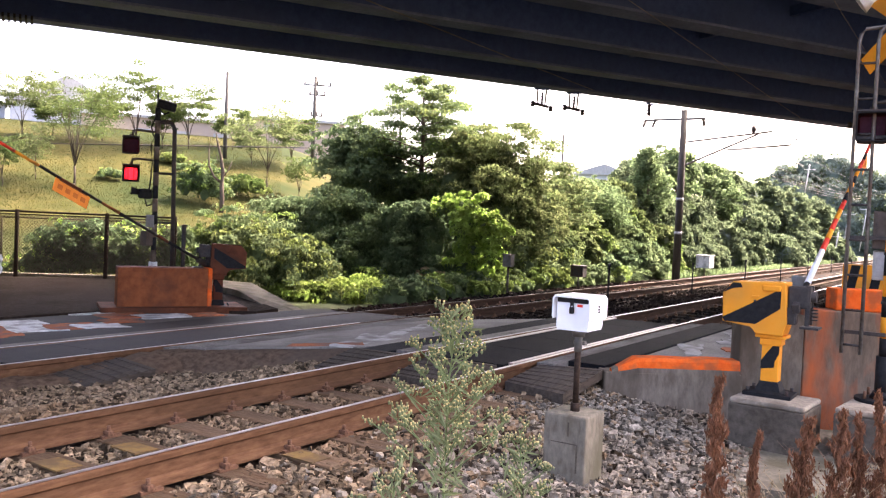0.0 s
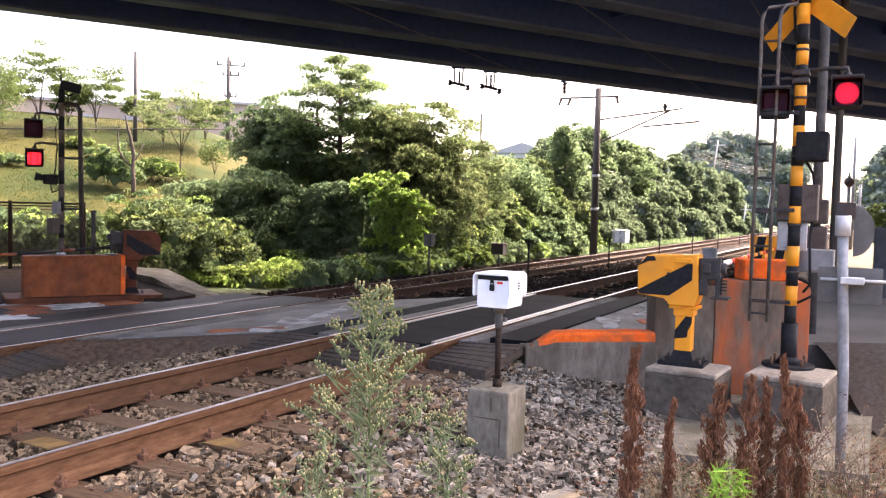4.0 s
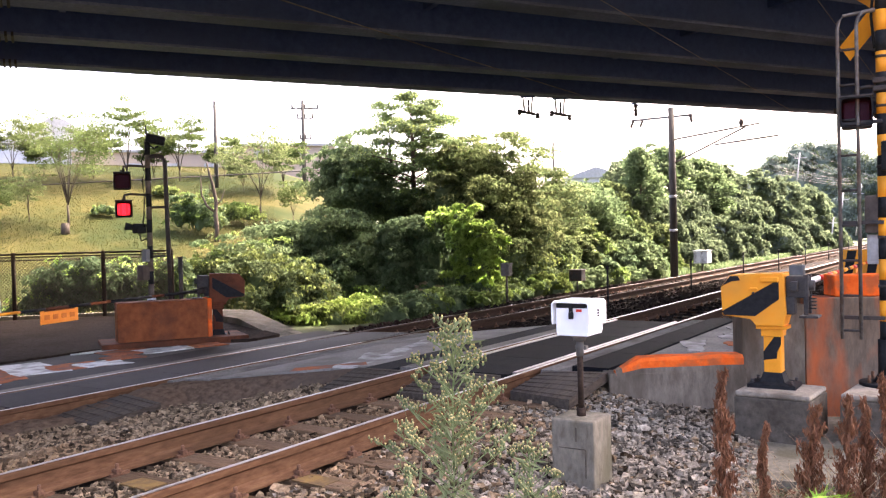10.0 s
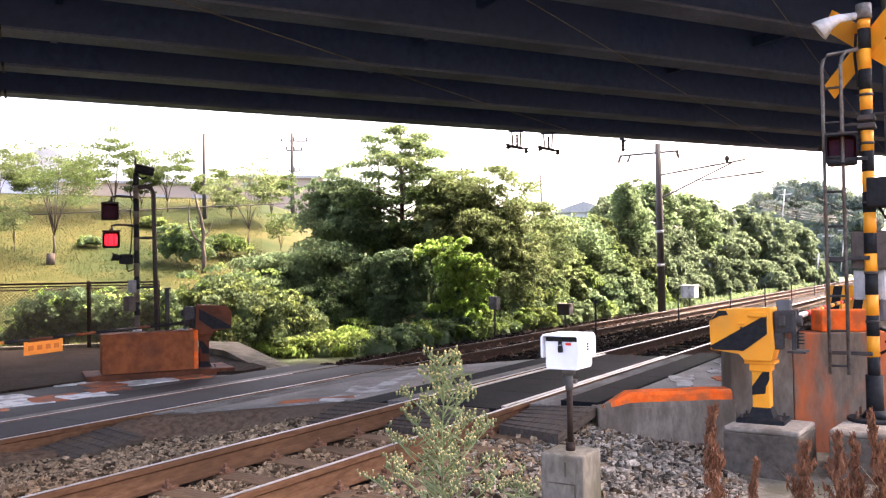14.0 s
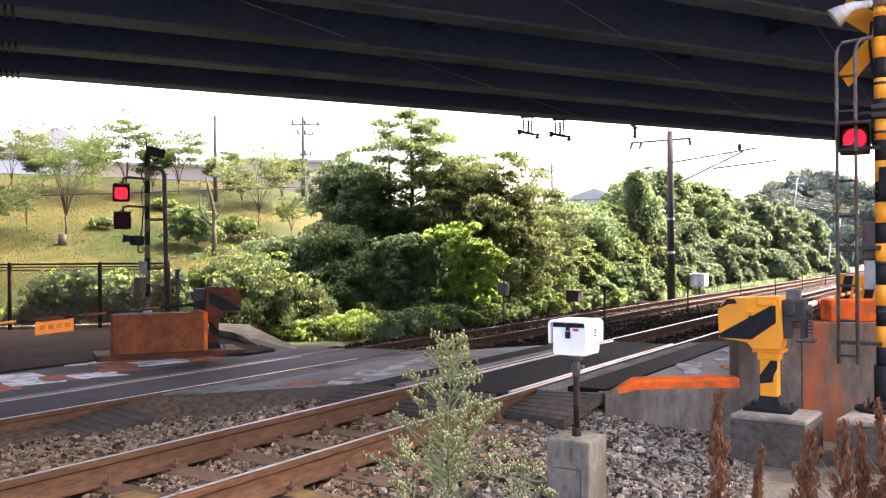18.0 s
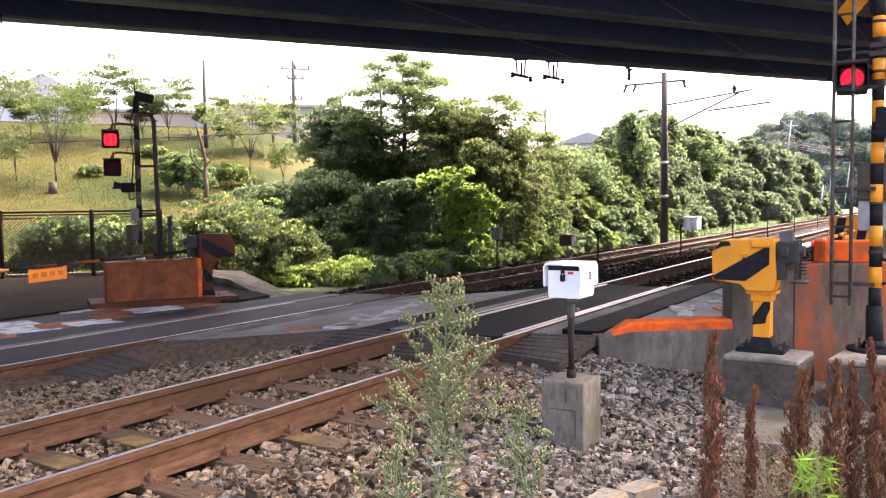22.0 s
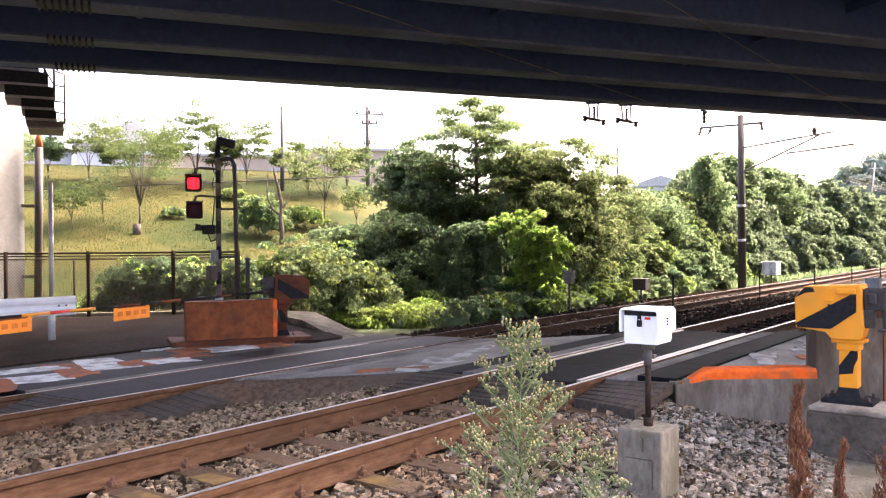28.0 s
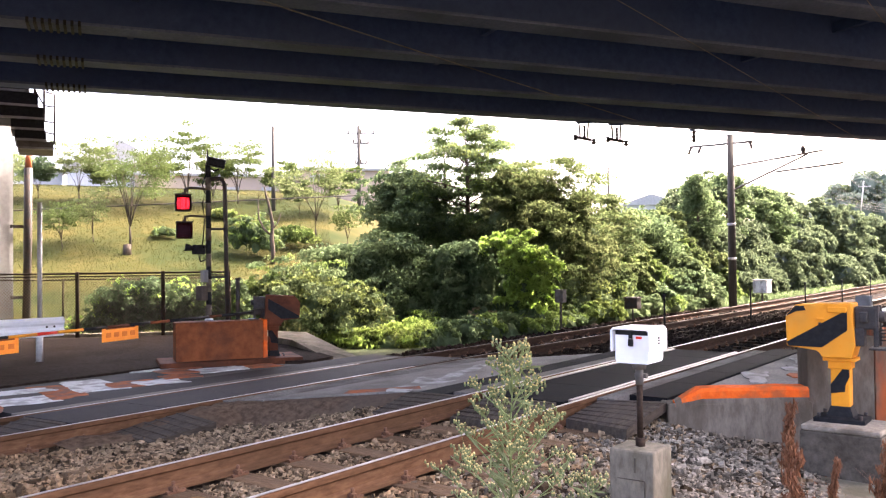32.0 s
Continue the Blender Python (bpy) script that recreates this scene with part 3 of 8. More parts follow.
road_piece("road_street", [-40, -10, 0, 1.55], M_ASPHALT, -0.004, "dark grey asphalt street on the near side", 8.63, ROAD_R + 0.6)
road_piece("road_near", [1.55, 2.0, 3.15], M_ROADCONC, 0, "worn grey concrete road ramp with traces of paint", 8.63, ROAD_R + 0.6)
road_piece("road_middle", [5.75, 6.6, 7.35], M_ROADCONC, 0.004, "worn pale concrete between the two tracks", 9.35)
road_piece("road_far", [9.85, 12, 15.5], M_ASPHALT, 0.0, "grey asphalt street beyond the tracks", 4.0, ROAD_R)

crossing = thing("crossing_deck", (0, 0, 0), "black rubber panels and pale strips between rails", "level crossing", kind="structure")


def panel_row(y0, y1, x0, x1, mat, name, step, lift=0.0):
    x = x0
    while x < x1 - 0.05:
        xe = min(x + step, x1)
        bm = bmesh.new()
        za, zb = road_z(0, y0) + lift, road_z(0, y1) + lift
        m = 0.004
        prism(bm, [(x + m, y0, za), (xe - m, y0, za), (xe - m, y1, zb), (x + m, y1, zb)], (0, 0, -0.13))
        part(name, bm, mat, crossing)
        x = xe


M_EDGE = surface("dirty_edge_concrete", (0.0875, 0.0788, 0.0711), (0.2, 0.184, 0.168), 0.9, scale=30, bump=0.35, c3=(0.0625, 0.05, 0.0406), big=1.6, amount=0.7, spec=0.12, rand=0.15)
NX0, NX1, FX0, FX1 = 7.3, 12.6, 4.6, 11.2
panel_row(3.2, 3.6, NX0 + 0.75, NX1 + 0.8, M_RUBBER, "panel", 1.1, 0.002)
panel_row(3.605, 3.79, NX0 + 0.4, NX1 + 0.4, M_EDGE, "edge_strip", 1.3, 0.003)
panel_row(3.958, 4.848, NX0, NX1, M_RUBBER, "panel", 1.1)
panel_row(5.015, 5.27, NX0, NX1 - 0.2, M_EDGE, "edge_strip", 1.3, 0.003)
panel_row(5.275, 5.745, NX0 - 0.15, NX1 - 0.4, M_RUBBER, "panel", 1.1, 0.002)
panel_row(7.355, 7.77, FX0 + 1.9, FX1 + 0.3, M_EDGE, "edge_strip", 1.3, 0.0)
panel_row(7.775, 7.875, FX0 + 1.75, FX1 + 0.2, M_EDGE, "edge_strip", 2.2, 0.006)
panel_row(8.04, 8.96, FX0, FX1 + 0.2, M_SHEENPANEL, "panel", 1.1, 0.008)
panel_row(9.11, 9.25, FX0, FX1, M_EDGE, "edge_strip", 2.2, 0.012)
panel_row(9.255, 9.85, FX0, FX1, M_SHEENPANEL, "panel", 1.1, 0.008)

for gy, gx0, gx1 in ((3.93, NX0 + 0.1, NX1), (4.875, NX0, NX1)):
    bm = bmesh.new()
    box(bm, ((gx0 + gx1) / 2, gy, -0.027), (gx1 - gx0, 0.048, 0.05), bevel=0.006)
    part("guard_angle", bm, M_RAILTOP, crossing, "polished steel edge beside the rail")
for gy, gz in ((8.0, -0.214), (8.985, -0.236)):
    bm = bmesh.new()
    box(bm, ((FX0 + FX1) / 2, gy, gz - 0.022), (FX1 - FX0, 0.016, 0.05), bevel=0.004)
    part("guard_angle", bm, M_RAILDULL, crossing, "dull steel edge beside the rail")

# ---- bridge overhead ----
BN = Vector((0.523, 0.853, 0)).normalized()
BD = Vector((BN.y, -BN.x, 0))
BRIDGE_Z = 5.3
EDGE_N, GAP = 20.61, 2.592
bridge = thing("road_bridge", (0, 0, 0), "dark steel girder bridge with paler lower flanges overhead", "bridge", kind="structure")


def bpt(n, d, z):
    p = BN * n + BD * d
    return (p.x, p.y, z)


def bbox(bm, n0, n1, d0, d1, z0, z1):
    prism(bm, [bpt(n0, d0, z0), bpt(n1, d0, z0), bpt(n1, d1, z0), bpt(n0, d1, z0)], (0, 0, z1 - z0))


D0, D1 = -7.6, 120.0
for k in range(7):
    n = EDGE_N - GAP * k
    bm = bmesh.new()
    bbox(bm, n - 0.52, n, D0, D1, BRIDGE_Z, BRIDGE_Z + 0.05)
    fl = part("lower_flange", bm, M_FLANGE, bridge, "paler bottom flange, its caught light put into the colour")
    bm = bmesh.new()
    bbox(bm, n - 0.28, n - 0.24, D0, D1, BRIDGE_Z + 0.052, BRIDGE_Z + 1.5)
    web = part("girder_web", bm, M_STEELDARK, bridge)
    if k < 5:
        for j in range(6):
            bm = bmesh.new()
            d = -6 + j * 6.5
            bbox(bm, n - GAP - 0.23, n - 0.29, d, d + 0.12, BRIDGE_Z + 0.55, BRIDGE_Z + 0.75)
            part("cross_brace", bm, M_STEELDARK, bridge)
bm = bmesh.new()
bbox(bm, EDGE_N - 16.6, EDGE_N + 0.8, D0, D1, BRIDGE_Z + 1.502, BRIDGE_Z + 1.8)
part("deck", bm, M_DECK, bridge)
bm = bmesh.new()
bbox(bm, EDGE_N + 0.6, EDGE_N + 0.8, D0, D1, BRIDGE_Z + 1.802, BRIDGE_Z + 2.6)
part("parapet", bm, M_CONCDARK, bridge)


# ---- vegetation ----
def sphere_dirs(n):
    d = RNG.normal(0, 1, (n, 3))
    return d / np.linalg.norm(d, axis=1)[:, None]


def lumps(d, seed):
    """Uneven radius over directions."""
    s = np.zeros(len(d))
    r = np.random.default_rng(seed)
    for f, a in ((2.0, 0.16), (4.3, 0.12), (8.5, 0.08)):
        for _ in range(3):
            k = r.normal(0, 1, 3)
            s += a * np.sin(f * (d @ (k / np.linalg.norm(k))) + r.uniform(0, 6.28)) / 1.7
    return 1 + s


def core_mesh(name, blobs, mat, parent, shrink=0.6):
    bm = bmesh.new()
    for i, (x, y, z, rx, ry, rz) in enumerate(blobs):
        b = bmesh.new()
        bmesh.ops.create_icosphere(b, subdivisions=2, radius=1)
        d = np.array([v.co[:] for v in b.verts])
        k = lumps(d, int(abs(x * 31 + y * 17)) + i) * shrink
        for v, q, s in zip(b.verts, d, k):
            v.co = (x + q[0] * rx * s, y + q[1] * ry * s, z + q[2] * rz * s)
        merge(bm, b)
    return part(name, bm, mat, parent)


def shingled(name, c, nrm, size, mat, parent, spread=0.4, aspect=0.6, droop=0.7, lobes=False):
    """Leaf blades that lie over one another and hang down the slope of their clump; lobes: broad three-pointed leaves."""
    n = len(c)
    nrm = nrm + RNG.normal(0, spread, (n, 3))
    nrm /= np.linalg.norm(nrm, axis=1)[:, None] + 1e-9
    u = RNG.normal(0, 1 - 0.75 * droop, (n, 3)) - [0, 0, droop]
    u -= (u * nrm).sum(1)[:, None] * nrm
    u /= np.linalg.norm(u, axis=1)[:, None] + 1e-9
    v = np.cross(nrm, u)
    s = (size * RNG.uniform(0.55, 1.4, n))[:, None]
    w = s * aspect
    if lobes:
        pts = [c - u * s, c - u * s * 0.35 + v * w * 0.75 + nrm * w * 0.2, c + u * s * 0.15 + v * w * 1.25, c + u * s * 0.2 + v * w * 0.45 + nrm * w * 0.15, c + u * s * 1.1 - nrm * w * 0.25,
               c + u * s * 0.2 - v * w * 0.45 + nrm * w * 0.15, c + u * s * 0.15 - v * w * 1.25, c - u * s * 0.35 - v * w * 0.75 + nrm * w * 0.2]
        tri = [(0, 3, 1), (1, 3, 2), (0, 4, 3), (0, 5, 4), (0, 7, 5), (7, 6, 5)]
    else:
        pts = [c - u * s, c + v * w - u * s * 0.15 + nrm * w * 0.3, c + u * s - nrm * s * 0.2, c - v * w - u * s * 0.15 + nrm * w * 0.3]
        tri = [(0, 2, 1), (0, 3, 2)]
    k = len(pts)
    verts = np.stack(pts, 1).reshape(-1, 3)
    faces = ((np.arange(n) * k)[:, None, None] + np.array(tri)[None]).reshape(-1, 3)
    return raw_mesh(name, verts, faces, mat, parent)


def clump_places(blobs, n, pads=26, pad=(0.2, 0.44), ragged=0.3):
    """Leaf places on small domes of uneven size that stand out from each large clump."""
    vol = np.array([b[3] * b[4] + b[4] * b[5] + b[3] * b[5] for b in blobs])
    counts = (n * vol / vol.sum()).astype(int)
    C, Nn = [], []
    for i, ((x, y, z, rx, ry, rz), c) in enumerate(zip(blobs, counts)):
        d = sphere_dirs(pads)
        d[:, 2] = np.where(d[:, 2] < -0.45, -d[:, 2], d[:, 2])
        k = lumps(d, int(abs(x * 31 + y * 17)) + i) * RNG.uniform(0.86 - ragged, 0.86 + ragged * 0.6, pads)
        pc = np.array([x, y, z]) + d * k[:, None] * [rx, ry, rz]
        pr = (rx * ry * rz) ** (1 / 3) * RNG.uniform(*pad, pads)
        pick = RNG.choice(pads, c, p=pr ** 2 / (pr ** 2).sum())
        e = sphere_dirs(c) + d[pick] * 0.7 + [0, 0, 0.45]
        e /= np.linalg.norm(e, axis=1)[:, None]
        q = (1 - np.abs(RNG.normal(0, 0.22, c))) * pr[pick]
        C.append(pc[pick] + e * q[:, None] * [1.15, 1.15, 0.78])
        Nn.append(e + d[pick] * 0.25 + [0, 0, 0.3])
    return np.concatenate(C), np.concatenate(Nn)


def streamers(blobs, n, length):
    """Leaf places along vines that hang from the clumps' sides."""
    C, Nn = [], []
    for x, y, z, rx, ry, rz in blobs:
        for _ in range(n):
            a = RNG.uniform(0, 6.28)
            top = np.array([x + math.cos(a) * rx * 0.95, y + math.sin(a) * ry * 0.95, z + RNG.uniform(-0.5, 0.5) * rz])
            m = int(60 * length)
            t = RNG.uniform(0, 1, m)[:, None] * length * RNG.uniform(0.5, 1.0)
            C.append(top + np.concatenate([RNG.normal(0, 0.06, (m, 2)), -t], 1))
            Nn.append(np.zeros((m, 3)) + [math.cos(a), math.sin(a), 0.35])
    return np.concatenate(C), np.concatenate(Nn)


def bush(name, blobs, n, size, mat, core, label, category="bush", group="", extra=(), pads=26, hang=0, lobes=False, spread=0.8, shrink=0.6, ragged=0.3, pad=(0.2, 0.44)):
    ob = thing(name, (0, 0, 0), label, category, group)
    # Solid core in darker green; it colours in the shade between leaves.
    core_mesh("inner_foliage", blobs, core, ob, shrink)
    c, nn = clump_places(blobs, n, pads, pad, ragged)
    shingled("leaves", c, nn, size, mat, ob, spread, lobes=lobes)
    if hang:
        c, nn = streamers(blobs, 9, hang)
        shingled("hanging_vine", c, nn, size * 0.9, mat, ob, 0.5, droop=0.9)
    for frac, m2, s2 in extra:
        c, nn = clump_places(blobs, int(n * frac), pads, pad, ragged * 1.15)
        shingled("leaves", c, nn, s2, m2, ob, spread)
    return ob


def layered_tree(name, x, y, z0, height, profile, limbs, mat, label, leaf=0.05, spray=0.5, per=90, start=0.3, rise=0.25, droop=0.2, lean=(0, 0), group="", seed=1, thick=0.022, flat=0.3, mat2=None, top=0.97):
    """A tree with open tiers: limbs leave the trunk all round and carry flat sprays of leaves; profile: (height share, reach)."""
    rr = random.Random(seed)
    ob = thing(name, (x, y, z0), label, "tree", group)
    bm = bmesh.new()
    pts, p = [], Vector((0, 0, 0))
    for i in range(9):
        t = i / 8
        pts.append(Vector((lean[0] * height * t * t + rr.uniform(-1, 1) * height * 0.008, lean[1] * height * t * t + rr.uniform(-1, 1) * height * 0.008, height * t * top)))
    r0 = height * thick
    tube(bm, pts, [r0 * (1 - 0.86 * i / 8) for i in range(9)], 8)
    sprays = []
    for k in range(limbs):
        t = start + (0.99 - start) * ((k + rr.random() * 0.8) / limbs)
        j = min(int(t * 8), 7)
        base = pts[j].lerp(pts[j + 1], t * 8 - j)
        a = k * 2.4 + rr.uniform(-0.7, 0.7)
        L = float(np.interp(t, [q[0] for q in profile], [q[1] for q in profile])) * rr.uniform(0.6, 1.12)
        d = Vector((math.cos(a), math.sin(a), 0))
        side = Vector((-d.y, d.x, 0))
        bend = rr.uniform(-0.25, 0.25)
        line = [base + d * L * s + side * bend * L * s * s + Vector((0, 0, L * (rise * 1.6 * s - (droop + rise * 0.6) * s * s))) for s in (0.0, 0.25, 0.5, 0.75, 1.0)]
        rb_ = max(0.006, r0 * (1 - 0.8 * t) * 0.42)
        tube(bm, line, [rb_, rb_ * 0.75, rb_ * 0.55, rb_ * 0.4, rb_ * 0.22], 5)
        sprays.append((line[4], 1.0))
        for s_i, sgn in ((2, 1), (2, -1), (3, 1), (3, -1)):
            if rr.random() < 0.82:
                q = line[s_i] + (side * sgn * rr.uniform(0.3, 0.55) + d * rr.uniform(0.1, 0.35)) * L * 0.5 + Vector((0, 0, rr.uniform(-0.04, 0.12) * L))
                tube(bm, [line[s_i], line[s_i].lerp(q, 0.5) + Vector((0, 0, 0.03 * L)), q], [rb_ * 0.35, rb_ * 0.25, rb_ * 0.15], 4)
                sprays.append((q, rr.uniform(0.6, 0.95)))
    sprays.append((pts[-1] + Vector((0, 0, height * 0.02)), 0.6))
    part("trunk", bm, M_BARK, ob)
    for share, m in ((1.0, mat), (0.4, mat2)):
        if not m:
            continue
        C, Nn = [], []
        for q, k in sprays:
            n = int(per * share * k * rr.uniform(0.6, 1.4))
            o = sphere_dirs(n) * (RNG.uniform(0.05, 1, (n, 1)) ** 0.55) * [spray * k, spray * k, spray * k * flat]
            C.append(np.array(q[:]) + o - np.array([[0, 0, 1]]) * (np.hypot(o[:, 0], o[:, 1])[:, None] ** 2) * 0.3 / max(spray, 0.1))
            Nn.append(o * 0.5 + [0, 0, 0.8])
        shingled("crown", np.concatenate(C), np.concatenate(Nn), leaf, m, ob, 0.55, 0.5, 0.3)
    return ob


# Core greens sit below the leaf greens: shade inside clumps put into colour.
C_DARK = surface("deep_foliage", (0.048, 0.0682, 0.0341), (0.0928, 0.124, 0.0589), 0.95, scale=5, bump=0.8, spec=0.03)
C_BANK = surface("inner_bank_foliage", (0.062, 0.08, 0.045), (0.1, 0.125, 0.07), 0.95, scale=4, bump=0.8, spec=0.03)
# The next two colours are paled to hold the haze of far trees.
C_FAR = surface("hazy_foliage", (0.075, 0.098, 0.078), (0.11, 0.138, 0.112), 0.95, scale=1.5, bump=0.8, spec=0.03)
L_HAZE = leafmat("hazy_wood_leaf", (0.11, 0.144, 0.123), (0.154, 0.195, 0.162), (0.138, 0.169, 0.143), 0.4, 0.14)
L_OLIVE = leafmat("olive_leaf", (0.0855, 0.111, 0.0478), (0.136, 0.162, 0.0661), (0.113, 0.132, 0.0569), 0.70)
L_DEAD = leafmat("withered_leaf", (0.2, 0.16, 0.09), (0.33, 0.27, 0.16), (0.15, 0.1, 0.05), 0.3)


def polar(az, dist):
    return dist * math.cos(radians(az)), dist * math.sin(radians(az))


def ray_z(el, dist):
    return 1.343 + dist * math.tan(radians(el))


def lump(az, el, dist, w, d, h):
    """A clump by its bearing, height angle and distance from the standpoint; w across, d deep, h high (half sizes)."""
    return (*polar(az, dist), ray_z(el, dist), w, d, h)


bush("low_weeds", [lump(43.6, -5.3, 21.5, 0.56, 0.67, 0.34), lump(42, -5.3, 21.3, 0.67, 0.67, 0.40), lump(40.2, -5.4, 21.3, 0.67, 0.67, 0.40), lump(38.4, -5.5, 21.5, 0.67, 0.67, 0.47), lump(41, -4.5, 22.8, 0.90, 0.56, 0.38), lump(37.6, -4.7, 22.6, 0.56, 0.56, 0.45)], 9000, 0.05, L_SAPLING, C_DARK,
     "bright green low weeds beside the track", "bush", pads=34, extra=((0.3, L_BRIGHT, 0.05),))
bush("hedge_bush", [lump(47.8, -2.6, 22.4, 0.85, 0.90, 0.85), lump(46.2, -2.2, 22.8, 0.90, 0.90, 0.85), lump(44.6, -3.1, 22.1, 0.96, 0.90, 0.90), lump(43, -3.6, 21.9, 0.85, 0.79, 0.79), lump(41.6, -3.8, 22.1, 0.56, 0.68, 0.70), lump(48.6, -4.2, 21.9, 0.56, 0.68, 0.68)], 17000, 0.045, L_MID, C_DARK,
     "sunlit yellow-green bush behind the far gate", "bush", extra=((0.5, L_BRIGHT, 0.045), (0.2, L_OLIVE, 0.045)), pads=60, ragged=0.4, pad=(0.14, 0.32), spread=0.9)
bush("fence_bush", [lump(58.6, -4.2, 21.5, 0.7, 0.6, 0.4), lump(57.2, -3.0, 21.8, 0.8, 0.6, 0.72), lump(55.6, -2.9, 21.6, 0.8, 0.6, 0.72), lump(54.0, -3.2, 21.4, 0.7, 0.6, 0.62), lump(52.6, -3.6, 21.0, 0.6, 0.6, 0.5), lump(60.6, -4.5, 21.8, 0.8, 0.6, 0.3), lump(51.2, -2.9, 20.6, 0.6, 0.6, 0.6)], 9000, 0.07, L_DARK, C_DARK,
     "green bush behind the wire fence", "bush", extra=((0.45, L_MID, 0.07), (0.12, L_SAPLING, 0.07)), pads=40, ragged=0.42)
bush("vine_mound", [lump(43.4, -0.9, 24.9, 1.06, 1.12, 0.90), lump(41.8, -0.5, 25.1, 1.12, 1.23, 0.95), lump(40.2, -0.5, 25.1, 1.12, 1.23, 1.06), lump(38.7, -0.8, 24.6, 0.95, 1.12, 1.06), lump(37.4, -1.6, 24.4, 0.67, 1.01, 1.01), lump(41, -2.4, 24.2, 1.34, 1.01, 0.90), lump(38.6, -3.2, 23.7, 1.01, 0.90, 0.90)], 26000, 0.055, L_MID, C_DARK,
     "dark green vine-covered mound", "bush", extra=((0.25, L_DARK, 0.055),), pads=36, hang=0.9, spread=0.6)
bush("vine_column", [lump(35.9, 0, 23.7, 0.52, 0.69, 0.52), lump(34.6, 0.2, 23.7, 0.57, 0.69, 0.48), lump(35.6, -1.6, 23.5, 0.63, 0.69, 0.80), lump(34.2, -1.8, 23.5, 0.57, 0.69, 0.86), lump(35.4, -3.6, 23.2, 0.69, 0.69, 0.86), lump(33.9, -4, 23.0, 0.69, 0.57, 0.69), lump(36.4, -4.6, 22.8, 0.52, 0.57, 0.57)], 15000, 0.05, L_DARK, C_DARK,
     "tall dark thicket hung with vines", "bush", pads=30, hang=0.8, shrink=0.75)
bush("sapling_thicket", [lump(33, 0.9, 23.3, 0.33, 0.36, 0.29), lump(31.9, 1.3, 23.1, 0.40, 0.36, 0.38), lump(30.9, 0.9, 23.0, 0.40, 0.36, 0.43), lump(31.6, -0.2, 22.8, 0.50, 0.42, 0.48), lump(30.2, -0.2, 22.8, 0.43, 0.36, 0.48), lump(29.4, -1, 22.8, 0.31, 0.36, 0.48), lump(31, -1.7, 22.7, 0.50, 0.42, 0.50), lump(29.8, -2.2, 22.7, 0.40, 0.36, 0.43), lump(31.4, -3, 22.8, 0.48, 0.42, 0.43), lump(30.1, -3.5, 22.8, 0.43, 0.36, 0.43)], 3400, 0.1, L_SAPLING, C_DARK,
     "bright broad-leaved sapling in front of the vines", "bush", lobes=True, pads=14, shrink=0.3, spread=0.8, ragged=0.5, extra=((0.5, L_BRIGHT, 0.05),))
bush("withered_vine", [lump(33.9, -3.9, 22.7, 0.28, 0.23, 0.39), lump(33, -4.3, 22.5, 0.28, 0.23, 0.30), lump(32.2, -4.6, 22.5, 0.23, 0.23, 0.23)], 520, 0.06, L_DEAD, C_DARK, "withered straw-coloured vine leaves", "bush", pads=12, shrink=0.4, extra=((0.8, L_BRIGHT, 0.05),))
bush("low_bush", [lump(28.2, -3.7, 24.5, 0.52, 0.52, 0.33), lump(26.8, -3.6, 25.2, 0.62, 0.52, 0.35), lump(25.4, -3.4, 26.0, 0.52, 0.52, 0.31), lump(30.2, -4.5, 21.2, 0.42, 0.42, 0.21)], 3600, 0.075, L_BRIGHT, C_DARK, "bright leafy bush beside the far track", "bush", pads=20, lobes=True)
# low growth along the foot of the bank
for k in range(15):
    a_ = 36.4 - 1.35 * k
    d_ = 11.55 / math.sin(radians(a_))
    bush("verge_bush", [lump(a_ + 0.3 * q, math.degrees(math.atan2(-1.85 + 0.12 * (k * q % 3), d_)), d_ + 0.4 * q, 0.5 * d_ / 24, 0.5, 0.34 + 0.08 * ((k + q) % 3)) for q in (-1, 0, 1)], 1500, 0.0022 * d_, (L_MID, L_DARK, L_BRIGHT)[k % 3], C_DARK, "low leafy growth at the foot of the bank", "bush", "low growth along the far track", pads=16, ragged=0.4)
# undergrowth behind the thicket
bush("undergrowth", [lump(36.5 - 1.3 * k, -2.6 + (0.5, -0.3, 0.8, 0.1)[k % 4], 26.5 + 0.8 * (k % 3), 0.95, 0.9, 0.95) for k in range(9)] + [lump(35.8 - 1.15 * k, 0.4 + (0.3, -0.4, 0.6)[k % 3], 27.2, 0.8, 0.8, 0.8) for k in range(7)], 24000, 0.06, L_MID, C_DARK, "dark green undergrowth between the trees", "bush", extra=((0.3, L_BRIGHT, 0.06),), pads=26)
# trees behind the thicket
bush("dark_tree", [lump(40.2, 4.0, 28, 0.75, 1.0, 0.85), lump(39.2, 4.9, 28, 0.65, 1.0, 0.75), lump(39.8, 2.4, 27.6, 0.9, 1.0, 0.85), lump(38.2, 3.4, 27.5, 0.8, 1.0, 0.95), lump(37.2, 4.2, 28, 0.6, 0.9, 0.8), lump(37.9, 1.6, 27, 1.1, 1.0, 0.9), lump(36.4, 2.4, 27, 0.75, 0.9, 0.9), lump(35.2, 1.0, 27.6, 0.9, 0.8, 0.9), lump(33.8, 1.6, 28, 0.9, 0.8, 0.9)], 16000, 0.055, L_MID, C_DARK,
     "dense dark green tree behind the vines", "tree", extra=((0.5, L_DARK, 0.055),), pads=70, ragged=0.6, shrink=0.36, pad=(0.12, 0.3), spread=1.0)
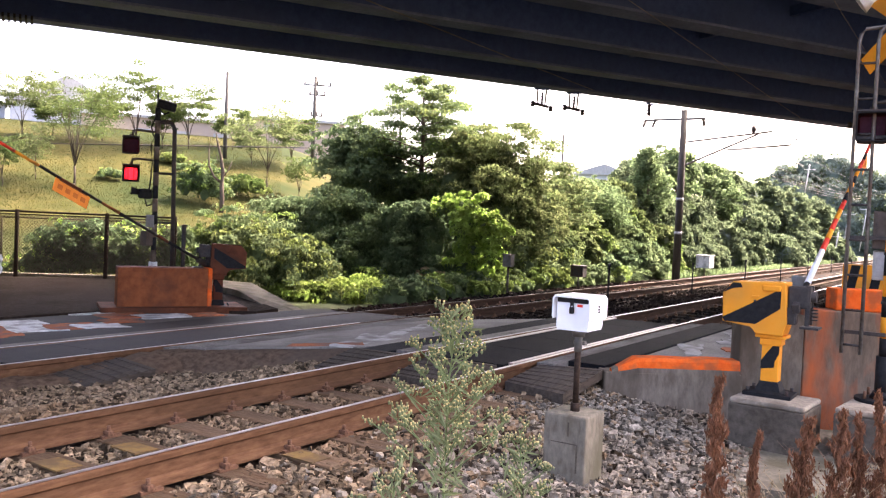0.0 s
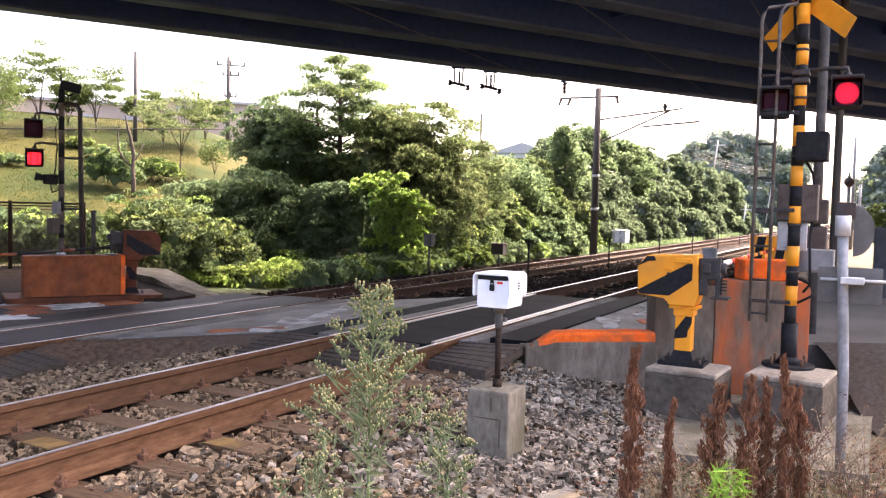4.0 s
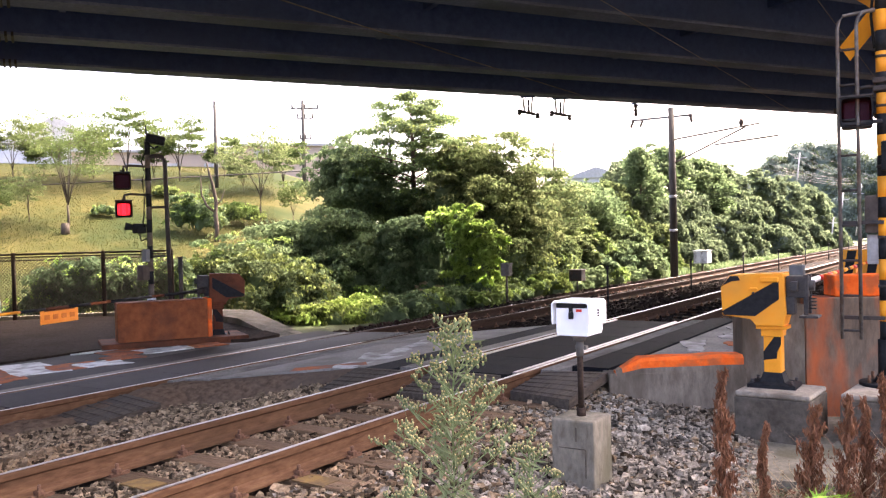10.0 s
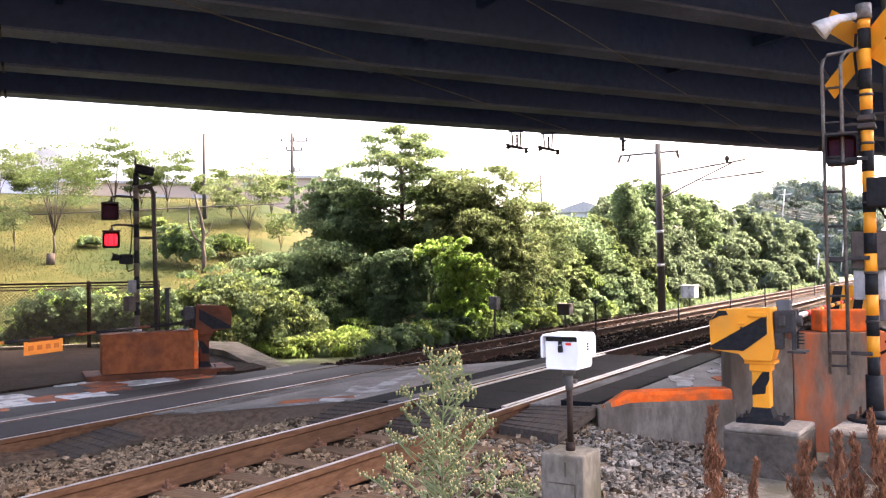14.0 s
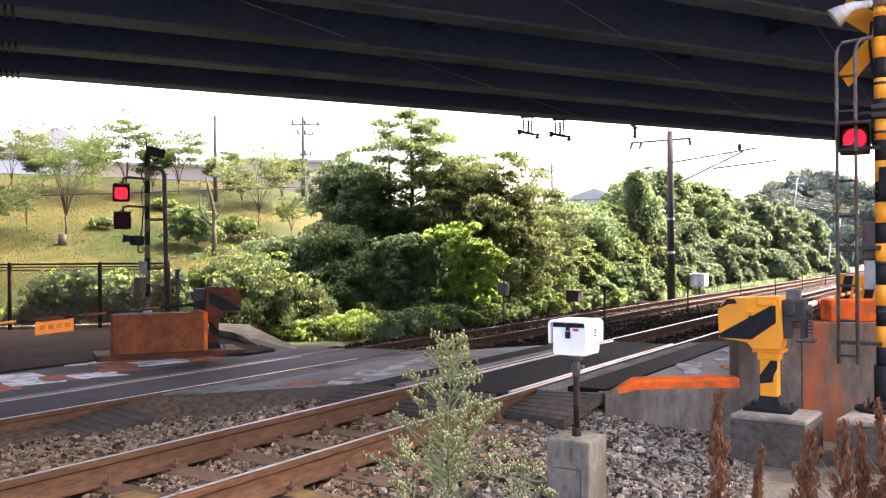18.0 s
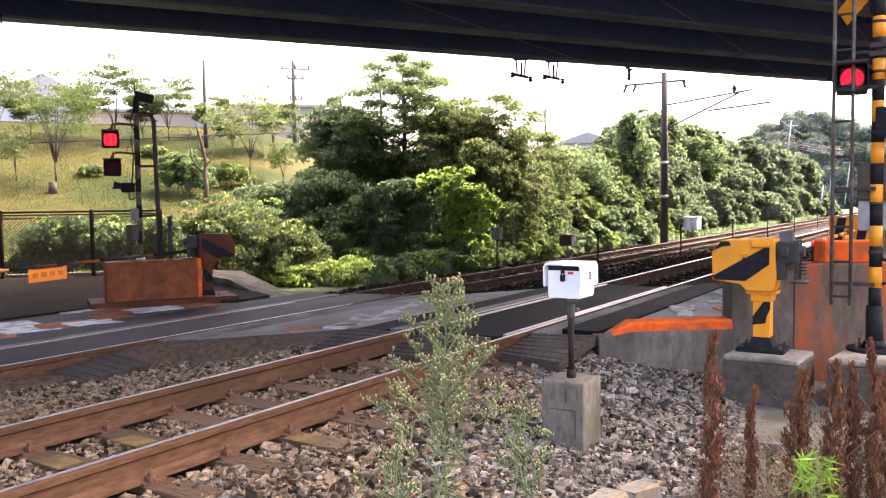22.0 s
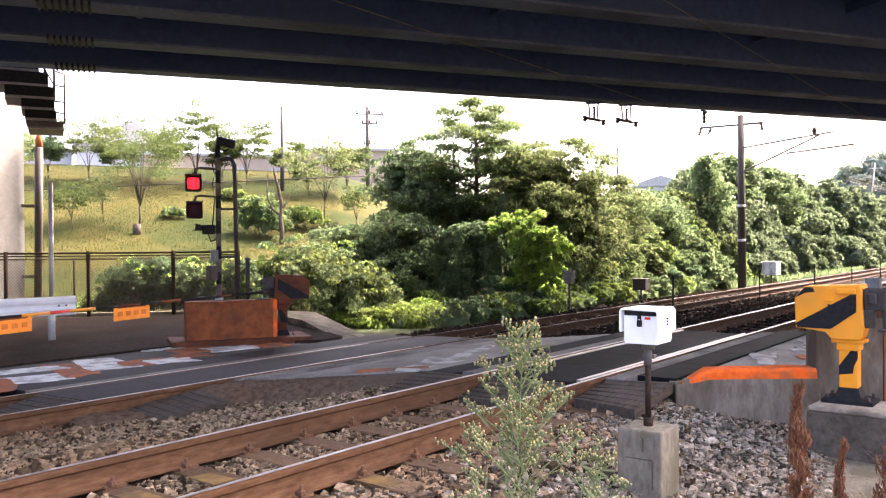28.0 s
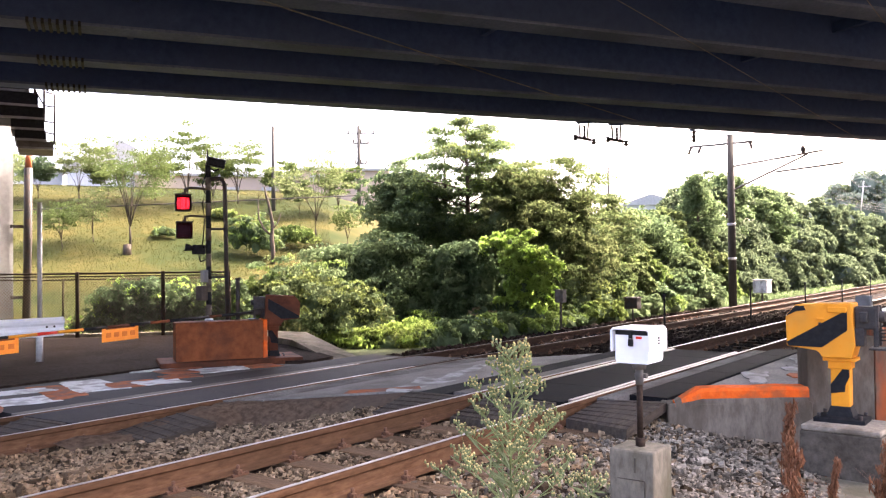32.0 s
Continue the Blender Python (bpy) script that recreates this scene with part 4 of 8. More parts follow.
layered_tree("tree_slim", *polar(38.9, 28.4), -0.7, 5.6, ((0.4, 0.8), (0.7, 1.2), (0.9, 0.9), (1.0, 0.4)), 18, L_MID, "slim dark tree among the thicket", 0.05, 0.4, 100, 0.5, 0.3, 0.05, seed=33)
layered_tree("tree_tall", *polar(34.75, 27), -0.7, 6.75, ((0.4, 1.0), (0.55, 1.8), (0.72, 1.75), (0.86, 1.35), (1.0, 0.6)), 34, L_MID, "tall airy tree with open tiers of branches", 0.052, 0.5, 150, 0.42, 0.3, 0.1, (0.0, -0.01), seed=4, mat2=L_BRIGHT)
layered_tree("tree_tall", *polar(36.2, 27.6), -0.7, 5.9, ((0.4, 0.9), (0.7, 1.3), (0.9, 1.5), (1.0, 0.4)), 16, L_MID, "airy tree with a long side branch", 0.052, 0.42, 100, 0.5, 0.2, 0.05, (0.015, 0.02), seed=21)
bush("olive_tree", [lump(32.3, 4.6, 26, 0.6, 0.8, 0.7), lump(31.0, 4.3, 26, 0.8, 0.9, 0.8), lump(29.4, 4.4, 26.4, 0.8, 0.9, 0.75), lump(32.2, 2.6, 25.6, 0.9, 0.9, 0.9), lump(30.3, 2.4, 25.6, 1.0, 1.0, 0.9), lump(28.2, 2.8, 26.4, 0.9, 0.9, 0.8), lump(28.8, 0.8, 25.6, 1.1, 1.0, 0.9), lump(26.8, 1.6, 26.6, 0.9, 0.9, 0.7), lump(26.6, -0.2, 26, 1.1, 1.0, 0.8), lump(28.2, -1.4, 25, 0.9, 0.8, 0.8)], 26000, 0.048, L_OLIVE, C_DARK,
     "fine-leaved olive green tree behind the bushes", "tree", extra=((0.35, L_PALE, 0.05),), pads=70, ragged=0.45, shrink=0.5, pad=(0.13, 0.3), spread=1.0)
layered_tree("tree_slim", *polar(29.3, 27.2), -0.7, 5.35, ((0.4, 0.8), (0.7, 1.5), (0.88, 1.5), (1.0, 0.6)), 24, L_PALE, "slim light green tree with flat tiers", 0.05, 0.45, 110, 0.5, 0.25, 0.05, (0.0, -0.03), seed=9, mat2=L_OLIVE)
layered_tree("tree_slim", *polar(31.6, 27.6), -0.7, 5.1, ((0.4, 0.8), (0.7, 1.3), (0.9, 1.1), (1.0, 0.5)), 18, L_MID, "slim green tree above the thicket", 0.05, 0.42, 100, 0.5, 0.25, 0.05, seed=19)
layered_tree("tree_slim", *polar(26.4, 29), -0.7, 4.4, ((0.3, 0.9), (0.6, 1.7), (0.85, 1.5), (1.0, 0.6)), 22, L_OLIVE, "low spreading tree with flat tiers", 0.055, 0.5, 120, 0.35, 0.2, 0.1, seed=29, mat2=L_MID)
# overgrown bank along the line: rounded heads draped with vines, up to an uneven crest
rb = random.Random(3)
CREST_AZ = (7.6, 8.6, 9.2, 10.2, 11.8, 13.5, 14.5, 15.6, 16.7, 17.4, 18.1, 18.8, 19.5, 20.3, 21.4, 22.9, 24.4, 26.0)
CREST_EL = (0.1, 0.65, 1.9, 2.8, 3.3, 3.4, 3.8, 4.4, 4.3, 5.2, 5.2, 4.3, 5.3, 4.3, 3.6, 3.0, 2.9, 3.2)
heads = []
az = 25.6
while az > 7.6:
    crest = float(np.interp(az, CREST_AZ, CREST_EL))
    step = 0.95 if az > 12 else 0.8
    base = 11.9 / math.sin(radians(az))
    foot = math.degrees(math.atan2(-1.75, base))
    rows_n = 4 if crest > 2 else 3
    for row in range(rows_n):
        f = (row + 0.5 + rb.uniform(-0.25, 0.25)) / rows_n
        dist = base * (1.0 + 0.3 * row / rows_n) + rb.uniform(-0.6, 0.6)
        r_deg = rb.uniform(0.75, 1.2) * (1.15 if row == rows_n - 1 else 1.0) * (0.75 + 0.25 * min(1, az / 18))
        el = foot + (crest - r_deg * 0.8 - foot) * f if row < rows_n - 1 else crest - r_deg * 0.85
        heads.append((az + rb.uniform(-0.45, 0.45), el, dist, r_deg * 0.01745 * dist, row))
    az -= step
for k, (a_, e_, d_, r_, row) in enumerate(heads):
    blobs = [lump(a_, e_, d_, r_, r_, r_ * rb.uniform(0.8, 1.1))]
    for _ in range(3):
        q_ = rb.uniform(0.45, 0.7)
        blobs.append(lump(a_ + rb.uniform(-0.9, 0.9), e_ - rb.uniform(0.1, 0.8), d_ + rb.uniform(-0.5, 0.5), r_ * q_, r_ * q_, r_ * q_ * rb.uniform(0.8, 1.3)))
    # Beyond 40 m the leaf colour itself carries the haze.
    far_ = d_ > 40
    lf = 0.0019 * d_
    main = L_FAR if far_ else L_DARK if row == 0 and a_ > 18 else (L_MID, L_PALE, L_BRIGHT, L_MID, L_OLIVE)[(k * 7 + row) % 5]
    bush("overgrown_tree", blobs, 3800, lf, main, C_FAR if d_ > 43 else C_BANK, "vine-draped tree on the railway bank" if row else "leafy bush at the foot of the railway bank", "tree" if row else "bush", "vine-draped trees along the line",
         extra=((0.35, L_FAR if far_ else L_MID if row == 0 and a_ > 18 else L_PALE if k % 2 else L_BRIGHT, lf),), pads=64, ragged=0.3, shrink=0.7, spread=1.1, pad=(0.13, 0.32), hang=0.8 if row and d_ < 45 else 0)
for a_, d_, top, w_, sd_ in ((19.5, 40, 5.6, 0.9, 41), (17.7, 46, 5.6, 1.3, 42), (15.5, 52, 4.7, 1.8, 43), (23.2, 36, 3.3, 1.5, 44)):
    layered_tree("bank_tree", *polar(a_, d_), -0.5, ray_z(top, d_) + 0.5, ((0.3, w_ * 0.6), (0.7, w_), (1.0, w_ * 0.35)), 20, L_MID, "leafy tree rising from the overgrown bank", 0.0022 * d_, 0.6, 90, 0.45, 0.3, 0.1, group="trees rising from the bank", seed=sd_, flat=0.6)


# ---- relay box on its post ----
def relay_box():
    ob = thing("relay_box", (5.6, 2.43, -0.45), "white metal relay box on a dark post and concrete block", "relay box")
    bm = bmesh.new()
    box(bm, (0, 0, 0.2), (0.335, 0.325, 0.6), bevel=0.014)
    blk = part("concrete_block", bm, M_BLOCK, ob, "weathered concrete foot")
    bm = bmesh.new()
    box(bm, (-0.168, 0.0, 0.3), (0.008, 0.2, 0.008))
    box(bm, (-0.168, -0.03, 0.4), (0.008, 0.012, 0.1))
    box(bm, (-0.168, -0.1, 0.2), (0.008, 0.01, 0.2))
    part("cast_mark", bm, M_CONCDARK, blk, "recessed joint marks")
    bm = bmesh.new()
    tube(bm, [(0, 0, 0.465), (0, 0, 0.49)], 0.06, 12)
    tube(bm, [(0, 0, 0.49), (0, 0, 0.56)], 0.034, 12)
    tube(bm, [(0, 0, 0.56), (0, 0, 0.95)], 0.022, 12)
    part("post", bm, M_FENCE, ob)
    bm = bmesh.new()
    tube(bm, [(0, 0, 0.93), (0, 0, 1.04)], 0.028, 12)
    tube(bm, [(0, 0, 1.04), (0, 0, 1.085)], [0.045, 0.05], 12)
    box(bm, (0.03, 0.0, 0.99), (0.04, 0.09, 0.03), bevel=0.004)
    part("collar", bm, M_BROWNGREY, ob, "grey pipe collar")
    def shrunk(name, bm, mat, parent, label=""):
        """Parts of the box, a size smaller about the top of its collar."""
        bmesh.ops.transform(bm, matrix=Matrix.Translation((0, 0, 1.09)) @ Matrix.Diagonal((0.84, 0.84, 0.88, 1)) @ Matrix.Translation((0, 0, -1.08)), verts=bm.verts)
        return part(name, bm, mat, parent, label)

    bm = bmesh.new()
    prism(bm, [(-0.15, y, z) for y, z in ((-0.135, 1.08), (0.135, 1.08), (0.145, 1.11), (0.145, 1.32), (-0.145, 1.32), (-0.145, 1.11))], (0.31, 0, 0))
    body = shrunk("body", bm, M_WHITE, ob)
    bm = bmesh.new()
    hood = [(-0.165, 1.17), (-0.172, 1.19), (-0.172, 1.335), (-0.15, 1.362), (0.15, 1.362), (0.172, 1.335), (0.172, 1.19), (0.165, 1.17), (0.16, 1.19), (0.16, 1.33), (0.143, 1.348), (-0.143, 1.348), (-0.16, 1.33), (-0.16, 1.19)]
    outer = [bm.verts.new((-0.19, y, z)) for y, z in hood]
    back = [bm.verts.new((0.185, y, z)) for y, z in hood]
    n = len(hood)
    for i in range(n):
        bm.faces.new((outer[i], outer[(i + 1) % n], back[(i + 1) % n], back[i]))
    for i in range(6):
        j = n - 1 - i
        for row in (outer, back):
            k = (i + 1, j - 1) if i < 6 else (i, j)
            q = [row[i], row[(i + 1) % n], row[(j - 1 + n) % n] if i < 6 else row[j], row[j]]
            if len(set(q)) == 4:
                bm.faces.new(q)
            elif len(set(q)) == 3:
                bm.faces.new([row[i], row[i + 1], row[j]])
    shrunk("hood", bm, M_WHITE, ob, "white overhanging lid")
    # Solid black strip draws the shade in the gap below the lid.
    bm = bmesh.new()
    box(bm, (-0.153, 0, 1.322), (0.006, 0.28, 0.036))
    shrunk("gap_strip", bm, M_BLACK, body, "black strip standing for the shaded gap under the lid")
    bm = bmesh.new()
    box(bm, (-0.172, 0.0, 1.245), (0.03, 0.04, 0.055), bevel=0.008)
    tube(bm, [(-0.172, -0.013, 1.27), (-0.172, -0.013, 1.31), (-0.172, 0.0, 1.322), (-0.172, 0.013, 1.31), (-0.172, 0.013, 1.27)], 0.005, 6)
    box(bm, (-0.17, 0.0, 1.31), (0.014, 0.02, 0.06), bevel=0.003)
    shrunk("padlock", bm, M_BLACK, body, "black padlock on a hasp")
    bm = bmesh.new()
    box(bm, (-0.1545, -0.065, 1.285), (0.004, 0.05, 0.02))
    shrunk("sticker", bm, M_RED, body, "small red and white sticker")
    bm = bmesh.new()
    for dz in (0.0, 0.022, 0.044):
        for k in range(2):
            box(bm, (-0.01 + 0.022 * k, -0.174, 1.235 + dz), (0.014, 0.004, 0.014))
    shrunk("lettering", bm, M_BLACK, ob, "two rows of small dark marks")


relay_box()


# ---- barrier gates ----
def gate_machine(name, at, rz, body_mat, label, far=False):
    """Gate drive: striped housing on a striped post; local +x is the arm's way, front face looks along -y."""
    ob = thing(name, at, label, "barrier gate", rz=rz)
    S = 1.0
    out = [(-0.43, 0.66), (-0.44, 0.93), (-0.35, 1.04), (0.12, 1.06), (0.14, 0.68), (0.11, 0.57), (-0.13, 0.57), (-0.17, 0.645)]
    bm = bmesh.new()
    prism(bm, [(x, -0.14, z) for x, z in out], (0, 0.28, 0))
    bmesh.ops.bevel(bm, geom=bm.edges[:], offset=0.012, segments=2, affect="EDGES", profile=0.5)
    housing = part("housing", bm, body_mat, ob)
    bm = bmesh.new()
    prism(bm, [(x, -0.146, z) for x, z in ((-0.43, 0.7), (0.08, 1.0), (0.08, 0.82), (-0.13, 0.662), (-0.41, 0.665))], (0, 0.007, 0))
    part("stripe", bm, M_BLACK, housing, "black diagonal stripe")
    bm = bmesh.new()
    prism(bm, [(x, -0.146, z) for x, z in ((-0.43, 0.935), (-0.35, 1.03), (-0.28, 1.03), (-0.26, 0.99), (-0.34, 0.98))], (0, 0.007, 0))
    part("stripe", bm, M_BLACK, housing, "black corner stripe")
    bm = bmesh.new()
    prism(bm, [(x, 0.139, z) for x, z in ((-0.43, 0.7), (0.08, 1.0), (0.08, 0.82), (-0.13, 0.662), (-0.41, 0.665))], (0, 0.007, 0))
    part("stripe", bm, M_BLACK, housing, "black diagonal stripe")
    bm = bmesh.new()
    box(bm, (0.0, -0.15, 1.0), (0.16, 0.03, 0.05), bevel=0.01)
    box(bm, (-0.14, -0.15, 0.915), (0.07, 0.02, 0.018), bevel=0.004)
    part("hinge", bm, body_mat, housing)
    bm = bmesh.new()
    tube(bm, [(-0.14, -0.165, 0.865), (-0.14, -0.165, 0.885)], 0.011, 8)
    part("bolt", bm, M_DARKMETAL, housing)
    bm = bmesh.new()
    box(bm, (0.0, 0, 0.555), (0.27, 0.22, 0.03), bevel=0.006)
    box(bm, (0.0, 0, 0.505), (0.19, 0.18, 0.07), bevel=0.01)
    box(bm, (0.0, 0, 0.29), (0.155, 0.15, 0.38), bevel=0.012)
    post = part("post", bm, body_mat, ob)
    bm = bmesh.new()
    prism(bm, [(x, -0.0785, z) for x, z in ((-0.077, 0.33), (0.02, 0.47), (0.077, 0.47), (0.077, 0.4), (0.045, 0.33), (0.04, 0.27), (-0.077, 0.25))], (0, 0.157, 0))
    part("stripe", bm, M_BLACK, post, "black diagonal stripe")
    bm = bmesh.new()
    r0 = [(sx * 0.21, sy * 0.16, 0.0) for sx, sy in ((-1, -1), (1, -1), (1, 1), (-1, 1))]
    r1 = [(sx * 0.21, sy * 0.16, 0.035) for sx, sy in ((-1, -1), (1, -1), (1, 1), (-1, 1))]
    r2 = [(sx * 0.11, sy * 0.11, 0.055) for sx, sy in ((-1, -1), (1, -1), (1, 1), (-1, 1))]
    r3 = [(sx * 0.08, sy * 0.078, 0.14) for sx, sy in ((-1, -1), (1, -1), (1, 1), (-1, 1))]
    rows_ = [[bm.verts.new(p) for p in r] for r in (r0, r1, r2, r3)]
    for a, b in zip(rows_, rows_[1:]):
        for i in range(4):
            bm.faces.new((a[i], a[(i + 1) % 4], b[(i + 1) % 4], b[i]))
    bm.faces.new(rows_[-1])
    foot = part("foot_plate", bm, M_BLACK, ob, "black flared base plate")
    for sx in (-0.17, 0.17):
        for sy in (-0.12, 0.12):
            bm = bmesh.new()
            tube(bm, [(sx, sy, 0.03), (sx, sy, 0.075)], 0.016, 6)
            part("anchor_bolt", bm, M_DARKMETAL, foot)
    bm = bmesh.new()
    box(bm, (0.22, 0.0, 0.93), (0.18, 0.2, 0.2), bevel=0.015)
    box(bm, (0.3, -0.08, 0.86), (0.04, 0.03, 0.36), bevel=0.006)
    box(bm, (0.3, 0.08, 0.86), (0.04, 0.03, 0.36), bevel=0.006)
    box(bm, (0.32, 0.0, 0.66), (0.16, 0.2, 0.02), bevel=0.004)
    tube(bm, [(0.12, 0, 0.94), (0.36, 0, 0.94)], 0.05, 12)
    box(bm, (0.16, -0.05, 0.76), (0.1, 0.12, 0.16), bevel=0.012)
    tube(bm, [(0.3, -0.06, 0.7), (0.3, -0.06, 0.78), (0.34, -0.06, 0.8)], 0.01, 6)
    drive = part("drive_unit", bm, M_DARKMETAL, ob, "dark steel pivot and counterweight frame")
    bm = bmesh.new()
    for k in range(5):
        box(bm, (0.36, -0.075, 0.74 + 0.03 * k), (0.05, 0.05, 0.008))
    part("spring", bm, M_BLACK, drive)
    return ob


def gate_arm(gate, length, bands_, label, signs, mast_r=0.03):
    """Boom along local +x from its pivot, a part of its gate drive."""
    bm = bmesh.new()
    box(bm, (-0.12, 0, 0), (0.34, 0.06, 0.09), bevel=0.01)
    ob = part("gate_arm", bm, M_DARKMETAL, gate, label)
    x = 0.0
    for mat, ln in bands_:
        bm = bmesh.new()
        r0 = mast_r * (1 - 0.35 * x / length)
        tube(bm, [(x, 0, 0), (x + ln - 0.001, 0, 0)], [r0, r0 * 0.97], 10)
        part("band", bm, mat, ob)
        x += ln
    for sx, w, h in signs:
        bm = bmesh.new()
        box(bm, (sx, 0, -0.09), (w, 0.006, h), bevel=0.002)
        part("sign", bm, M_ORANGE_SIGN, ob, "orange hanging warning sign")
        for side in (-1, 1):
            for k in range(4):
                bm = bmesh.new()
                box(bm, (sx - w * 0.33 + w * 0.22 * k, side * 0.0045, -0.105), (w * 0.13, 0.003, h * 0.3))
                part("lettering", bm, M_SIGNINK, ob, "faint dark orange bar of writing")
            bm = bmesh.new()
            box(bm, (sx, side * 0.0045, -0.09 + h * 0.34), (w * 0.8, 0.003, h * 0.1))
            part("lettering", bm, M_RUSTBOX, ob, "thin dark bar of writing")
    return ob


gate_right = gate_machine("gate_machine", (8.2, 1.63, -0.1), -90, M_YELLOW, "yellow and black striped barrier gate drive on concrete")
gate_left = gate_machine("gate_machine", (9.62, 10.62, -0.2), 140, M_GATEOLD, "brown and black barrier gate drive beyond the tracks")
Y_, B_, R_, W_ = M_YELLOW, M_BLACK, M_RED, M_WHITE
arm_right = gate_arm(gate_right, 5.4, [(B_, 0.25), (W_, 0.8), (R_, 0.3), (Y_, 0.25), (R_, 0.3), (Y_, 0.3), (R_, 0.3), (B_, 0.25), (Y_, 0.35), (B_, 0.25), (Y_, 0.3), (R_, 0.35), (B_, 0.25), (R_, 0.4), (Y_, 0.3), (R_, 0.45)],
                     "striped barrier arm with an orange flag", [(4.2, 0.42, 0.2)])
ARM_L_RZ = 195.2
arm_left = gate_arm(gate_left, 6.6, [(B_, 0.9), (M_GATEOLD, 0.3), (B_, 0.9), (M_RUSTBOX, 0.4), (B_, 0.4), (M_GATEOLD, 0.4), (B_, 0.4), (Y_, 0.4), (R_, 0.3), (Y_, 0.4), (B_, 0.4), (Y_, 0.4), (R_, 0.5)],
                    "black and yellow barrier arm with orange signs", [(3.05, 0.66, 0.2), (4.95, 0.6, 0.19)], 0.024)

# foundations
def block(name, at, size, rz, label):
    ob = thing(name, at, label, "concrete block", rz=rz)
    bm = bmesh.new()
    box(bm, (0, 0, (size[2] - 0.05) / 2), (size[0], size[1], size[2] - 0.05), bevel=0.012)
    part("body", bm, M_CONCDARK, ob)
    bm = bmesh.new()
    box(bm, (0, 0, size[2] - 0.024), (size[0] - 0.012, size[1] - 0.012, 0.05), bevel=0.018)
    part("top", bm, M_CONC, ob, "paler top of the block")
    return ob


block("gate_foundation", (8.12, 1.56, -0.75), (0.62, 0.66, 0.65), -4, "weathered concrete foundation under the gate drive")
block("mast_foundation", (8.4, 0.68, -0.75), (0.78, 0.68, 0.65), -6, "weathered concrete foundation under the signal mast")
bm = bmesh.new()
prism(bm, [(6.62, 1.98, -0.56), (6.95, 0.0, -0.56), (9.6, 0.0, -0.5), (8.6, 2.05, -0.5)], (0, 0, -0.25))
tagged(solid("footing_slab", bm, M_BLOCK, "broken concrete slab in front of the foundations", "slab"), kind="structure")

# dirt slope from the street's edge down to the soil
ss, vv = np.meshgrid(np.linspace(-6.0, 0.62, 30), np.linspace(0, 1, 12), indexing="ij")
ex = (8.63 - 0.5 * ss) / 0.866 + 0.12
dv = np.stack([ex - 0.866 * 1.5 * vv, ss - 0.5 * 1.5 * vv, 0.012 - 0.002 * ss - smooth(0.06, 1.0, vv) * 0.68], -1)
dv[..., 2] += RNG.normal(0, 0.016, ss.shape) * smooth(0, 0.3, vv)
ii = (np.arange(29)[:, None] * 12 + np.arange(11)[None]).ravel()
M_BANKDIRT = surface("dark_road_dirt", (0.028, 0.024, 0.021), (0.075, 0.066, 0.058), 0.95, scale=22, bump=0.9, c3=(0.05, 0.036, 0.026), big=1.2, amount=0.6, spec=0.03)
slope_ob = raw_mesh("dirt_slope", dv.reshape(-1, 3), np.stack([ii, ii + 12, ii + 13, ii + 1], 1), M_BANKDIRT)
slope_ob.data.polygons.foreach_set("use_smooth", np.ones(len(ii), bool))
tagged(slope_ob, "dark dirt slope beside the street", "dirt", kind="structure")

# ---- retaining edge and parapet of the road ----
def wall_line(name, a, b, z0, z1, th, mat, label, parent=None):
    a, b = Vector((*a, 0)), Vector((*b, 0))
    n = Vector((b.y - a.y, a.x - b.x, 0)).normalized() * -th
    bm = bmesh.new()
    prism(bm, [(a.x, a.y, z0), (b.x, b.y, z0), (b.x + n.x, b.y + n.y, z0), (a.x + n.x, a.y + n.y, z0)], (0, 0, z1 - z0))
    bmesh.ops.bevel(bm, geom=bm.edges[:], offset=0.012, segments=2, affect="EDGES", profile=0.5)
    if parent:
        return part(name, bm, mat, parent, label)
    return solid(name, bm, mat, label, "wall", kind="structure")


M_RETAIN = surface("rain_streaked_concrete", (0.12, 0.098, 0.074), (0.23, 0.19, 0.148), 0.92, scale=14, bump=0.45, c3=(0.07, 0.055, 0.04), big=2.2, amount=0.8, spec=0.08, stretch=(1, 1, 0.4))
wall_line("retaining_wall", (7.86, 3.12), (8.71, 1.99), -0.62, -0.035, 0.25, M_RETAIN, "stained concrete edge of the road ramp")
bm = bmesh.new()
ka, kb = Vector((7.9, 3.06, -0.06)), Vector((8.69, 2.02, -0.06))
kn = Vector((0.8, 0.6, 0.0))
rows_k = []
rk0 = random.Random(8)
for t_, h_, w_ in ((0.0, 0.045, 0.1), (0.05, 0.07, 0.15), (0.14, 0.13, 0.2), (0.2, 0.165, 0.22), (0.4, 0.17, 0.22), (0.6, 0.166, 0.22), (0.8, 0.172, 0.22), (1.0, 0.17, 0.22)):
    p_ = ka.lerp(kb, t_) + kn * rk0.uniform(-0.006, 0.006)
    h_ += rk0.uniform(-0.006, 0.006)
    rows_k.append([bm.verts.new(p_ + kn * o_ + Vector((0, 0, z_))) for o_, z_ in ((0.0, 0.0), (0.002, h_ * 0.42), (0.006, h_ - 0.03), (0.03, h_), (w_ - 0.02, h_ + 0.004), (w_, 0.0))])
for r0_, r1_ in zip(rows_k, rows_k[1:]):
    for i in range(5):
        bm.faces.new((r0_[i], r0_[i + 1], r1_[i + 1], r1_[i])).material_index = 1 if i == 0 or r0_ is rows_k[0] else 0
bm.faces.new(rows_k[0])
bm.faces.new(rows_k[-1][::-1])
kerb = solid("kerb", bm, M_ORANGE, "concrete kerb with worn faded orange paint", "kerb", kind="structure")
kerb.data.materials.append(M_RETAIN)
wall_line("parapet_wall", (8.735, 2.045), (9.03, 1.5), -0.62, 0.6, 0.35, M_RETAIN, "grey stained concrete parapet")
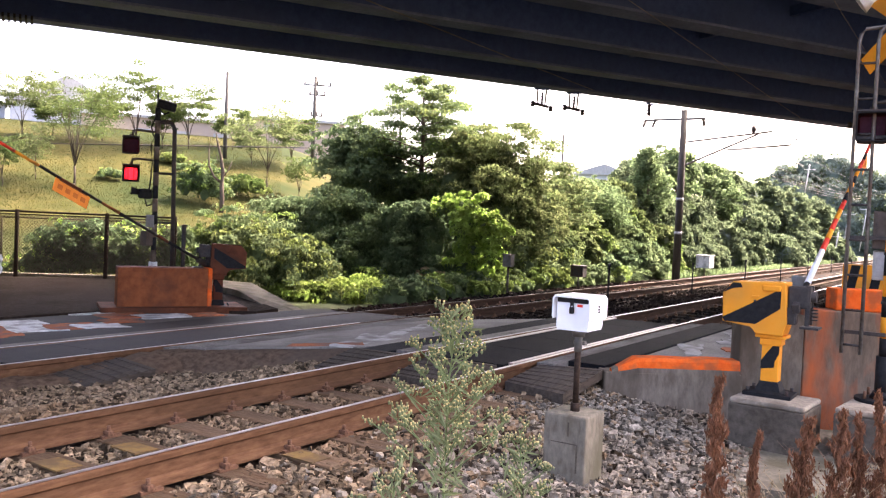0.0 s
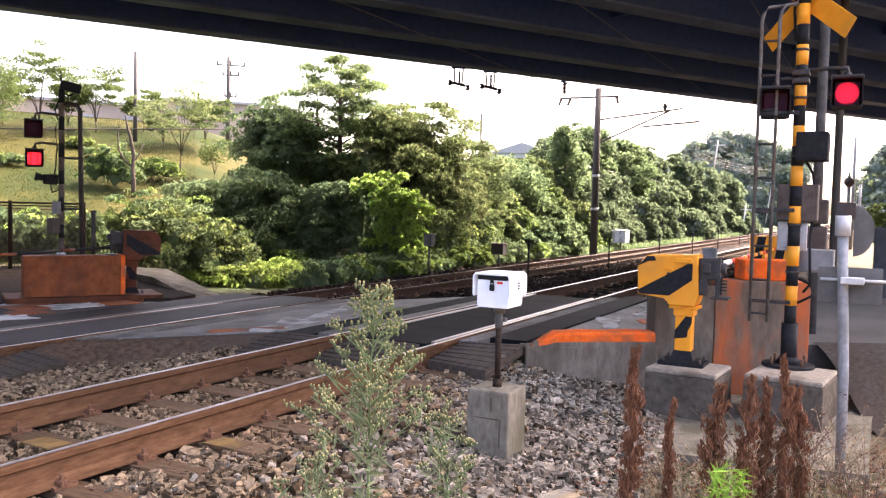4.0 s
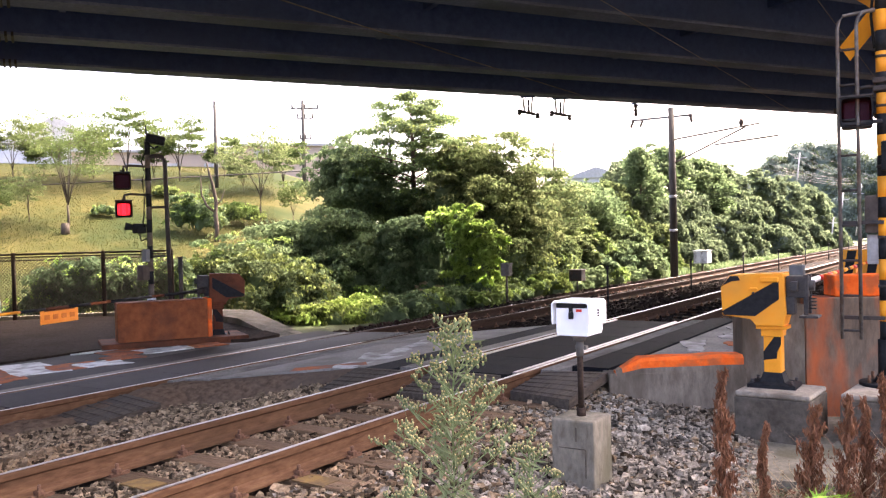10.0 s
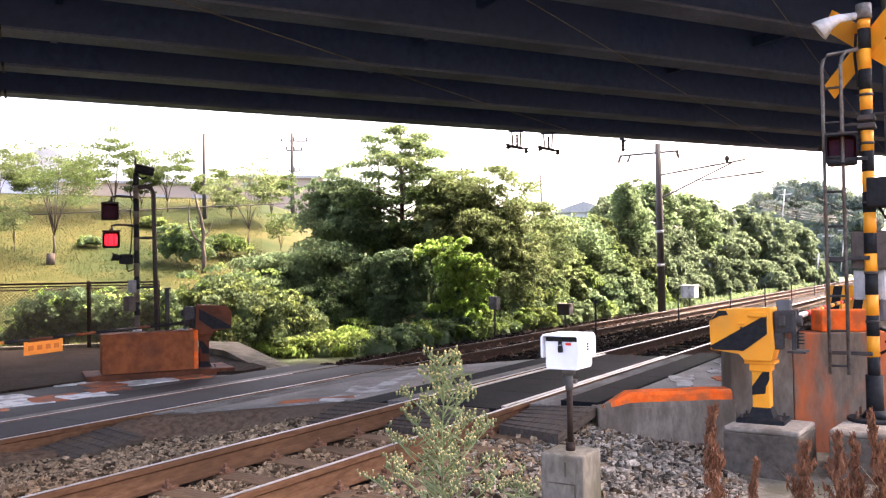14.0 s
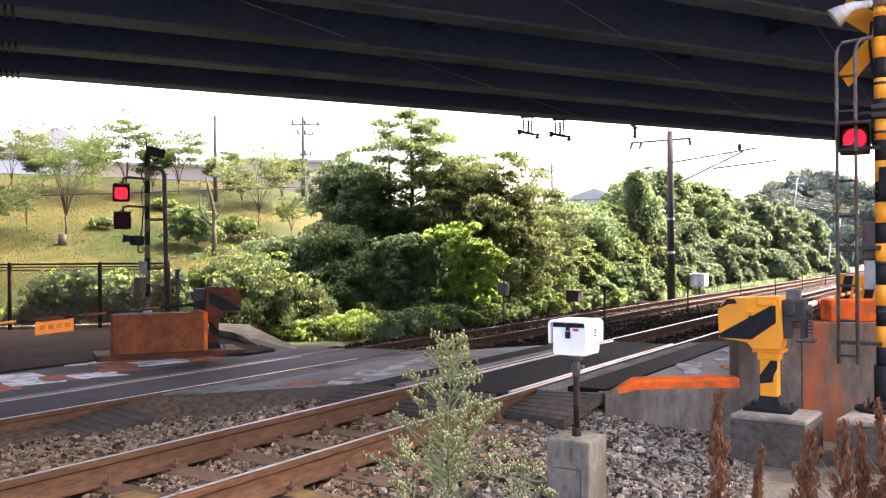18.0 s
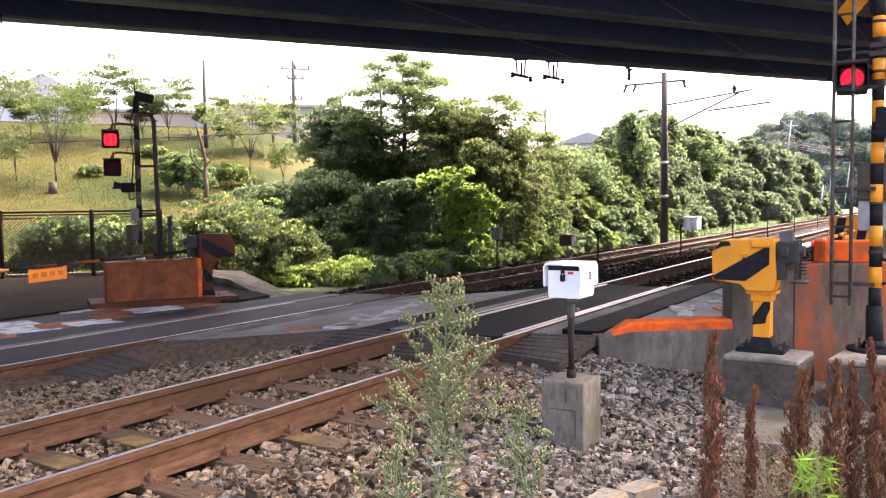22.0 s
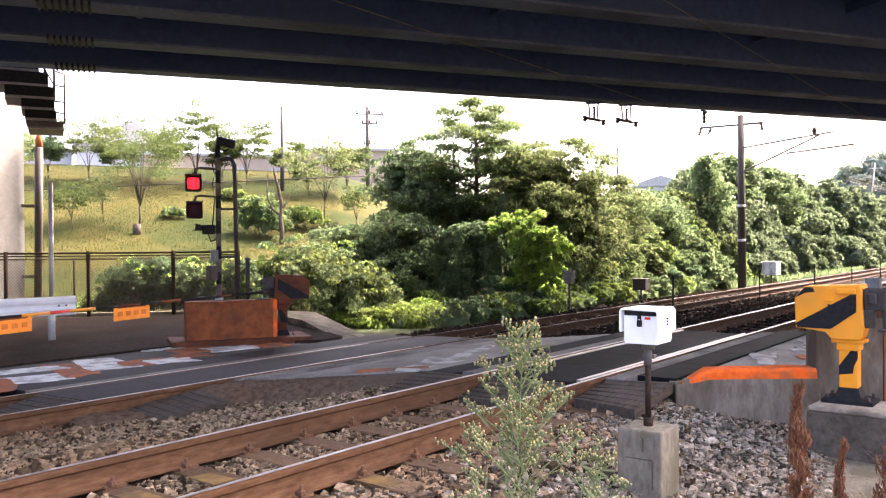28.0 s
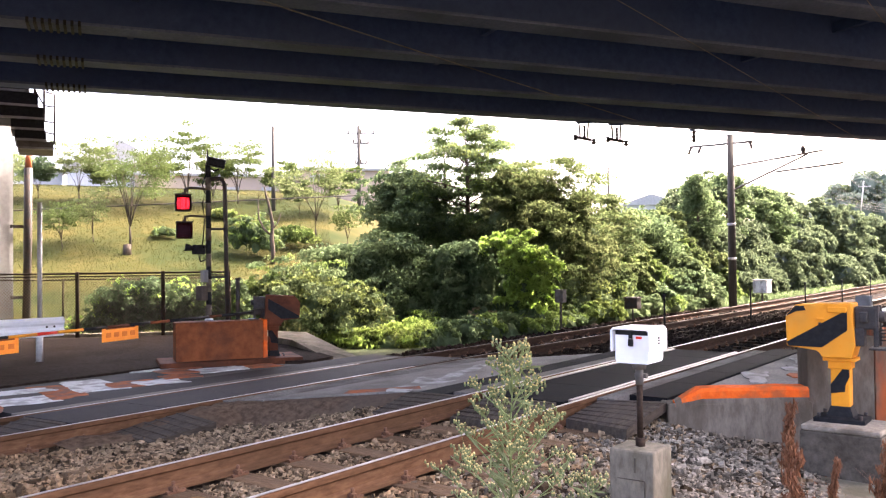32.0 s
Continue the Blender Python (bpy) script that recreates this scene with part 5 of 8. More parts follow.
M_PARAPET = surface("orange_streaked_concrete", (0.1, 0.078, 0.058), (0.19, 0.14, 0.1), 0.9, scale=14, bump=0.3, c3=(0.48, 0.11, 0.03), big=2.6, amount=0.85, stretch=(1, 1, 0.35))
wall_line("parapet_wall", (9.032, 1.495), (9.5, 0.62), -0.62, 0.66, 0.35, M_PARAPET, "concrete parapet streaked with orange paint")
wall_line("parapet_cap", (9.22, 1.25), (9.46, 0.8), 0.664, 0.88, 0.3, M_ORANGE, "block painted bright faded orange")
bm = bmesh.new()
box(bm, (0, 0, 0), (0.05, 0.55, 0.42), bevel=0.01)
sb = solid("striped_board", bm, M_YELLOW, "yellow board with black diagonal stripes across the road", "warning board")
sb.matrix_world = pose(13.5, 1.5, 0.82)
bm = bmesh.new()
for k in (-0.14, 0.16):
    prism(bm, [(-0.03, k - 0.05, -0.2), (-0.03, k + 0.07, -0.2), (-0.03, k + 0.0, 0.2), (-0.03, k - 0.12, 0.2)], (0.004, 0, 0))
part("stripe", bm, M_BLACK, sb)
bm = bmesh.new()
box(bm, (0.0, 0, -0.5), (0.08, 0.08, 0.64))
part("post", bm, M_DARKMETAL, sb)


# ---- crossing signal masts ----
LAMPS = []


def signal_lamp(parent, at, rz, size=1.0, radial=False):
    """Drum-shaped red crossing lamp with its shade; the lens carrier turns inside."""
    x, y, z = at
    m = pose(x, y, z, 0, 0, rz)
    r, d = 0.145 * size, 0.15 * size
    bm = bmesh.new()
    n = 24
    rows_ = []
    for rr, dy in ((r * 0.9, d), (r, d * 0.9), (r, -d), (r * 0.93, -d), (r * 0.93, d * 0.8)):
        rows_.append([bm.verts.new(m @ Vector((rr * max(-0.93, min(0.93, 1.25 * math.cos(2 * math.pi * i / n))), dy, rr * max(-0.93, min(0.93, 1.25 * math.sin(2 * math.pi * i / n)))))) for i in range(n)])
    for a, b in zip(rows_, rows_[1:]):
        for i in range(n):
            bm.faces.new((a[i], a[(i + 1) % n], b[(i + 1) % n], b[i]))
    bm.faces.new(rows_[0])
    bm.faces.new(rows_[-1])
    shell = part("lamp_housing", bm, M_BLACK, parent, "black drum-shaped lamp housing")
    bm = bmesh.new()
    tube(bm, [m @ Vector((0, 0, r)), m @ Vector((0, 0, r + 0.05))], 0.03 * size, 8)
    box(bm, (0, 0, r + 0.004), (1.9 * r, (1.6 if radial else 2.1) * d, 0.02), m, 0.005)
    part("lamp_cap", bm, M_DARKMETAL, shell)
    carrier = new("lens_carrier")
    carrier.parent = parent
    # the lens: dark glass on one side, lit elements on the other
    bm = bmesh.new()
    rr = r * 0.84

    def outline(k, y):
        return [(k * max(-0.86, min(0.86, 1.18 * math.cos(2 * math.pi * i / 28))), y, k * max(-0.86, min(0.86, 1.18 * math.sin(2 * math.pi * i / 28)))) for i in range(28)]

    prism(bm, outline(rr, -0.012), (0, 0.024, 0))
    lens = new("lens", mesh_of("lens", bm, M_LENS))
    lens.parent = parent
    tagged(lens, "dark red lens that turns to its lit side")
    bm = bmesh.new()
    step = rr * 0.185
    for k in range(20 if radial else 0):
        for j in range(1, 8):
            if j > 3 or k % 2 == 0:
                a = k * math.pi / 10 + 0.12 * j
                box(bm, (rr * 0.112 * j * math.cos(a), 0.016, rr * 0.112 * j * math.sin(a)), (0.008, 0.006, 0.008))
    for i in range(0 if radial else -4, 0 if radial else 5):
        for j in range(-4, 5):
            if abs(i) + abs(j) < 7 and abs(i) != 2:
                box(bm, (i * step, 0.016, j * step), (step * 0.78, 0.006, step * 0.78))
    dots = new("lit_elements", mesh_of("lit_elements", bm, M_LED if radial else M_LIT))
    dots.parent = lens
    tagged(dots, "grid of red lit elements", kind="stuff")
    bm = bmesh.new()
    prism(bm, outline(rr * 0.98, 0.0125), (0, 0.0008, 0))
    base = new("lit_face", mesh_of("lit_face", bm, M_LENS if radial else M_LITFACE))
    base.parent = lens
    bpy.data.objects.remove(carrier)
    return lens, m @ pose(0, -d * 0.05, 0)


M_LED = glow("lit_red_diode", (1.0, 0.015, 0.05), 0.35)
M_LITFACE = glow("lit_red_face", (0.7, 0.004, 0.012), 0.05)


def bands(parent, x, y, r, z0, z1, step, first, m1, m2):
    z, k = z0, first
    while z < z1 - 0.01:
        ze = min(z + step, z1)
        bm = bmesh.new()
        tube(bm, [(x, y, z), (x, y, ze - 0.0005)], r, 16)
        part("band", bm, m1 if k % 2 == 0 else m2, parent)
        z, k = ze, k + 1


def mast_right():
    ob = thing("signal_mast", (8.68, 0.74, -0.1), "yellow and black banded crossing mast with ladder and red lamps", "crossing signal")
    bands(ob, 0, 0, 0.055, 0.4, 3.72, 0.19, 1, M_YELLOW, M_BLACK)
    bm = bmesh.new()
    tube(bm, [(0, 0, 0.02), (0, 0, 0.42)], 0.075, 16)
    tube(bm, [(0, 0, 0.0), (0, 0, 0.03)], 0.24, 16)
    tube(bm, [(0, 0, 0.03), (0, 0, 0.1)], [0.12, 0.08], 16)
    foot = part("foot", bm, M_BLACK, ob)
    for a in range(4):
        bm = bmesh.new()
        p = Vector((0.19 * math.cos(a * 1.57 + 0.78), 0.19 * math.sin(a * 1.57 + 0.78), 0.02))
        tube(bm, [p, p + Vector((0, 0, 0.08))], 0.016, 6)
        part("anchor_bolt", bm, M_IRON, foot)
    bm = bmesh.new()
    tube(bm, [(0, 0, 3.72), (0, 0, 3.86)], 0.07, 14)
    part("cap", bm, M_GALVDARK, ob)
    # ladder
    lad = thing("ladder", (8.62, 0.74, -0.1), "rusty steel ladder bracketed to the crossing mast", "ladder")
    for y, top in ((0.36, 3.42), (0.2, 3.43)):
        bm = bmesh.new()
        pts = [(-0.02, y, 0.42), (-0.02, y, top - 0.12), (-0.015, y - 0.015, top - 0.05), (0.0, y - 0.05, top), (0.03, 0.05, top + 0.02)]
        tube(bm, pts, 0.017, 8)
        part("rail", bm, M_GALVDARK, lad)
    for k in range(9):
        bm = bmesh.new()
        tube(bm, [(-0.02, 0.2, 0.5 + 0.325 * k), (-0.02, 0.37, 0.5 + 0.325 * k)], 0.012, 6)
        part("rung", bm, M_DARKMETAL, lad)
    for z in (0.62, 1.5, 2.42):
        bm = bmesh.new()
        box(bm, (0.0, 0.19, z), (0.03, 0.38, 0.035), bevel=0.004)
        part("bracket", bm, M_DARKMETAL, lad)
    # crossbuck
    for ang, L in ((-37, 0.6), (37, 0.6)):
        bm = bmesh.new()
        mm = pose(0.08 + 0.012 * (ang > 0), -0.03, 3.51, 0, 0, -37) @ pose(0, 0, 0, ang, 0, 0)
        box(bm, (0, 0, 0), (0.01, 2 * L, 0.2), mm, 0.003)
        part("crossbuck_board", bm, M_YELLOW, ob, "yellow crossbuck board")
    # loudspeaker
    bm = bmesh.new()
    tube(bm, [(-0.05, 0.1, 3.75), (-0.07, 0.2, 3.745), (-0.08, 0.29, 3.71), (-0.09, 0.375, 3.65)], [0.035, 0.042, 0.065, 0.105], 16)
    horn = part("loudspeaker_horn", bm, M_WHITEWORN, ob, "off-white horn loudspeaker")
    bm = bmesh.new()
    tube(bm, [(0, 0.03, 3.76), (-0.05, 0.12, 3.75)], 0.035, 12)
    part("driver", bm, M_GALV, horn)
    # lamp arms
    for y, z in ((0.215, 2.5), (-0.4, 2.575)):
        bm = bmesh.new()
        tube(bm, [(0, 0, z + 0.24), (-0.02, y * 0.6, z + 0.25), (-0.03, y, z + 0.24), (-0.03, y, z + 0.19)], 0.02, 8)
        box(bm, (0, 0, z + 0.22), (0.15, 0.15, 0.05), bevel=0.01)
        part("lamp_arm", bm, M_DARKMETAL, ob)
    LAMPS.append((*signal_lamp(ob, (-0.03, 0.215, 2.51), -84, 1.0, True), 0))
    LAMPS.append((*signal_lamp(ob, (-0.03, -0.4, 2.585), -88, 1.0, True), 1))
    # boxes on the mast
    for name, c, s, mat in (("junction_box", (0.02, -0.13, 2.1), (0.3, 0.28, 0.27), M_BLACK), ("control_box", (0.1, -0.015, 1.575), (0.2, 0.36, 0.35), M_BROWNBOX),
                            ("panel", (0.1, 0.025, 1.25), (0.03, 0.27, 0.28), M_GALV), ("cabinet", (0.22, -0.2, 1.02), (0.25, 0.3, 0.22), M_GREYBOX)):
        bm = bmesh.new()
        box(bm, c, s, bevel=0.012)
        b = part(name, bm, mat, ob)
        bm = bmesh.new()
        box(bm, (c[0] - s[0] / 2 - 0.004, c[1], c[2]), (0.008, s[1] * 0.8, s[2] * 0.8), bevel=0.003)
        for sy in (-1, 1):
            tube(bm, [(c[0] - s[0] / 2 - 0.012, c[1] + sy * s[1] * 0.42, c[2] + s[2] * 0.42), (c[0] - s[0] / 2, c[1] + sy * s[1] * 0.42, c[2] + s[2] * 0.42)], 0.01, 6)
        part("lid", bm, mat, b)
    for z in (0.9, 1.35, 2.0, 2.55, 3.0):
        bm = bmesh.new()
        tube(bm, [(0, 0, z), (0, 0, z + 0.025)], 0.062, 16)
        part("clamp", bm, M_DARKMETAL, ob)
    for pts in ([(0.02, -0.06, 2.0), (0.05, -0.14, 1.85), (0.03, -0.16, 1.6), (0.02, -0.14, 1.2), (0.0, -0.16, 0.8), (0.02, -0.1, 0.72)], [(0.0, -0.06, 0.85), (-0.02, -0.17, 0.8), (-0.02, -0.19, 0.7), (0.0, -0.06, 0.62)], [(0.02, 0.07, 3.6), (0.05, 0.09, 3.4), (0.0, 0.06, 3.1)]):
        bm = bmesh.new()
        tube(bm, pts, 0.014, 6)
        part("cable", bm, M_BLACK, ob)


M_GALVDARK = surface("weathered_ladder_steel", (0.075, 0.068, 0.062), (0.19, 0.175, 0.16), 0.6, metal=0.2, scale=18, bump=0.2, c3=(0.11, 0.07, 0.05), big=3, amount=0.7)
M_BROWNBOX = surface("brown_box_paint", (0.055, 0.042, 0.034), (0.1, 0.078, 0.064), 0.6, scale=9, bump=0.1)
mast_right()


def mast_left():
    ob = thing("signal_mast", (8.93, 11.4, -0.2), "dark old crossing mast with two red lamps and loudspeaker", "crossing signal")
    bands(ob, 0, 0, 0.044, 0.7, 3.25, 0.21, 0, M_OLDMAST, M_BLACK)
    bm = bmesh.new()
    tube(bm, [(0, 0, 0.0), (0, 0, 0.72)], 0.07, 14)
    part("foot", bm, M_WHITEWORN, ob, "pale weathered foot sleeve")
    bm = bmesh.new()
    tube(bm, [(0, 0, 3.25), (-0.02, 0, 3.5)], [0.02, 0.006], 8)
    box(bm, (0, 0, 0), (0.3, 0.16, 0.14), pose(0.1, -0.08, 3.26, 0, 12, -38), 0.02)
    tube(bm, [(0.0, 0, 3.2), (0.08, -0.06, 3.12), (0.14, -0.1, 3.16)], 0.016, 6)
    part("detector", bm, M_BLACK, ob, "black detector head on top")
    bm = bmesh.new()
    x0 = 0.21
    tube(bm, [(0, 0, 2.98), (0.12, -0.09, 3.0), (0.18, -0.13, 2.98), (x0, -0.16, 2.9), (x0 + 0.03, -0.18, 0.6)], 0.036, 8)
    part("ladder_rail", bm, M_DARKMETAL, ob)
    for z in (2.16, 1.36):
        bm = bmesh.new()
        tube(bm, [(0, 0, z), (x0, -0.16, z)], 0.02, 6)
        part("rung", bm, M_DARKMETAL, ob)
    for z in (2.58, 2.12):
        bm = bmesh.new()
        tube(bm, [(0, 0, z + 0.24), (-0.22, 0.18, z + 0.26), (-0.29, 0.23, z + 0.24), (-0.29, 0.23, z + 0.15)], 0.02, 8)
        part("lamp_arm", bm, M_DARKMETAL, ob)
    LAMPS.append((*signal_lamp(ob, (-0.31, 0.25, 2.58), -34, 0.95), 0))
    LAMPS.append((*signal_lamp(ob, (-0.3, 0.24, 2.13), -34, 0.95), 1))
    bm = bmesh.new()
    box(bm, (-0.12, 0.1, 1.82), (0.2, 0.12, 0.16), bevel=0.02)
    tube(bm, [(-0.2, 0.15, 1.84), (-0.3, 0.22, 1.86)], [0.04, 0.07], 10)
    tube(bm, [(-0.12, 0.1, 1.74), (-0.1, 0.08, 1.62), (-0.02, 0.02, 1.66)], 0.014, 6)
    box(bm, (-0.03, 0.03, 1.86), (0.1, 0.05, 0.04))
    part("loudspeaker", bm, M_BLACK, ob, "black loudspeaker")
    for c, s, mat in (((-0.04, 0.03, 1.38), (0.13, 0.12, 0.2), M_GREYBOX), ((-0.08, 0.06, 1.1), (0.16, 0.16, 0.24), M_BROWNBOX)):
        bm = bmesh.new()
        box(bm, c, s, bevel=0.012)
        part("box", bm, mat, ob)
    for pts in ([(0.0, 0.02, 2.85), (-0.07, 0.06, 2.6), (-0.04, 0.05, 2.3), (-0.06, 0.06, 2.0), (-0.08, 0.06, 1.9)], [(-0.02, 0, 3.1), (-0.08, 0.05, 2.9), (-0.04, 0.04, 2.75)]):
        bm = bmesh.new()
        tube(bm, pts, 0.012, 6)
        part("cable", bm, M_BLACK, ob)


M_OLDMAST = surface("faded_mast_paint", (0.078, 0.058, 0.044), (0.144, 0.116, 0.088), 0.7, scale=14, bump=0.2, c3=(0.048, 0.0348, 0.0275), big=4, amount=0.6)
mast_left()

# rust-brown guard beside the far gate
guard = thing("steel_guard", (0, 0, 0), "rust-brown painted guard box beside the far gate", "guard")
GA, GB = Vector((8.13, 11.2, 0)), Vector((9.3, 10.5, 0))
wall_line("front", (8.13, 11.2), (9.3, 10.5), -0.2, 0.46, 0.42, M_RUSTBOX, "", guard)
# Brighter orange strip paints in the light on the guard's end face.
wall_line("edge", (9.302, 10.5), (9.36, 10.465), -0.2, 0.465, 0.44, M_ORANGE, "end strip in brighter orange, painted for its lit face", guard)
wall_line("far_plinth", (7.85, 11.2), (9.75, 10.05), -0.3, -0.15, 0.9, M_GATEOLD, "low orange-brown plinth under the guard")
bm = bmesh.new()
tube(bm, [(9.2, 11.0, 0.3), (9.2, 11.0, 1.12)], 0.035, 10)
tube(bm, [(9.2, 11.0, 1.12), (9.2, 11.0, 1.15)], 0.045, 10)
solid("marker_post", bm, M_DARKMETAL, "short dark steel post beside the far gate", "post")


# ---- far side: fence, guard rail, ramp, paint ----
def chain_fence(a, b, z0, h, cell=0.07):
    a, b = Vector(a), Vector(b)
    u = (b - a)
    L = u.length
    u = u / L
    nrm = Vector((-u.y, u.x, 0))
    vs, fs = [], []
    w = 0.005
    k = -h
    while k < L:
        for s in (1, -1):
            x0, x1 = (k, k + h) if s > 0 else (k + h, k)
            za, zb = 0.0, h
            xa, xb = x0, x1
            lo, hi = min(xa, xb), max(xa, xb)
            if hi <= 0 or lo >= L:
                continue
            # cut to the panel
            t0, t1 = 0.0, 1.0
            d = xb - xa
            for lim in (0.0, L):
                t = (lim - xa) / d
                if 0 < t < 1:
                    inside0 = 0 <= xa <= L
                    if inside0:
                        t1 = min(t1, t)
                    else:
                        t0 = max(t0, t)
            p = a + u * (xa + d * t0) + Vector((0, 0, z0 + h * t0))
            q = a + u * (xa + d * t1) + Vector((0, 0, z0 + h * t1))
            o = (q - p).cross(nrm).normalized() * w
            i = len(vs)
            e = nrm * 0.003 * s
            vs += [p - o + e, p + o + e, q + o + e, q - o + e]
            fs.append((i, i + 1, i + 2, i + 3))
        k += cell
    return np.array([v[:] for v in vs]), np.array(fs)


M_CHAIN = surface("rusty_wire", (0.0857, 0.0673, 0.0514), (0.184, 0.147, 0.11), 0.7, metal=0.3, scale=40, bump=0.1, spec=0.2)
fence_pts = [(8.0, 20.2), (8.95, 18.7), (9.97, 17.15), (11.27, 15.95), (12.3, 15.0)]
wire_fence = thing("wire_fence", (0, 0, 0), "rusty brown chain-link fence with steel posts", "fence")
for i, (p, q) in enumerate(zip(fence_pts, fence_pts[1:])):
    v, f = chain_fence((*p, 0), (*q, 0), -0.15, 1.3)
    tagged(raw_mesh("chain_link", v, f, M_CHAIN, wire_fence), kind="stuff")
    for z in (1.21, 1.15):
        bm = bmesh.new()
        tube(bm, [(*p, z), (*q, z)], 0.022 if z > 1.2 else 0.014, 8)
        part("top_rail", bm, M_FENCE, wire_fence)
for p in fence_pts:
    bm = bmesh.new()
    tube(bm, [(*p, -0.3), (*p, 1.25)], 0.042, 10)
    part("post", bm, M_FENCE, wire_fence)

# Pale strip added behind the fence stands for sunlit ground past the shade.
for p, q in zip(fence_pts, fence_pts[1:]):
    u_ = (Vector((*q, 0)) - Vector((*p, 0))).normalized()
    o_ = Vector((-u_.y, u_.x, 0)) * -0.3
    bm = bmesh.new()
    prism(bm, [(p[0] - o_.x, p[1] - o_.y, -0.1), (q[0] - o_.x, q[1] - o_.y, -0.1), (q[0] - 0.2 * o_.x, q[1] - 0.2 * o_.y, -0.1), (p[0] - 0.2 * o_.x, p[1] - 0.2 * o_.y, -0.1)], (0, 0, -0.3))
    tagged(solid("sunlit_strip", bm, M_BLOCK, "added pale strip standing for sunlit ground along the wire fence", "kerb"), kind="structure")

rear_fence = thing("low_fence", (0, 0, 0), "thin brown pipe fence behind the wire fence", "fence")
rear_pts = [(9.6, 21.3), (10.83, 19.25), (12.3, 18.4), (14.0, 17.4)]
for p in rear_pts:
    bm = bmesh.new()
    tube(bm, [(*p, -0.35), (*p, 1.06)], 0.024, 8)
    part("post", bm, M_FENCE, rear_fence)
for p, q in zip(rear_pts, rear_pts[1:]):
    bm = bmesh.new()
    tube(bm, [(*p, 1.05), (*q, 1.05)], 0.018, 8)
    part("rail", bm, M_FENCE, rear_fence)
rail_w = thing("guard_rail", (7.25, 13.55, -0.23), "pale galvanised guard rail with a round post", "guard rail")
bm = bmesh.new()
prof = [(0.0, 0.44), (0.035, 0.5), (0.035, 0.54), (0.0, 0.58), (0.0, 0.62), (0.035, 0.66), (0.035, 0.7), (0.0, 0.755)]
prev = None
for x in (-3.0, -1.0, 0.0, 0.36):
    cur = [bm.verts.new((x, 0.2 * x * -0.5 - y, z)) for y, z in prof] + [bm.verts.new((x, 0.2 * x * -0.5 - y + 0.006, z)) for y, z in prof[::-1]]
    if prev:
        for i in range(len(cur)):
            bm.faces.new((prev[i], prev[(i + 1) % len(cur)], cur[(i + 1) % len(cur)], cur[i]))
    else:
        bm.faces.new(cur)
    prev = cur
bm.faces.new(prev)
beam = part("beam", bm, M_WHITE, rail_w, "white corrugated beam")
for x in (0.0, -2.0):
    bm = bmesh.new()
    tube(bm, [(x, 0.07 - 0.1 * x, 0), (x, 0.07 - 0.1 * x, 0.66)], 0.055, 12)
    part("post", bm, M_GALV, rail_w)
for x in (0.08, 0.2):
    bm = bmesh.new()
    tube(bm, [(x, -0.1 * x - 0.002, 0.6), (x, -0.1 * x - 0.012, 0.6)], 0.018, 8)
    part("bolt", bm, M_DARKMETAL, beam)
bm = bmesh.new()
tube(bm, [(8.58, 16.1, -0.25), (8.58, 16.1, 2.62)], 0.045, 12)
solid("grey_post", bm, M_GALV, "plain grey steel post behind the guard rail", "post")

M_TIMBERPLATE = surface("dark_timber_plate", (0.034, 0.026, 0.019), (0.09, 0.07, 0.053), 0.9, scale=12, bump=0.4, stretch=(0.4, 3, 2), c3=(0.06, 0.05, 0.045), big=2, amount=0.5)
M_DIRT = surface("trodden_brown_dirt", (0.0586, 0.0383, 0.025), (0.147, 0.0989, 0.0662), 0.95, scale=16, bump=0.9, c3=(0.103, 0.0798, 0.0617), big=1.4, amount=0.6, spec=0.03)


def mound(name, x0, x1, ya, yb, top, label, seed, nx=26, ny=9):
    """An uneven heap of dirt between two lines; top(x, v) gives its height, v from 0 at ya to 1 at yb."""
    r = np.random.default_rng(seed)
    xx, vv = np.meshgrid(np.linspace(x0, x1, nx), np.linspace(0, 1, ny), indexing="ij")
    yy = ya(xx) * (1 - vv) + yb(xx) * vv
    zz = top(xx, vv) + r.normal(0, 0.007, xx.shape) + 0.012 * np.sin(xx * 9 + vv * 5)
    v = np.stack([xx, yy, zz], -1).reshape(-1, 3)
    i = (np.arange(nx - 1)[:, None] * ny + np.arange(ny - 1)[None]).ravel()
    ob = raw_mesh(name, v, np.stack([i, i + ny, i + ny + 1, i + 1], 1), M_DIRT)
    ob.data.polygons.foreach_set("use_smooth", np.ones(len(i), bool))
    return tagged(ob, label, "dirt", kind="structure")


# brown dirt heaped against the far track's crossing panels and the road between the tracks
mound("dirt_shoulder", 4.3, 7.4, lambda x: 7.18 - 0.16 * (x - 5.5), lambda x: 7.85 + 0 * x, lambda x, v: -0.43 + smooth(0, 0.75, v) * (0.1 + 0.1 * smooth(4.8, 6.3, x)), "brown dirt shoulder beside the far track", 3)

ss, vv = np.meshgrid(np.linspace(5.72, 7.88, 24), np.linspace(0, 1, 10), indexing="ij")
hv = np.stack([(9.35 - 0.5 * ss) / 0.866 - 0.866 * (0.62 - 0.68 * vv), ss - 0.5 * (0.62 - 0.68 * vv), bed(ss) - 0.05 + smooth(0.0, 0.85, vv) * (np.interp(ss, [5.1, 7.85], [-0.015, -0.215]) + 0.035 - bed(ss))], -1)
hv[..., 2] += RNG.normal(0, 0.008, ss.shape) * (1 - vv) + 0.014 * np.sin(ss * 8 + vv * 4) * (1 - vv)
ii = (np.arange(23)[:, None] * 10 + np.arange(9)[None]).ravel()
heap = raw_mesh("dirt_shoulder", hv.reshape(-1, 3), np.stack([ii, ii + 10, ii + 11, ii + 1], 1), M_DIRT)
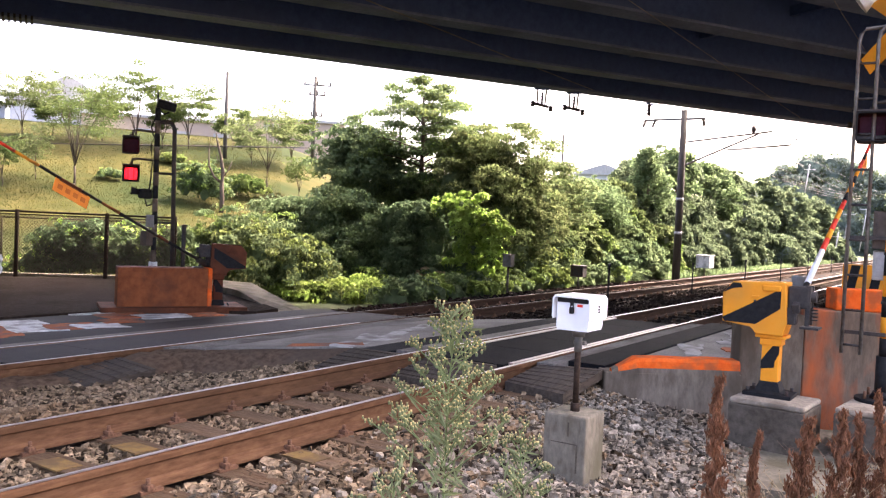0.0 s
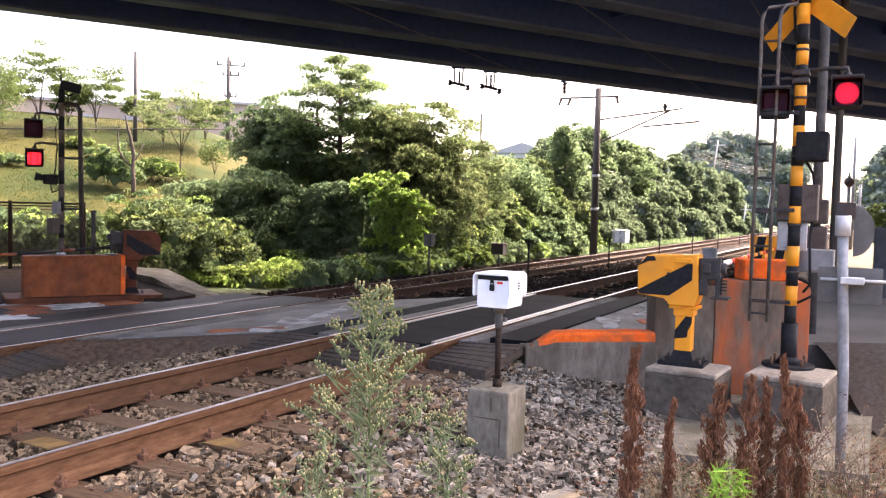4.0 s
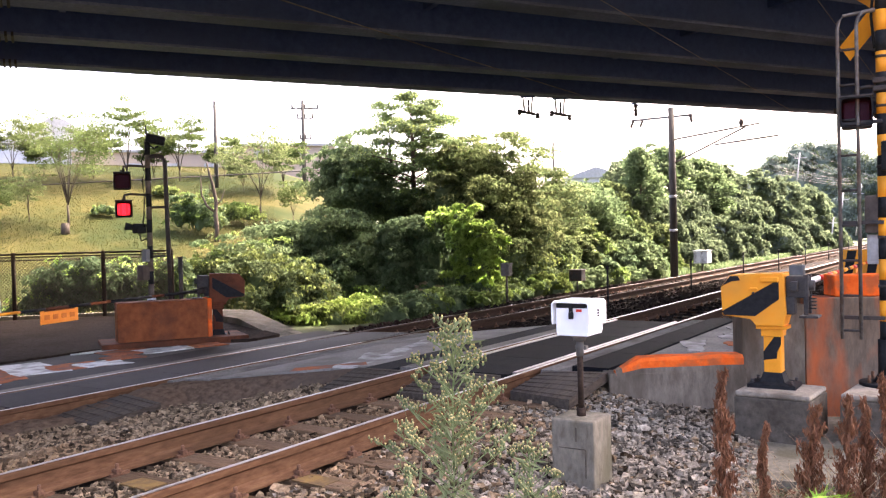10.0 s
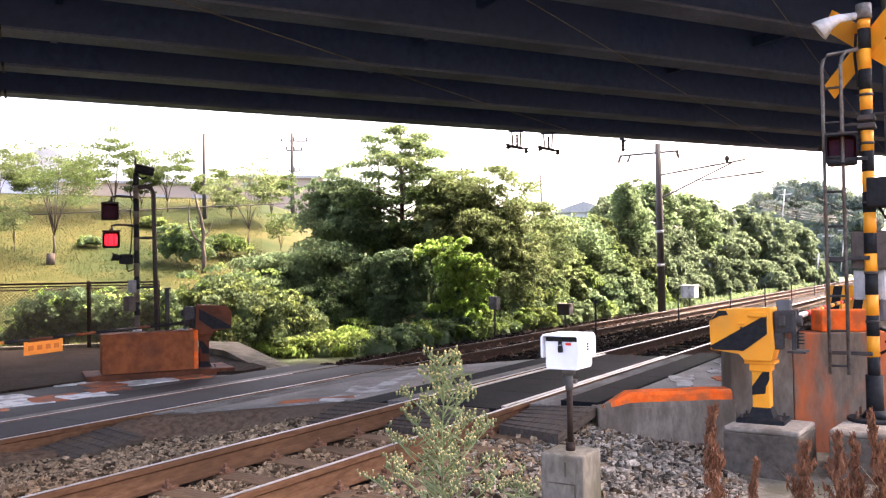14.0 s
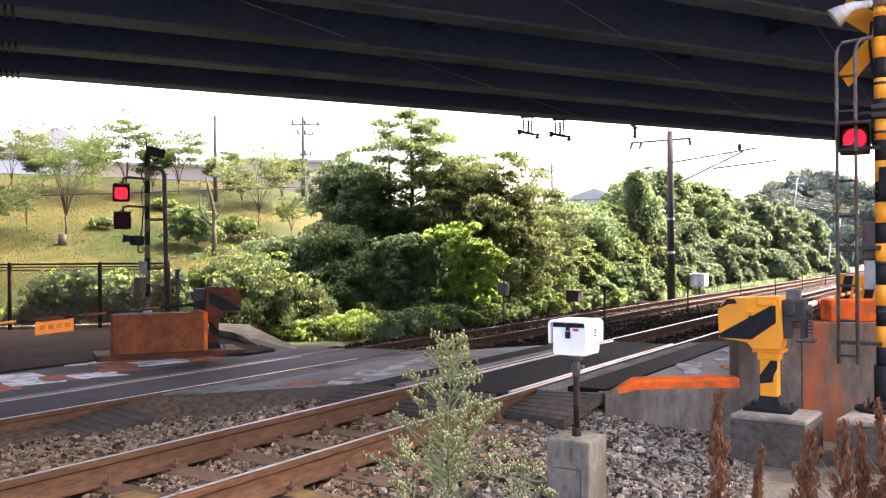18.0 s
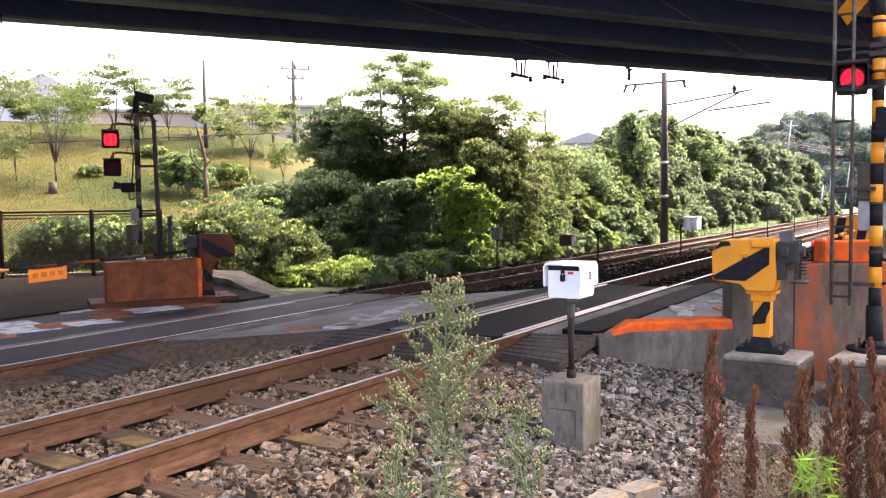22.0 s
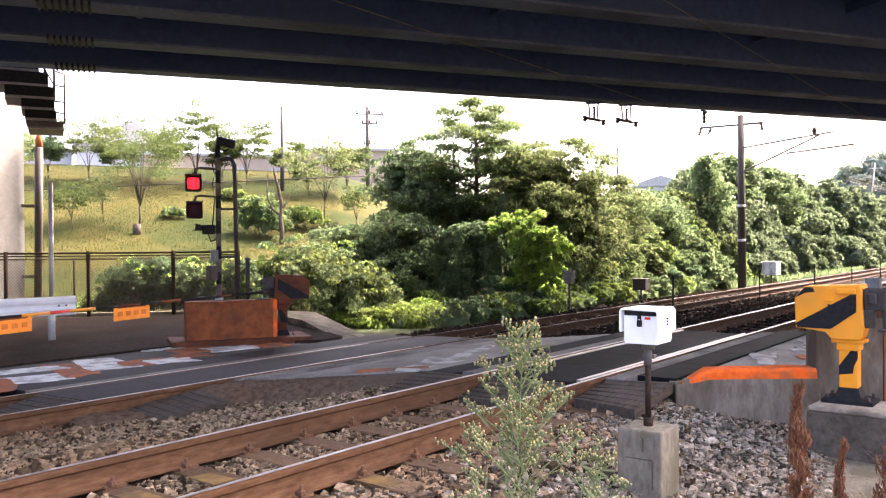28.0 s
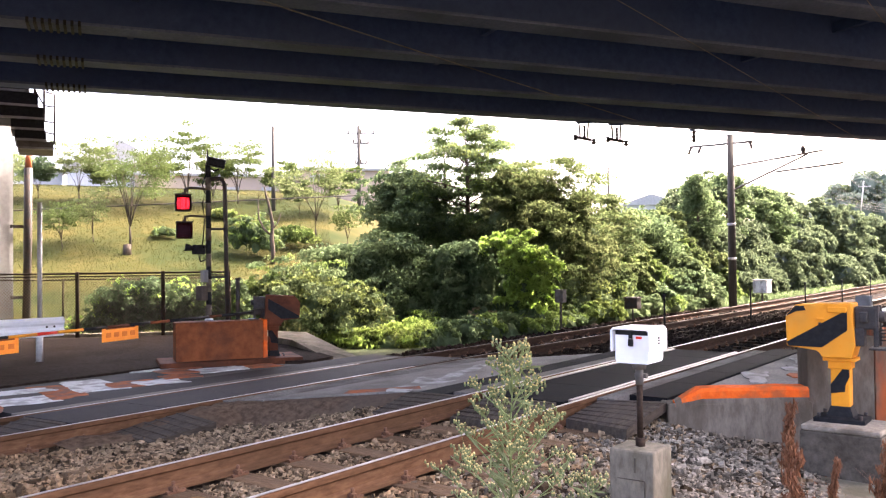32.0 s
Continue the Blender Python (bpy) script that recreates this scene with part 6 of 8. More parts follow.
heap.data.polygons.foreach_set("use_smooth", np.ones(len(ii), bool))
tagged(heap, "brown dirt heaped against the edge of the middle road", "dirt", kind="structure")

# concrete ramp and kerb at the far side
bm = bmesh.new()
prism(bm, [(10.35, 9.95, -0.28), (10.9, 9.6, -0.34), (12.9, 13.2, -0.1), (11.6, 14.2, 0.02), (10.6, 11.2, 0.0)], (0, 0, -0.3))
tagged(solid("far_ramp", bm, M_BLOCK, "grey concrete ramp sloping down to the track", "ramp"), kind="structure")
# The lot's shade comes from its dark colour.
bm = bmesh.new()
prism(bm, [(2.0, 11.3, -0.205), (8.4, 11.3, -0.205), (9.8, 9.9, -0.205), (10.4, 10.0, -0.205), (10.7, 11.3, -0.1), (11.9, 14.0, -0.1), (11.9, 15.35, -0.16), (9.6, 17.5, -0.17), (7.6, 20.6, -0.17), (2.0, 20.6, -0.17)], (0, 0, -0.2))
tagged(solid("far_pavement", bm, M_SHADELOT, "dusty asphalt lot beyond the tracks, darkened to carry the bridge shade", "pavement"), kind="structure")


M_PAINTFAINT = surface("rubbed_white_paint", (0.27, 0.26, 0.245), (0.42, 0.41, 0.39), 0.85, scale=18, bump=0.2, c3=(0.16, 0.148, 0.132), big=3.5, amount=0.95, spec=0.15)


def blotch(cx, cy, rx, ry, z, seed, rz=0.0, wild=1.0):
    r = random.Random(seed)
    n = 22
    pts = []
    for i in range(n):
        a = 2 * math.pi * i / n
        k = 1 + wild * (0.1 * math.sin(3 * a + seed) + r.uniform(-0.07, 0.07))
        sx = max(-0.86, min(0.86, math.cos(a) * 1.25)) * k
        sy = max(-0.86, min(0.86, math.sin(a) * 1.25)) * k
        x, y = sx * rx, sy * ry
        pts.append((cx + x * math.cos(rz) - y * math.sin(rz), cy + x * math.sin(rz) + y * math.cos(rz), z))
    return pts


road_paint = thing("road_marking", (0, 0, 0), "worn white and orange paint blotches on the road", "road marking", kind="structure")
for i, (cx, cy, rx, ry, mat, z) in enumerate((
        (5.15, 10.0, 0.42, 0.2, M_WHITEWORN, -0.222), (4.55, 9.95, 0.28, 0.34, M_ORANGE_DULL, -0.222), (5.75, 10.35, 0.27, 0.42, M_ORANGE_DULL, -0.222), (6.3, 10.5, 0.36, 0.38, M_WHITEWORN, -0.222),
        (6.72, 10.15, 0.42, 0.2, M_ORANGE_DULL, -0.222), (7.0, 10.0, 0.36, 0.17, M_WHITEWORN, -0.219), (7.95, 10.8, 0.4, 0.22, M_ORANGE_DULL, -0.222), (7.75, 11.35, 0.42, 0.16, M_WHITEWORN, -0.222),
        (8.35, 10.4, 0.45, 0.17, M_WHITEWORN, -0.222), (7.5, 10.25, 0.3, 0.14, M_ORANGE_DULL, -0.219), (5.4, 10.75, 0.5, 0.12, M_WHITEWORN, -0.219), (9.0, 10.2, 0.3, 0.14, M_ORANGE_DULL, -0.222),
        (7.9, 6.08, 0.55, 0.24, M_WHITEWORN, -0.085), (8.6, 6.3, 0.55, 0.1, M_WHITEWORN, -0.115), (9.6, 6.6, 0.5, 0.08, M_WHITEWORN, -0.115), (11.2, 2.6, 0.35, 0.2, M_WHITEWORN, -0.004), (10.4, 2.4, 0.3, 0.16, M_ORANGE_DULL, -0.004),
        (10.0, 2.9, 0.5, 0.1, M_WHITEWORN, -0.006), (11.9, 2.8, 0.3, 0.14, M_WHITEWORN, -0.006))):
    bm = bmesh.new()
    zz = (road_z(0, cy) if cy < 9 else -0.236) + 0.006 + 0.0005 * i
    prism(bm, blotch(cx, cy, rx, ry * (1.75 if cy > 9 else 1.4), zz, i, -0.25 if cy > 9 else 0.3, 1.0 if cy > 9 else 2.6), (0, 0, -0.012))
    part("paint_patch", bm, M_PAINTFAINT if cy < 9 and mat is M_WHITEWORN else mat, road_paint)

# ribbed ramp plates and dark edges at the ends of the crossing panels
def ramp_plate(pts, mat, label="dark ribbed plate at the end of the crossing"):
    ob = thing("ramp_plate", (0, 0, 0), label, "crossing plate", "crossing end plates")
    bm = bmesh.new()
    prism(bm, pts, (0, 0, -0.09))
    pl = part("plate", bm, mat, ob)
    a, b, c, d = [Vector(p) for p in pts]
    for k in range(6):
        t = (k + 0.5) / 6
        p, q = a.lerp(d, t), b.lerp(c, t)
        bm = bmesh.new()
        tube(bm, [p + Vector((0, 0, 0.001)), q + Vector((0, 0, 0.001))], 0.012, 5)
        part("rib", bm, mat, pl)


ramp_plate([(6.86, 3.1, -0.115), (6.95, 3.74, -0.1), (7.68, 3.74, -0.02), (7.95, 3.16, -0.03)], M_TIMBERPLATE, "grey ribbed timber plate beside the near rail")
ramp_plate([(6.62, 4.02, -0.14), (6.62, 4.82, -0.14), (7.28, 4.82, -0.02), (7.28, 4.02, -0.02)], M_TIMBERPLATE)
ramp_plate([(6.5, 5.08, -0.16), (6.5, 5.75, -0.18), (7.14, 5.72, -0.03), (7.14, 5.08, -0.02)], M_TIMBERPLATE)
ramp_plate([(4.95, 7.24, -0.37), (4.95, 7.82, -0.33), (5.75, 7.82, -0.25), (5.75, 7.24, -0.3)], M_TIMBERPLATE)
ramp_plate([(3.95, 8.1, -0.35), (3.95, 8.9, -0.37), (4.58, 8.9, -0.23), (4.58, 8.1, -0.21)], M_TIMBERPLATE)
bm = bmesh.new()
prism(bm, [(6.98, 6.62, -0.13), (7.2, 6.68, -0.105), (7.62, 5.98, -0.052), (7.5, 5.83, -0.085)], (0, 0, -0.03))
tagged(solid("painted_corner", bm, M_ORANGE_DULL, "faded orange corner of the road edge", "kerb"), kind="structure")

# ---- bridge pier, platform and pipes ----
pier = thing("bridge_pier", (0, 0, 0), "pale concrete bridge pier with a dark drain pipe", "bridge pier", kind="structure")
PX = Vector((10.75, 21.45, 0))
bm = bmesh.new()
q0, q1 = PX, PX - BD * 3.0
prism(bm, [(q0.x, q0.y, -0.5), (q1.x, q1.y, -0.5), (q1.x - BN.x * 12, q1.y - BN.y * 12, -0.5), (q0.x - BN.x * 1.2 - BD.x * 1.5, q0.y - BN.y * 1.2 - BD.y * 1.5, -0.5)], (0, 0, 5.6))
part("column", bm, M_PIER, pier)
bm = bmesh.new()
tube(bm, [(11.0, 21.3, -0.4), (11.02, 21.25, 2.0), (11.04, 21.25, 3.9)], 0.1, 12)
pipe = part("drain_pipe", bm, M_DARKMETAL, pier, "dark weathered drain pipe")
bm = bmesh.new()
tube(bm, [(11.04, 21.25, 3.901), (11.06, 21.25, 4.3)], [0.085, 0.07], 12)
part("pipe_top", bm, M_ORANGE_DULL, pier, "rusty orange upper end of the pipe")
for z in (0.6, 2.4):
    bm = bmesh.new()
    box(bm, (10.85, 21.35, z), (0.4, 0.1, 0.08))
    part("pipe_bracket", bm, M_DARKMETAL, pier)
# bolted splice plates at the girder ends
for k in range(3):
    n = EDGE_N - GAP * k
    for j in range(8):
        bm = bmesh.new()
        d0 = -1.1 + 0.11 * j
        bbox(bm, n - 0.54, n + 0.015, d0, d0 + 0.045, BRIDGE_Z - 0.03, BRIDGE_Z + 0.06)
        part("splice_rib", bm, M_BLACK, bridge)


# ---- catenary pole and line-side things ----
def ins(bm, p, q, n=4, r=0.05):
    p, q = Vector(p), Vector(q)
    tube(bm, [p, q], r * 0.55, 6)
    for k in range(n):
        c = p.lerp(q, (k + 0.5) / n)
        d = (q - p).normalized() * 0.02
        tube(bm, [c - d, c + d], [r, r * 0.7], 8)


cat = thing("catenary_pole", (29.7, 9.33, -0.45), "tall dark catenary pole with bracket arms and insulators", "catenary pole")
bm = bmesh.new()
tube(bm, [(0, 0, 0), (0, 0, 6.2)], [0.14, 0.11], 14)
part("pole", bm, M_WOODPOLE, cat)
for z in (3.0, 1.8):
    bm = bmesh.new()
    tube(bm, [(0, 0, z), (0, 0, z + 0.09)], 0.14, 14)
    part("pole_band", bm, M_GALV if z > 2 else M_WHITEWORN, cat)
bm = bmesh.new()
box(bm, (0, 0.35, 5.88), (0.08, 2.2, 0.07))
arm_c = part("cross_arm", bm, M_GALVDARK, cat)
for y in (1.4, 1.05, -0.68):
    bm = bmesh.new()
    ins(bm, (0, y, 5.86), (0, y + (0.1 if y > 0 else -0.05), 5.62), 3, 0.075)
    part("insulator", bm, M_GALVDARK, arm_c)
for p, q in (((0, 0, 5.06), (0, -3.0, 5.38)), ((0, -0.1, 4.25), (0, -2.55, 5.3)), ((0, -1.5, 4.77), (0, -3.6, 4.92)), ((0, -3.0, 5.38), (0, -3.8, 5.1)), ((0, -3.8, 5.1), (0, -3.6, 4.92))):
    bm = bmesh.new()
    tube(bm, [p, q], 0.034 if p[1] > -2 else 0.02, 8)
    part("bracket_arm", bm, M_GALVDARK, cat)
bm = bmesh.new()
tube(bm, [(0, -2.4, 5.3), (0, -2.4, 5.45), (0, -2.4, 5.58)], [0.03, 0.09, 0.05], 8)
part("insulator", bm, M_GALVDARK, cat)

# hangers under the bridge edge
for n_, d_ in ((EDGE_N - 0.1, 12.67), (EDGE_N - 0.1, 13.75), (EDGE_N + 0.1, 16.65), (EDGE_N - 3.0, 22.0), (EDGE_N - 3.0, 23.0)):
    ob = thing("wire_hanger", bpt(n_, d_, BRIDGE_Z), "wire hanger with insulators under the bridge edge", "insulator", "wire hangers under the bridge")
    bm = bmesh.new()
    box(bm, (0, 0, -0.02), (0.42, 0.12, 0.04))
    part("mount", bm, M_STEELDARK, ob)
    if d_ == 16.65:
        bm = bmesh.new()
        ins(bm, (0, 0, -0.03), (0, 0, -0.38), 3, 0.08)
        part("insulator", bm, M_DARKMETAL, ob)
        continue
    ob.rotation_euler.z = radians(-64)
    for sx in (-0.12, 0.12):
        bm = bmesh.new()
        tube(bm, [(sx * 1.15, 0, -0.03), (sx, 0, -0.12), (sx * 0.85, 0, -0.46)], 0.03, 6)
        part("strap", bm, M_GALV, ob)
    bm = bmesh.new()
    ins(bm, (0.02, 0.02, -0.1), (0.02, 0.02, -0.45), 4, 0.05)
    part("insulator", bm, M_DARKMETAL, ob)
    bm = bmesh.new()
    tube(bm, [(-0.2, 0, -0.43), (0.0, 0, -0.47), (0.2, 0, -0.52)], 0.045, 6)
    part("cross_rod", bm, M_DARKMETAL, ob)
    for sx, sz in ((-0.24, -0.42), (0.27, -0.55)):
        bm = bmesh.new()
        ins(bm, (sx, 0, sz + 0.06), (sx, 0, sz - 0.1), 2, 0.085)
        part("bell", bm, M_DARKMETAL, ob, "dark bell-shaped insulator")


def wire(pts, r, label="thin dark overhead wire", sag=0.0, mat=None):
    a, b = Vector(pts[0]), Vector(pts[-1])
    line = []
    for i in range(13):
        t = i / 12
        p = a.lerp(b, t)
        p.z -= sag * 4 * t * (1 - t)
        line.append(p)
    bm = bmesh.new()
    tube(bm, line, r, 5)
    tagged(solid("overhead_wire", bm, mat or M_DARKMETAL, label, "wire", "overhead wires"))


wire([(-4.0, 9.0, 5.18), (29.6, 10.0, 5.5)], 0.012, "pale feeder cable slung under the bridge", 0.09, M_SIGNBACK)
wire([(29.6, 6.8, 4.9), (95, 6.6, 5.1)], 0.007, "thin contact wire over the near track", 0.15)
wire([(29.6, 7.85, 5.15), (95, 7.0, 5.5)], 0.007, "thin contact wire over the tracks", 0.5)
wire([(29.6, 10.75, 5.3), (95, 12, 6.2)], 0.007, "thin overhead feeder wire", 0.6)
wire([(29.6, 9.0, 5.3), (95, 10.6, 6.0)], 0.007, "thin overhead feeder wire", 0.6)
wire([(-6.0, 4.46, 4.64), (38, 4.5, 4.64)], 0.0055, "thin contact wire over the near track under the bridge", 0.0, M_GALVDARK)
wire([(-4.0, 2.25, 5.2), (36, 2.35, 5.2)], 0.0055, "thin cable slung under the bridge girders", 0.0, M_GALVDARK)


def lineside_box(at, size, post_h, mat, label, rz=0.0):
    ob = thing("lineside_box", at, label, "equipment box", "boxes beside the line", rz=rz)
    bm = bmesh.new()
    tube(bm, [(0, 0, -0.1), (0, 0, post_h)], 0.03, 8)
    part("post", bm, M_DARKMETAL, ob)
    bm = bmesh.new()
    box(bm, (0, 0, post_h + size[2] / 2), size, bevel=0.015)
    b = part("body", bm, mat, ob)
    bm = bmesh.new()
    box(bm, (0, 0, post_h + size[2] + 0.012), (size[0] * 1.12, size[1] * 1.12, 0.024), bevel=0.006)
    part("lid", bm, mat, b)


lineside_box((18.9, 10.25, -0.45), (0.2, 0.24, 0.3), 0.78, M_BROWNGREY, "small grey equipment box on a post by the bushes")
lineside_box((23.3, 10.25, -0.45), (0.3, 0.4, 0.32), 0.4, M_DARKMETAL, "grey equipment box beside the far track")
lineside_box((37.8, 10.6, -0.45), (0.7, 0.6, 0.55), 0.36, M_WHITEWORN, "pale grey cabinet beside the catenary pole")
for x, y, h in ((18.2, 7.25, 0.95), (24.5, 7.2, 0.88), (30.8, 7.2, 0.9), (36.8, 7.2, 0.85), (43.0, 7.2, 0.85), (50, 7.2, 0.85), (58, 7.2, 0.85)):
    bm = bmesh.new()
    tube(bm, [(x, y, -0.42), (x, y, -0.42 + h)], 0.022, 8)
    tube(bm, [(x, y, -0.42 + h), (x, y, -0.34 + h)], [0.04, 0.035], 8)
    tagged(solid("marker_post", bm, M_BLACK, "thin black marker post between the tracks", "post", "marker posts between the tracks"))
bm = bmesh.new()
box(bm, (14.6, 2.55, 0.62), (0.2, 0.22, 0.3), bevel=0.02)
tube(bm, [(14.6, 2.55, -0.2), (14.6, 2.55, 0.5)], 0.03, 8)
solid("track_sensor", bm, M_GREYBOX, "grey sensor box on a post beside the near track", "equipment box")


# ---- right foreground: pipe post, mirror, boards, poles ----
wp = thing("pipe_post", (6.93, 0.19, -0.62), "pale galvanised pipe post with clamps and a signboard", "post")
bm = bmesh.new()
tube(bm, [(0, 0.0, -0.05), (0, 0.01, 0.8), (0, 0.045, 1.5), (0, 0.06, 1.84)], 0.038, 14)
part("pipe", bm, M_GALVPOST, wp)
bm = bmesh.new()
tube(bm, [(0, 0.06, 1.83), (0, 0.062, 1.98)], 0.056, 14)
part("sleeve", bm, M_GALV, wp, "wide clamp sleeve at the top")
bm = bmesh.new()
box(bm, (0.06, 0.0, 1.46), (0.02, 0.44, 0.27), bevel=0.004)
part("board", bm, M_SIGNBACK, wp, "grey back of a signboard")
bm = bmesh.new()
box(bm, (-0.02, -0.02, 1.5), (0.12, 0.16, 0.05), bevel=0.008)
tube(bm, [(0.03, 0.2, 1.5), (0.03, -0.26, 1.5)], 0.012, 6)
part("clamp", bm, M_GALV, wp)
bm = bmesh.new()
n = 18
prism(bm, [(0.08, -0.01 - 0.14 * math.sin(math.pi * i / (n - 1)), 1.865 + 0.19 * math.cos(math.pi * i / (n - 1))) for i in range(n)], (0.03, 0, 0))
part("half_disc", bm, M_SIGNBACK, wp, "grey rounded back of a mirror")
bm = bmesh.new()
box(bm, (0.1, 0.05, 2.02), (0.1, 0.14, 0.12), bevel=0.01)
part("head_box", bm, M_DARKMETAL, wp)

M_GREYPOLE = surface("dark_grey_pole", (0.05, 0.05, 0.05), (0.11, 0.108, 0.105), 0.75, scale=14, bump=0.1, c3=(0.05, 0.04, 0.035), big=2, amount=0.6, spec=0.12)
sp = thing("steel_pole", (10.6, 0.68, -0.1), "dark grey steel pole rising past the bridge girders", "pole")
bm = bmesh.new()
tube(bm, [(0, 0, 0), (0, 0, 5.2)], 0.056, 14)
part("pole", bm, M_GREYPOLE, sp)
for z, s in ((1.15, 0.35), (1.5, 0.28)):
    bm = bmesh.new()
    box(bm, (-0.05, 0.02, z), (0.18, 0.3, s), bevel=0.02)
    part("box", bm, M_BROWNBOX, sp)
sp2 = thing("steel_pole", (15.5, 0.72, -0.1), "slim dark pole beside the road", "pole")
bm = bmesh.new()
tube(bm, [(0, 0, 0), (0, 0, 5.2)], 0.065, 12)
part("pole", bm, M_WOODPOLE, sp2)
for i, (x, y, h) in enumerate(((40, 1.4, 2.95), (47, 1.45, 5.6), (62, 1.5, 3.8))):
    q = thing("street_pole", (x, y, -0.3), "distant pole along the street", "pole", "distant street poles")
    bm = bmesh.new()
    tube(bm, [(0, 0, 0), (0, 0, h)], 0.075, 8)
    part("pole", bm, M_GREYBOX, q)
    bm = bmesh.new()
    box(bm, (0, 0, h * 0.62), (0.1, 0.5, 0.1))
    part("cross_arm", bm, M_GREYBOX, q)
    if i == 0:
        bm = bmesh.new()
        tube(bm, [(0, 0, h - 0.02), (0, 0, h + 0.12), (0, 0, h + 0.3), (0, 0, h + 0.4), (0, 0, h + 0.62)], [0.1, 0.22, 0.2, 0.07, 0.02], 10)
        part("lamp_head", bm, M_DARKMETAL, q)
bm = bmesh.new()
box(bm, (19.0, -2.85, 0.3), (0.3, 6.0, 1.7), bevel=0.03)
tagged(solid("dark_wall", bm, M_DARKWALL, "plain dark grey boundary wall by the road", "wall"), kind="structure")


# ---- hill: houses, poles, trees ----
def house(name, at, rz, w, d, h, roof_h, wall, label, wins, flat=False):
    ob = thing(name, at, label, "house", rz=rz)
    bm = bmesh.new()
    box(bm, (0, 0, h / 2 - 2), (w, d, h + 4))
    part("wall", bm, wall, ob)
    bm = bmesh.new()
    if flat:
        box(bm, (0, 0, h + 0.12), (w + 0.5, d + 0.5, 0.25))
    else:
        prism(bm, [(-w / 2 - 0.4, -d / 2 - 0.5, h), (w / 2 + 0.4, -d / 2 - 0.5, h), (0, -d / 2 - 0.5, h + roof_h)], (0, d + 1, 0))
    part("roof", bm, M_ROOF, ob)
    for x, z, ww, wh in wins:
        bm = bmesh.new()
        box(bm, (x, -d / 2 - 0.02, z), (ww, 0.06, wh))
        win = part("window", bm, M_ROOF, ob)
        bm = bmesh.new()
        box(bm, (x, -d / 2 - 0.06, z - wh / 2 - 0.05), (ww + 0.2, 0.1, 0.08))
        part("sill", bm, wall, win)


# Roof and house wall are lightened to put distance haze into their colours.
M_ROOF = surface("grey_roof", (0.25, 0.25, 0.254), (0.362, 0.362, 0.362), 0.6, scale=3, bump=0.1, stretch=(4, 0.5, 1))
M_HOUSE = surface("pale_house_wall", (0.39, 0.403, 0.442), (0.494, 0.507, 0.546), 0.85, scale=4, bump=0.05, c3=(0.338, 0.338, 0.364), big=0.3, amount=0.5)
M_TAN = surface("tan_wall", (0.34, 0.26, 0.2), (0.42, 0.33, 0.26), 0.9, scale=4, bump=0.1, c3=(0.3, 0.25, 0.22), big=0.25, amount=0.6)


x, y = polar(57.3, 92)
house("house", (x, y, ray_z(4.7, 92)), -32, 9.6, 8, 2.1, 2.7, M_HOUSE, "pale grey gabled house on top of the slope", [(-1.4, 1.2, 1.0, 0.9), (1.4, 1.2, 1.0, 0.9)])
x, y = polar(50.4, 86)
house("low_building", (x, y, ray_z(4.0, 86)), -39.6, 17.5, 6, 2.5, 0.8, M_TAN, "long tan building behind the slope trees", [(-3.5, 1.1, 1.4, 0.8), (0, 1.1, 1.4, 0.8), (3.5, 1.1, 1.4, 0.8)], True)
x, y = polar(43.0, 84)
house("low_building", (x, y, ray_z(5.0, 84)), -47, 8.5, 6, 1.6, 0.8, M_TAN, "white flat-roofed building behind the trees", [(-2.5, 0.9, 1.4, 0.7), (0.5, 0.9, 1.4, 0.7)], True)
x, y = polar(62.6, 95)
house("house", (x, y, ray_z(4.9, 95)), -25, 6, 7, 1.4, 0.8, M_HOUSE, "small pale house on the slope top", [(0, 0.8, 1.2, 0.7)])
x, y = polar(22.4, 130)
house("house", (x, y, ray_z(2.6, 130)), -68, 9, 9, 2.2, 1.6, M_HOUSE, "distant house with a grey gable roof", [(-2, 1.2, 1.2, 0.9)])


def utility_pole(az, dist, top_el, label, arms=True, r=0.15):
    x, y = polar(az, dist)
    z0 = float(ground_height(x, y)) - 0.2
    h = ray_z(top_el, dist) - z0
    ob = thing("utility_pole", (x, y, z0), label, "utility pole", rz=az - 90)
    bm = bmesh.new()
    tube(bm, [(0, 0, 0), (0, 0, h)], [r, r * 0.7], 8)
    part("pole", bm, M_WOODPOLE, ob)
    if arms:
        for z, w in ((h - 0.55, 1.9), (h - 1.2, 1.1), (h - 2.6, 0.8)):
            bm = bmesh.new()
            box(bm, (0.15, 0, z), (w, 0.1, 0.1))
            a = part("cross_arm", bm, M_GALVDARK, ob)
            for k in (-0.45, 0.0, 0.45):
                bm = bmesh.new()
                tube(bm, [(0.15 + k * w, 0, z + 0.05), (0.15 + k * w, 0, z + 0.3)], 0.06, 6)
                part("insulator", bm, M_GALVDARK, a)
    return (x, y, z0 + h)


utility_pole(42.0, 58, 9.3, "weathered utility pole with three cross arms")
utility_pole(47.7, 52, 9.2, "plain dark pole on the slope", False, 0.13)
utility_pole(25.2, 70, 6.3, "thin pole above the trees", False, 0.12)
px0, px1 = polar(66, 44), polar(41, 44)
wire([(*px0, ray_z(3.3, 44)), (*px1, ray_z(4.7, 44))], 0.03, "pale cable across the slope")

# inspection stair hung under the girders: solid treads seen from below, a brown landing and a pipe railing
STAIR_D = 21.6


def stair_at(az, el, dist=STAIR_D):
    return Vector((*polar(az, dist), ray_z(el, dist)))


stair = thing("inspection_stair", (0, 0, 0), "dark steel inspection stair and railing hung under the bridge", "stair")
